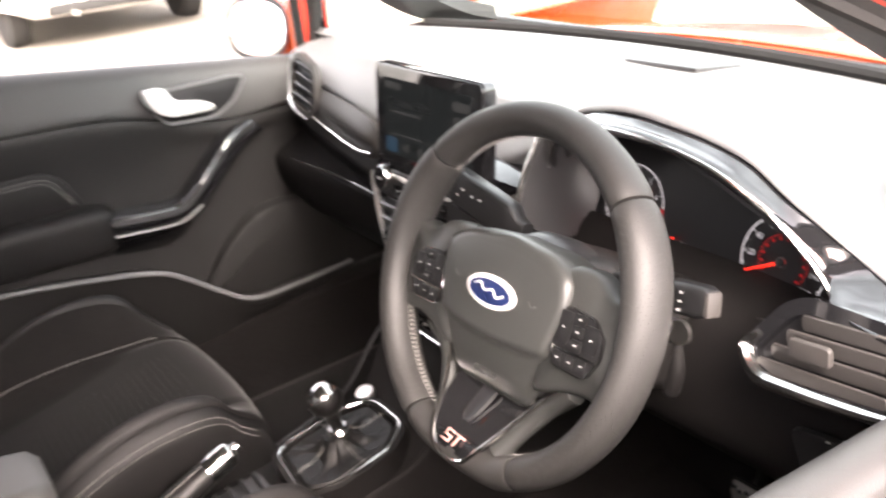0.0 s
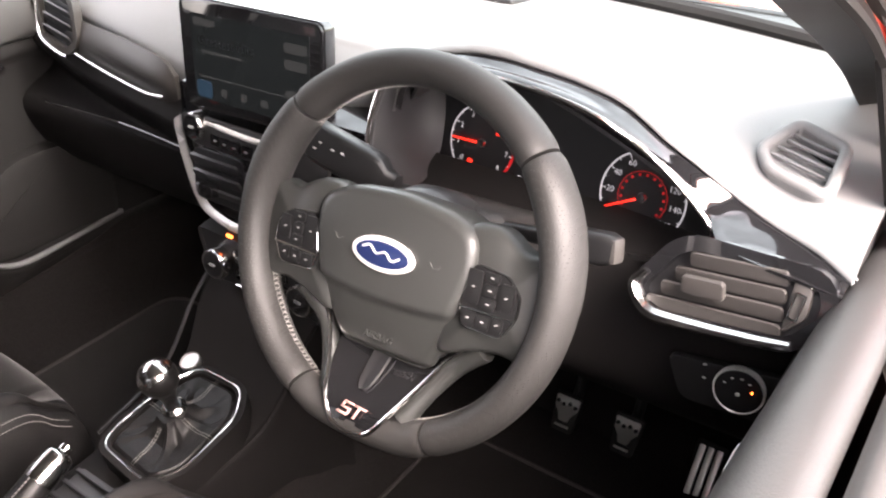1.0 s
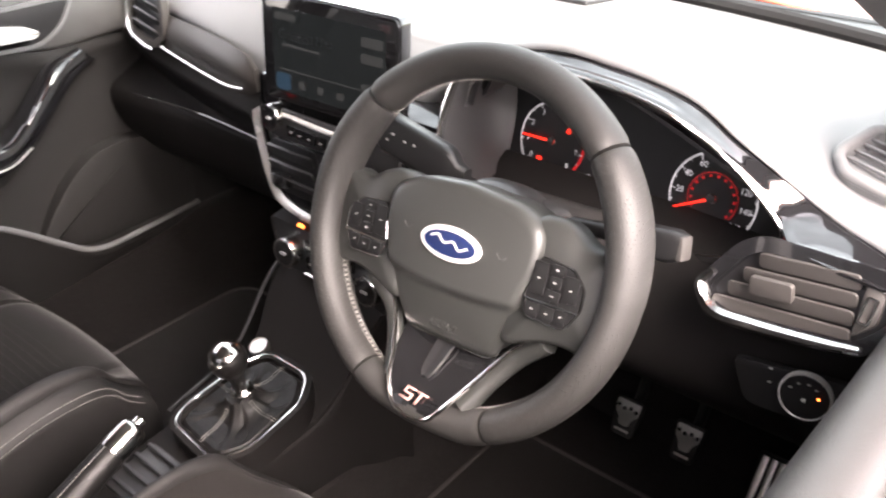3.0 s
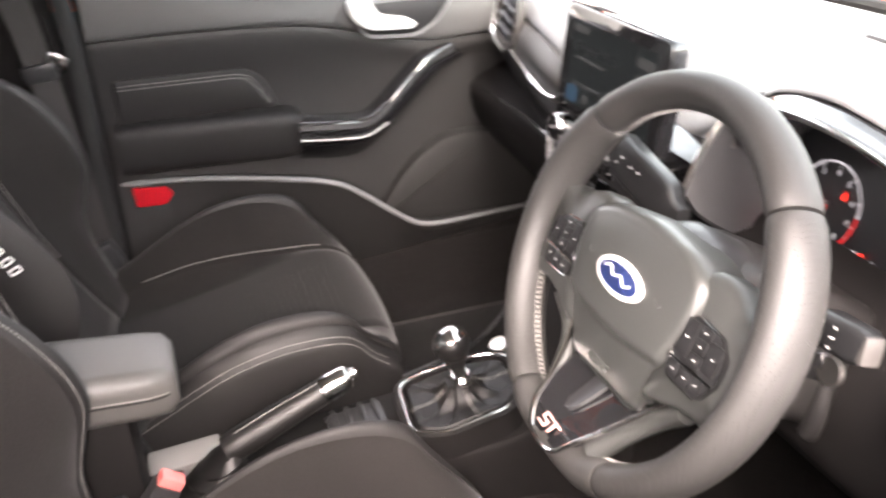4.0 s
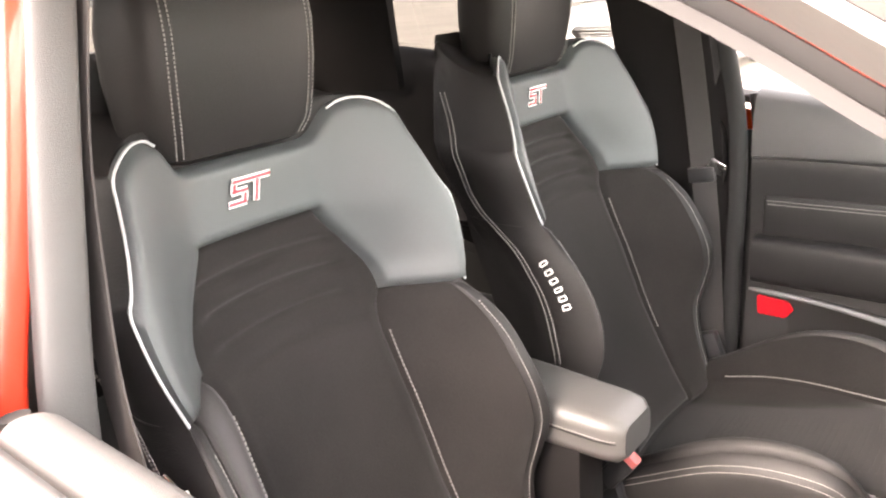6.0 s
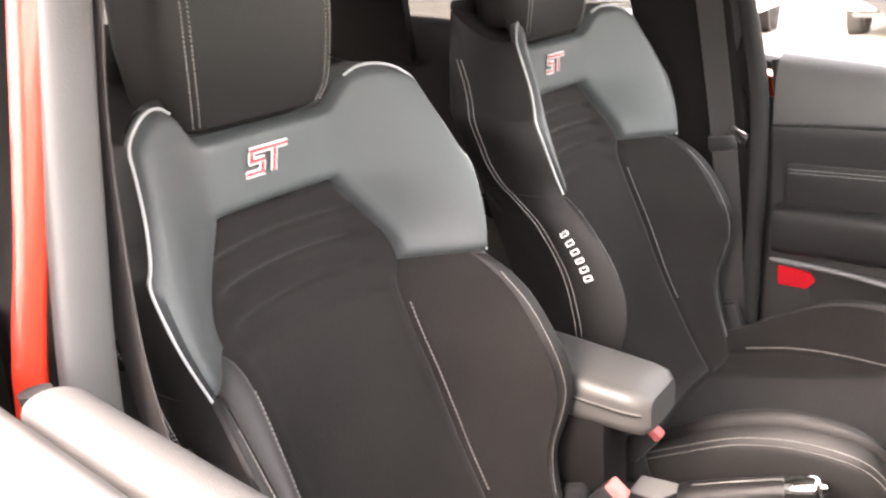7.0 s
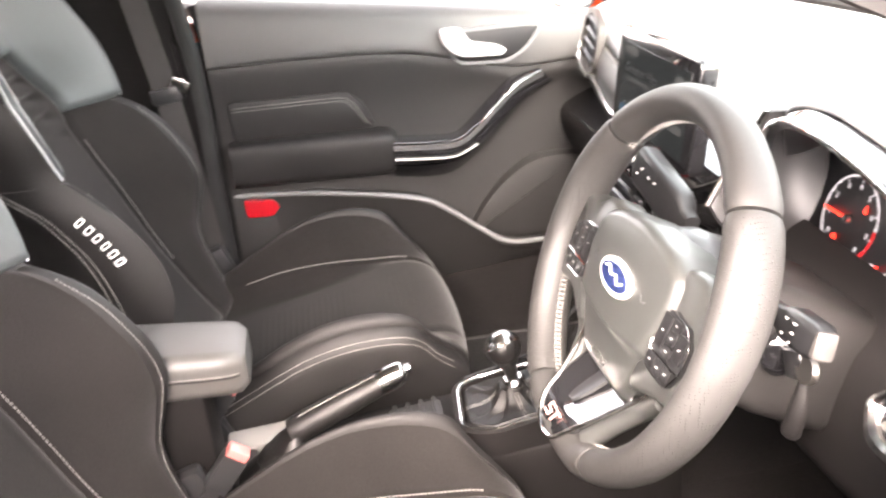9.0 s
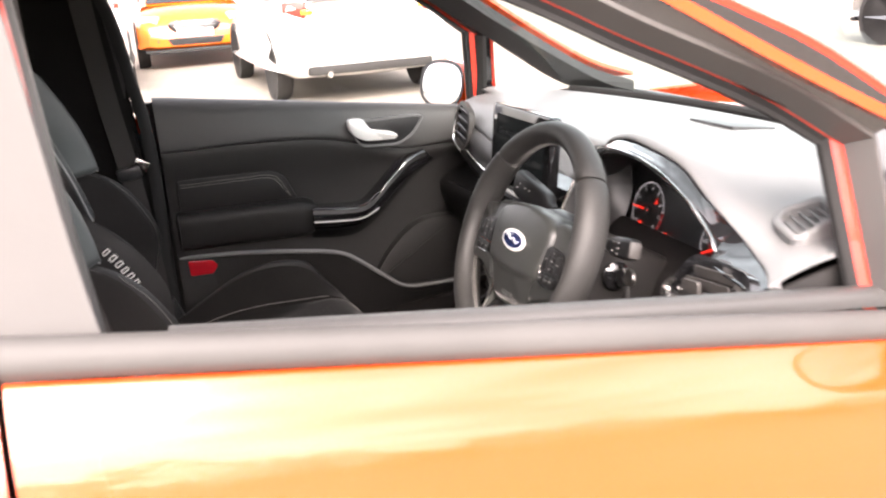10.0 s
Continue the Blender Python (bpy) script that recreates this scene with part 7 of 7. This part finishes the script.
ball = [(0.0255 * math.sin(radians(a)), 0.0255 * math.cos(radians(a))) for a in range(172, 30, -12)]
part("grip", lathe([(0.0100, -0.060), (0.0095, -0.044), (0.0110, -0.034), (0.0150, -0.024)] + [(r, h) for r, h in ball if h > -0.020] + [(0.012, 0.0225)], KB, 28), M_GAITER, gear, "black grip")
part("cap", lathe([(0.0262 * math.sin(radians(a)), 0.0262 * math.cos(radians(a))) for a in range(82, 0, -9)] + [(0.0005, 0.0262)], KB @ pose(0, 0, 0, 4, -34, 0), 28), M_CHROME, gear, "polished metal cap")

rb = thing("start_knob", (-0.057, 0.066, 0.475), "small chrome-ringed round button on the console", "button")
part("ring", lathe([(0.0130, -0.006), (0.0150, 0.0), (0.0150, 0.0065), (0.0141, 0.0078), (0.0134, 0.0060)], axes((-0.057, 0.066, 0.494), (1, 0, 0), (0, 1, 0.35)), 24), M_ALU, rb, "chrome ring")
part("face", lathe([(0.0136, 0.0035), (0.0134, 0.0052), (0.001, 0.0056)], axes((-0.057, 0.066, 0.494), (1, 0, 0), (0, 1, 0.35)), 20), M_SHADEPLASTIC, rb)
part("stem", lathe([(0.010, -0.030), (0.011, -0.010), (0.013, -0.004)], axes((-0.057, 0.066, 0.494), (1, 0, 0), (0, 1, 0.35)), 16), M_SATIN, rb)

hb = thing("handbrake", (0.036, -0.33, 0.44), "black leather handbrake lever with a polished tip", "handbrake")
a, b = Vector((0.038, -0.345, 0.500)), Vector((0.026, -0.190, 0.560))
d = b - a
part("grip", tube([a, a + d * 0.1, a + d * 0.35, a + d * 0.7, a + d * 0.86], [0.0175, 0.019, 0.0185, 0.0165, 0.0160], 16, 4, flat=1.1), M_GAITER, hb, "stitched black leather grip")
part("tip", tube([a + d * 0.84, a + d * 0.9, a + d * 1.0, a + d * 1.06, a + d * 1.09], [0.0165, 0.0172, 0.0165, 0.0145, 0.008], 16, 4, flat=1.1), M_CHROME, hb, "polished metal tip")
part("release", tube([a + d * 1.07, a + d * 1.13], [0.008, 0.0075], 12, 2), M_CHROME, hb, "release button")
part("stitching", seam([a + d * 0.12 + Vector((0.003, -0.004, 0.019)), a + d * 0.45 + Vector((0.002, -0.004, 0.0185)), a + d * 0.82 + Vector((0.002, -0.004, 0.0165))], 0.0046, 0.0009, 0.0032), M_STITCH, hb, "pale thread")
rows = []
for f, r in ((0.0, 0.046), (0.2, 0.044), (0.4, 0.040), (0.55, 0.034), (0.62, 0.037), (0.75, 0.029), (0.82, 0.031), (1.0, 0.020)):
    c = Vector((0.036, -0.385, 0.425)) + (a - Vector((0.036, -0.385, 0.425))) * f
    rows.append([c + Vector((r * math.cos(t), r * 1.25 * math.sin(t) * (1 - 0.3 * f), 0.35 * r * math.sin(t) * f)) for t in [2 * math.pi * i / 20 for i in range(20)]])
bm = bmesh.new()
skin(bm, rows, close_u=True, caps=True)
part("gaiter", bm, M_GAITER, hb, "pleated black gaiter")
part("slot", block((0.05, 0.20, 0.006), pose(0.034, -0.26, 0.437, 6, 0, 0), 0.002), M_DIAL, hb)

arm = thing("armrest", (0.02, -0.50, 0.45), "padded grey-black leather armrest on a post between the seats", "armrest")
rows = []
AR0, AR1 = Vector((0.030, -0.66, 0.684)), Vector((0.006, -0.386, 0.646))
for f, w, h in ((-0.02, 0.034, 0.024), (0.0, 0.050, 0.036), (0.06, 0.058, 0.038), (0.5, 0.060, 0.035), (0.88, 0.058, 0.033), (0.96, 0.053, 0.032), (1.0, 0.042, 0.023)):
    c = AR0 + (AR1 - AR0) * f
    o = rounded(2 * w, 2 * h, min(w, h) * 0.62, 5)
    rows.append([c + Vector((x, 0, y - 0.032)) for x, y in o])
bm = bmesh.new()
skin(bm, rows, close_u=True, caps=True)
part("pad", bm, M_ARMREST, arm, "grey-black leather pad")
for sx in (-1, 1):
    pts = [AR0 + (AR1 - AR0) * f + Vector((sx * w, 0, -0.026)) for f, w in ((0.03, 0.0555), (0.3, 0.0602), (0.7, 0.0602), (0.9, 0.058), (0.965, 0.052))]
    part("stitching", seam(pts, 0.0048, 0.0009, 0.0033), M_STITCH, arm, "thread along the edge")
    part("welt", tube([p + Vector((-sx * 0.001, 0, -0.004)) for p in pts], 0.0018, 6, 5), M_LEATHER, arm)
part("post", block((0.078, 0.20, 0.19), pose(0.026, -0.545, 0.525), 0.012), M_SHADEPLASTIC, arm, "black plastic post")

# belt buckles beside the tunnel
def buckle(at, rot, label):
    k = thing("belt_buckle", at, label, "seat belt buckle", "belt buckles")
    m = Matrix.Translation(at) @ rot
    part("case", block((0.026, 0.034, 0.060), m @ pose(0, 0, -0.030), 0.006), M_SATIN, k, "black case")
    part("button", block((0.020, 0.030, 0.016), m @ pose(0, 0, 0.004), 0.004), M_BUCKLE, k, "red release button")
    part("stem", block((0.012, 0.022, 0.14), m @ pose(0, 0, -0.11), 0.004), M_SATIN, k, "black stem")
    return k


buckle((0.095, -0.415, 0.520), pose(0, 0, 0, -38, 0, 0), "seat belt buckle with a red button beside the driver's seat")
buckle((-0.084, -0.440, 0.508), pose(0, 0, 0, -38, 0, 0), "seat belt buckle with a red button beside the passenger seat")

# belts on the door pillars
def seat_belt(s):
    k = thing("seat_belt", (s * 0.65, -0.56, 0.42), "black seat belt hanging by the door pillar", "seat belt", "seat belts")
    line = [(s * 0.585, -0.575, 1.27), (s * 0.628, -0.565, 1.12), (s * 0.650, -0.552, 0.98), (s * 0.655, -0.535, 0.84), (s * 0.660, -0.52, 0.68), (s * 0.668, -0.51, 0.50), (s * 0.675, -0.50, 0.36)]
    if s > 0:
        line = [(0.580, -0.605, 1.27), (0.612, -0.602, 1.12), (0.630, -0.588, 1.0), (0.640, -0.574, 0.92), (0.650, -0.545, 0.84), (0.660, -0.52, 0.68), (0.668, -0.51, 0.50), (0.675, -0.50, 0.36)]
    a = [(x - s * 0.004, y - 0.023, z) for x, y, z in line]
    b2 = [(x + s * 0.004, y + 0.023, z) for x, y, z in line]
    part("webbing", band(a, b2, 0.0016, 5), M_WEB, k, "black webbing")
    x, y, z = s * 0.652, -0.534, 0.822
    t = part("tongue", block((0.012, 0.055, 0.030), pose(x - s * 0.004, y, z, 8, 0, 0), 0.005), M_SATIN, k, "black belt tongue")
    part("blade", block((0.003, 0.024, 0.035), pose(x - s * 0.006, y + 0.03, z + 0.018, 60, 0, 0), 0.001), M_CHROME, t, "steel blade")
    part("anchor", block((0.018, 0.05, 0.06), pose(s * 0.588, -0.575, 1.28, 0, s * 18, 0), 0.010), M_SATIN, k, "upper anchor")
    return k


seat_belt(-1)
seat_belt(1)

# pedals
def pedal(x, y, z, w, h, tilt, label, long=False):
    p = thing("pedal", (x, y, z), label, "pedal", "pedals")
    m = pose(x, y, z, tilt, 0, 0)
    shape = round_poly([(-w * 0.36, -h / 2), (w * 0.36, -h / 2), (w / 2, h / 2), (-w / 2, h / 2)], 0.007)
    pad = part("pad", plate(shape, 0.010, m, 0.003), M_TYRE, p, "black rubber pad")
    if long:
        for k in (-1, 0, 1):
            part("bar", plate(rounded(w * 0.20, h * 0.90, 0.003), 0.004, m @ pose(k * w * 0.27, 0, 0.009, 0, 0, 0), 0.0015), M_ALU, pad, "brushed metal bar")
    else:
        face = round_poly([(-w * 0.16, -h * 0.22), (w * 0.16, -h * 0.22), (w * 0.24, -h * 0.02), (w * 0.40, h * 0.12), (w * 0.42, h * 0.42), (-w * 0.42, h * 0.42), (-w * 0.40, h * 0.12), (-w * 0.24, -h * 0.02)], 0.004)
        face_ob = part("face", plate(face, 0.003, m @ pose(0, 0, 0.009), 0.001), M_ALU, pad, "brushed metal face")
        for k in range(4):
            part("stud", lathe([(0.0034, 0), (0.0032, 0.002), (0.001, 0.0025)], m @ pose((k - 1.5) * w * 0.21, h * 0.26 - 0.003 * (k % 2), 0.012), 10), M_TYRE, face_ob, "black rubber stud")
        part("foot_edge", plate(rounded(w * 0.5, h * 0.06, 0.001, 2), 0.003, m @ pose(0, -h * 0.34, 0.009), 0.001), M_ALU, pad)
    part("arm", tube([m @ Vector((0, h * 0.3, -0.002)), m @ Vector((0, h * 0.6, -0.03)), Vector((x, y + 0.10, z + 0.20)), Vector((x, y + 0.12, z + 0.26))], 0.009, 8, 4), M_SATIN, p, "black arm")
    return p


pedal(0.336, 0.482, 0.294, 0.050, 0.066, 62, "metal-faced clutch pedal with rubber studs")
pedal(0.436, 0.497, 0.286, 0.050, 0.066, 62, "metal-faced brake pedal with rubber studs")
pedal(0.560, 0.520, 0.236, 0.052, 0.125, 55, "long accelerator pedal with metal bars", True)

# floor mats
for cx, lab in ((0.36, "black carpet mat in the driver's footwell"), (-0.36, "black carpet mat in the passenger footwell")):
    fm = thing("floor_mat", (cx, 0.18, 0.226), lab, "floor mat", "floor mats")
    part("carpet", plate(rounded(0.40, 0.50, 0.05, 5), 0.010, pose(cx, 0.15, 0.222), 0.004), M_CARPET, fm)
    part("edging", tube([(cx + x, 0.15 + y, 0.232) for x, y in rounded(0.40, 0.50, 0.05, 5)], 0.004, 6, 1, closed=True), M_WEB, fm, "woven edging")
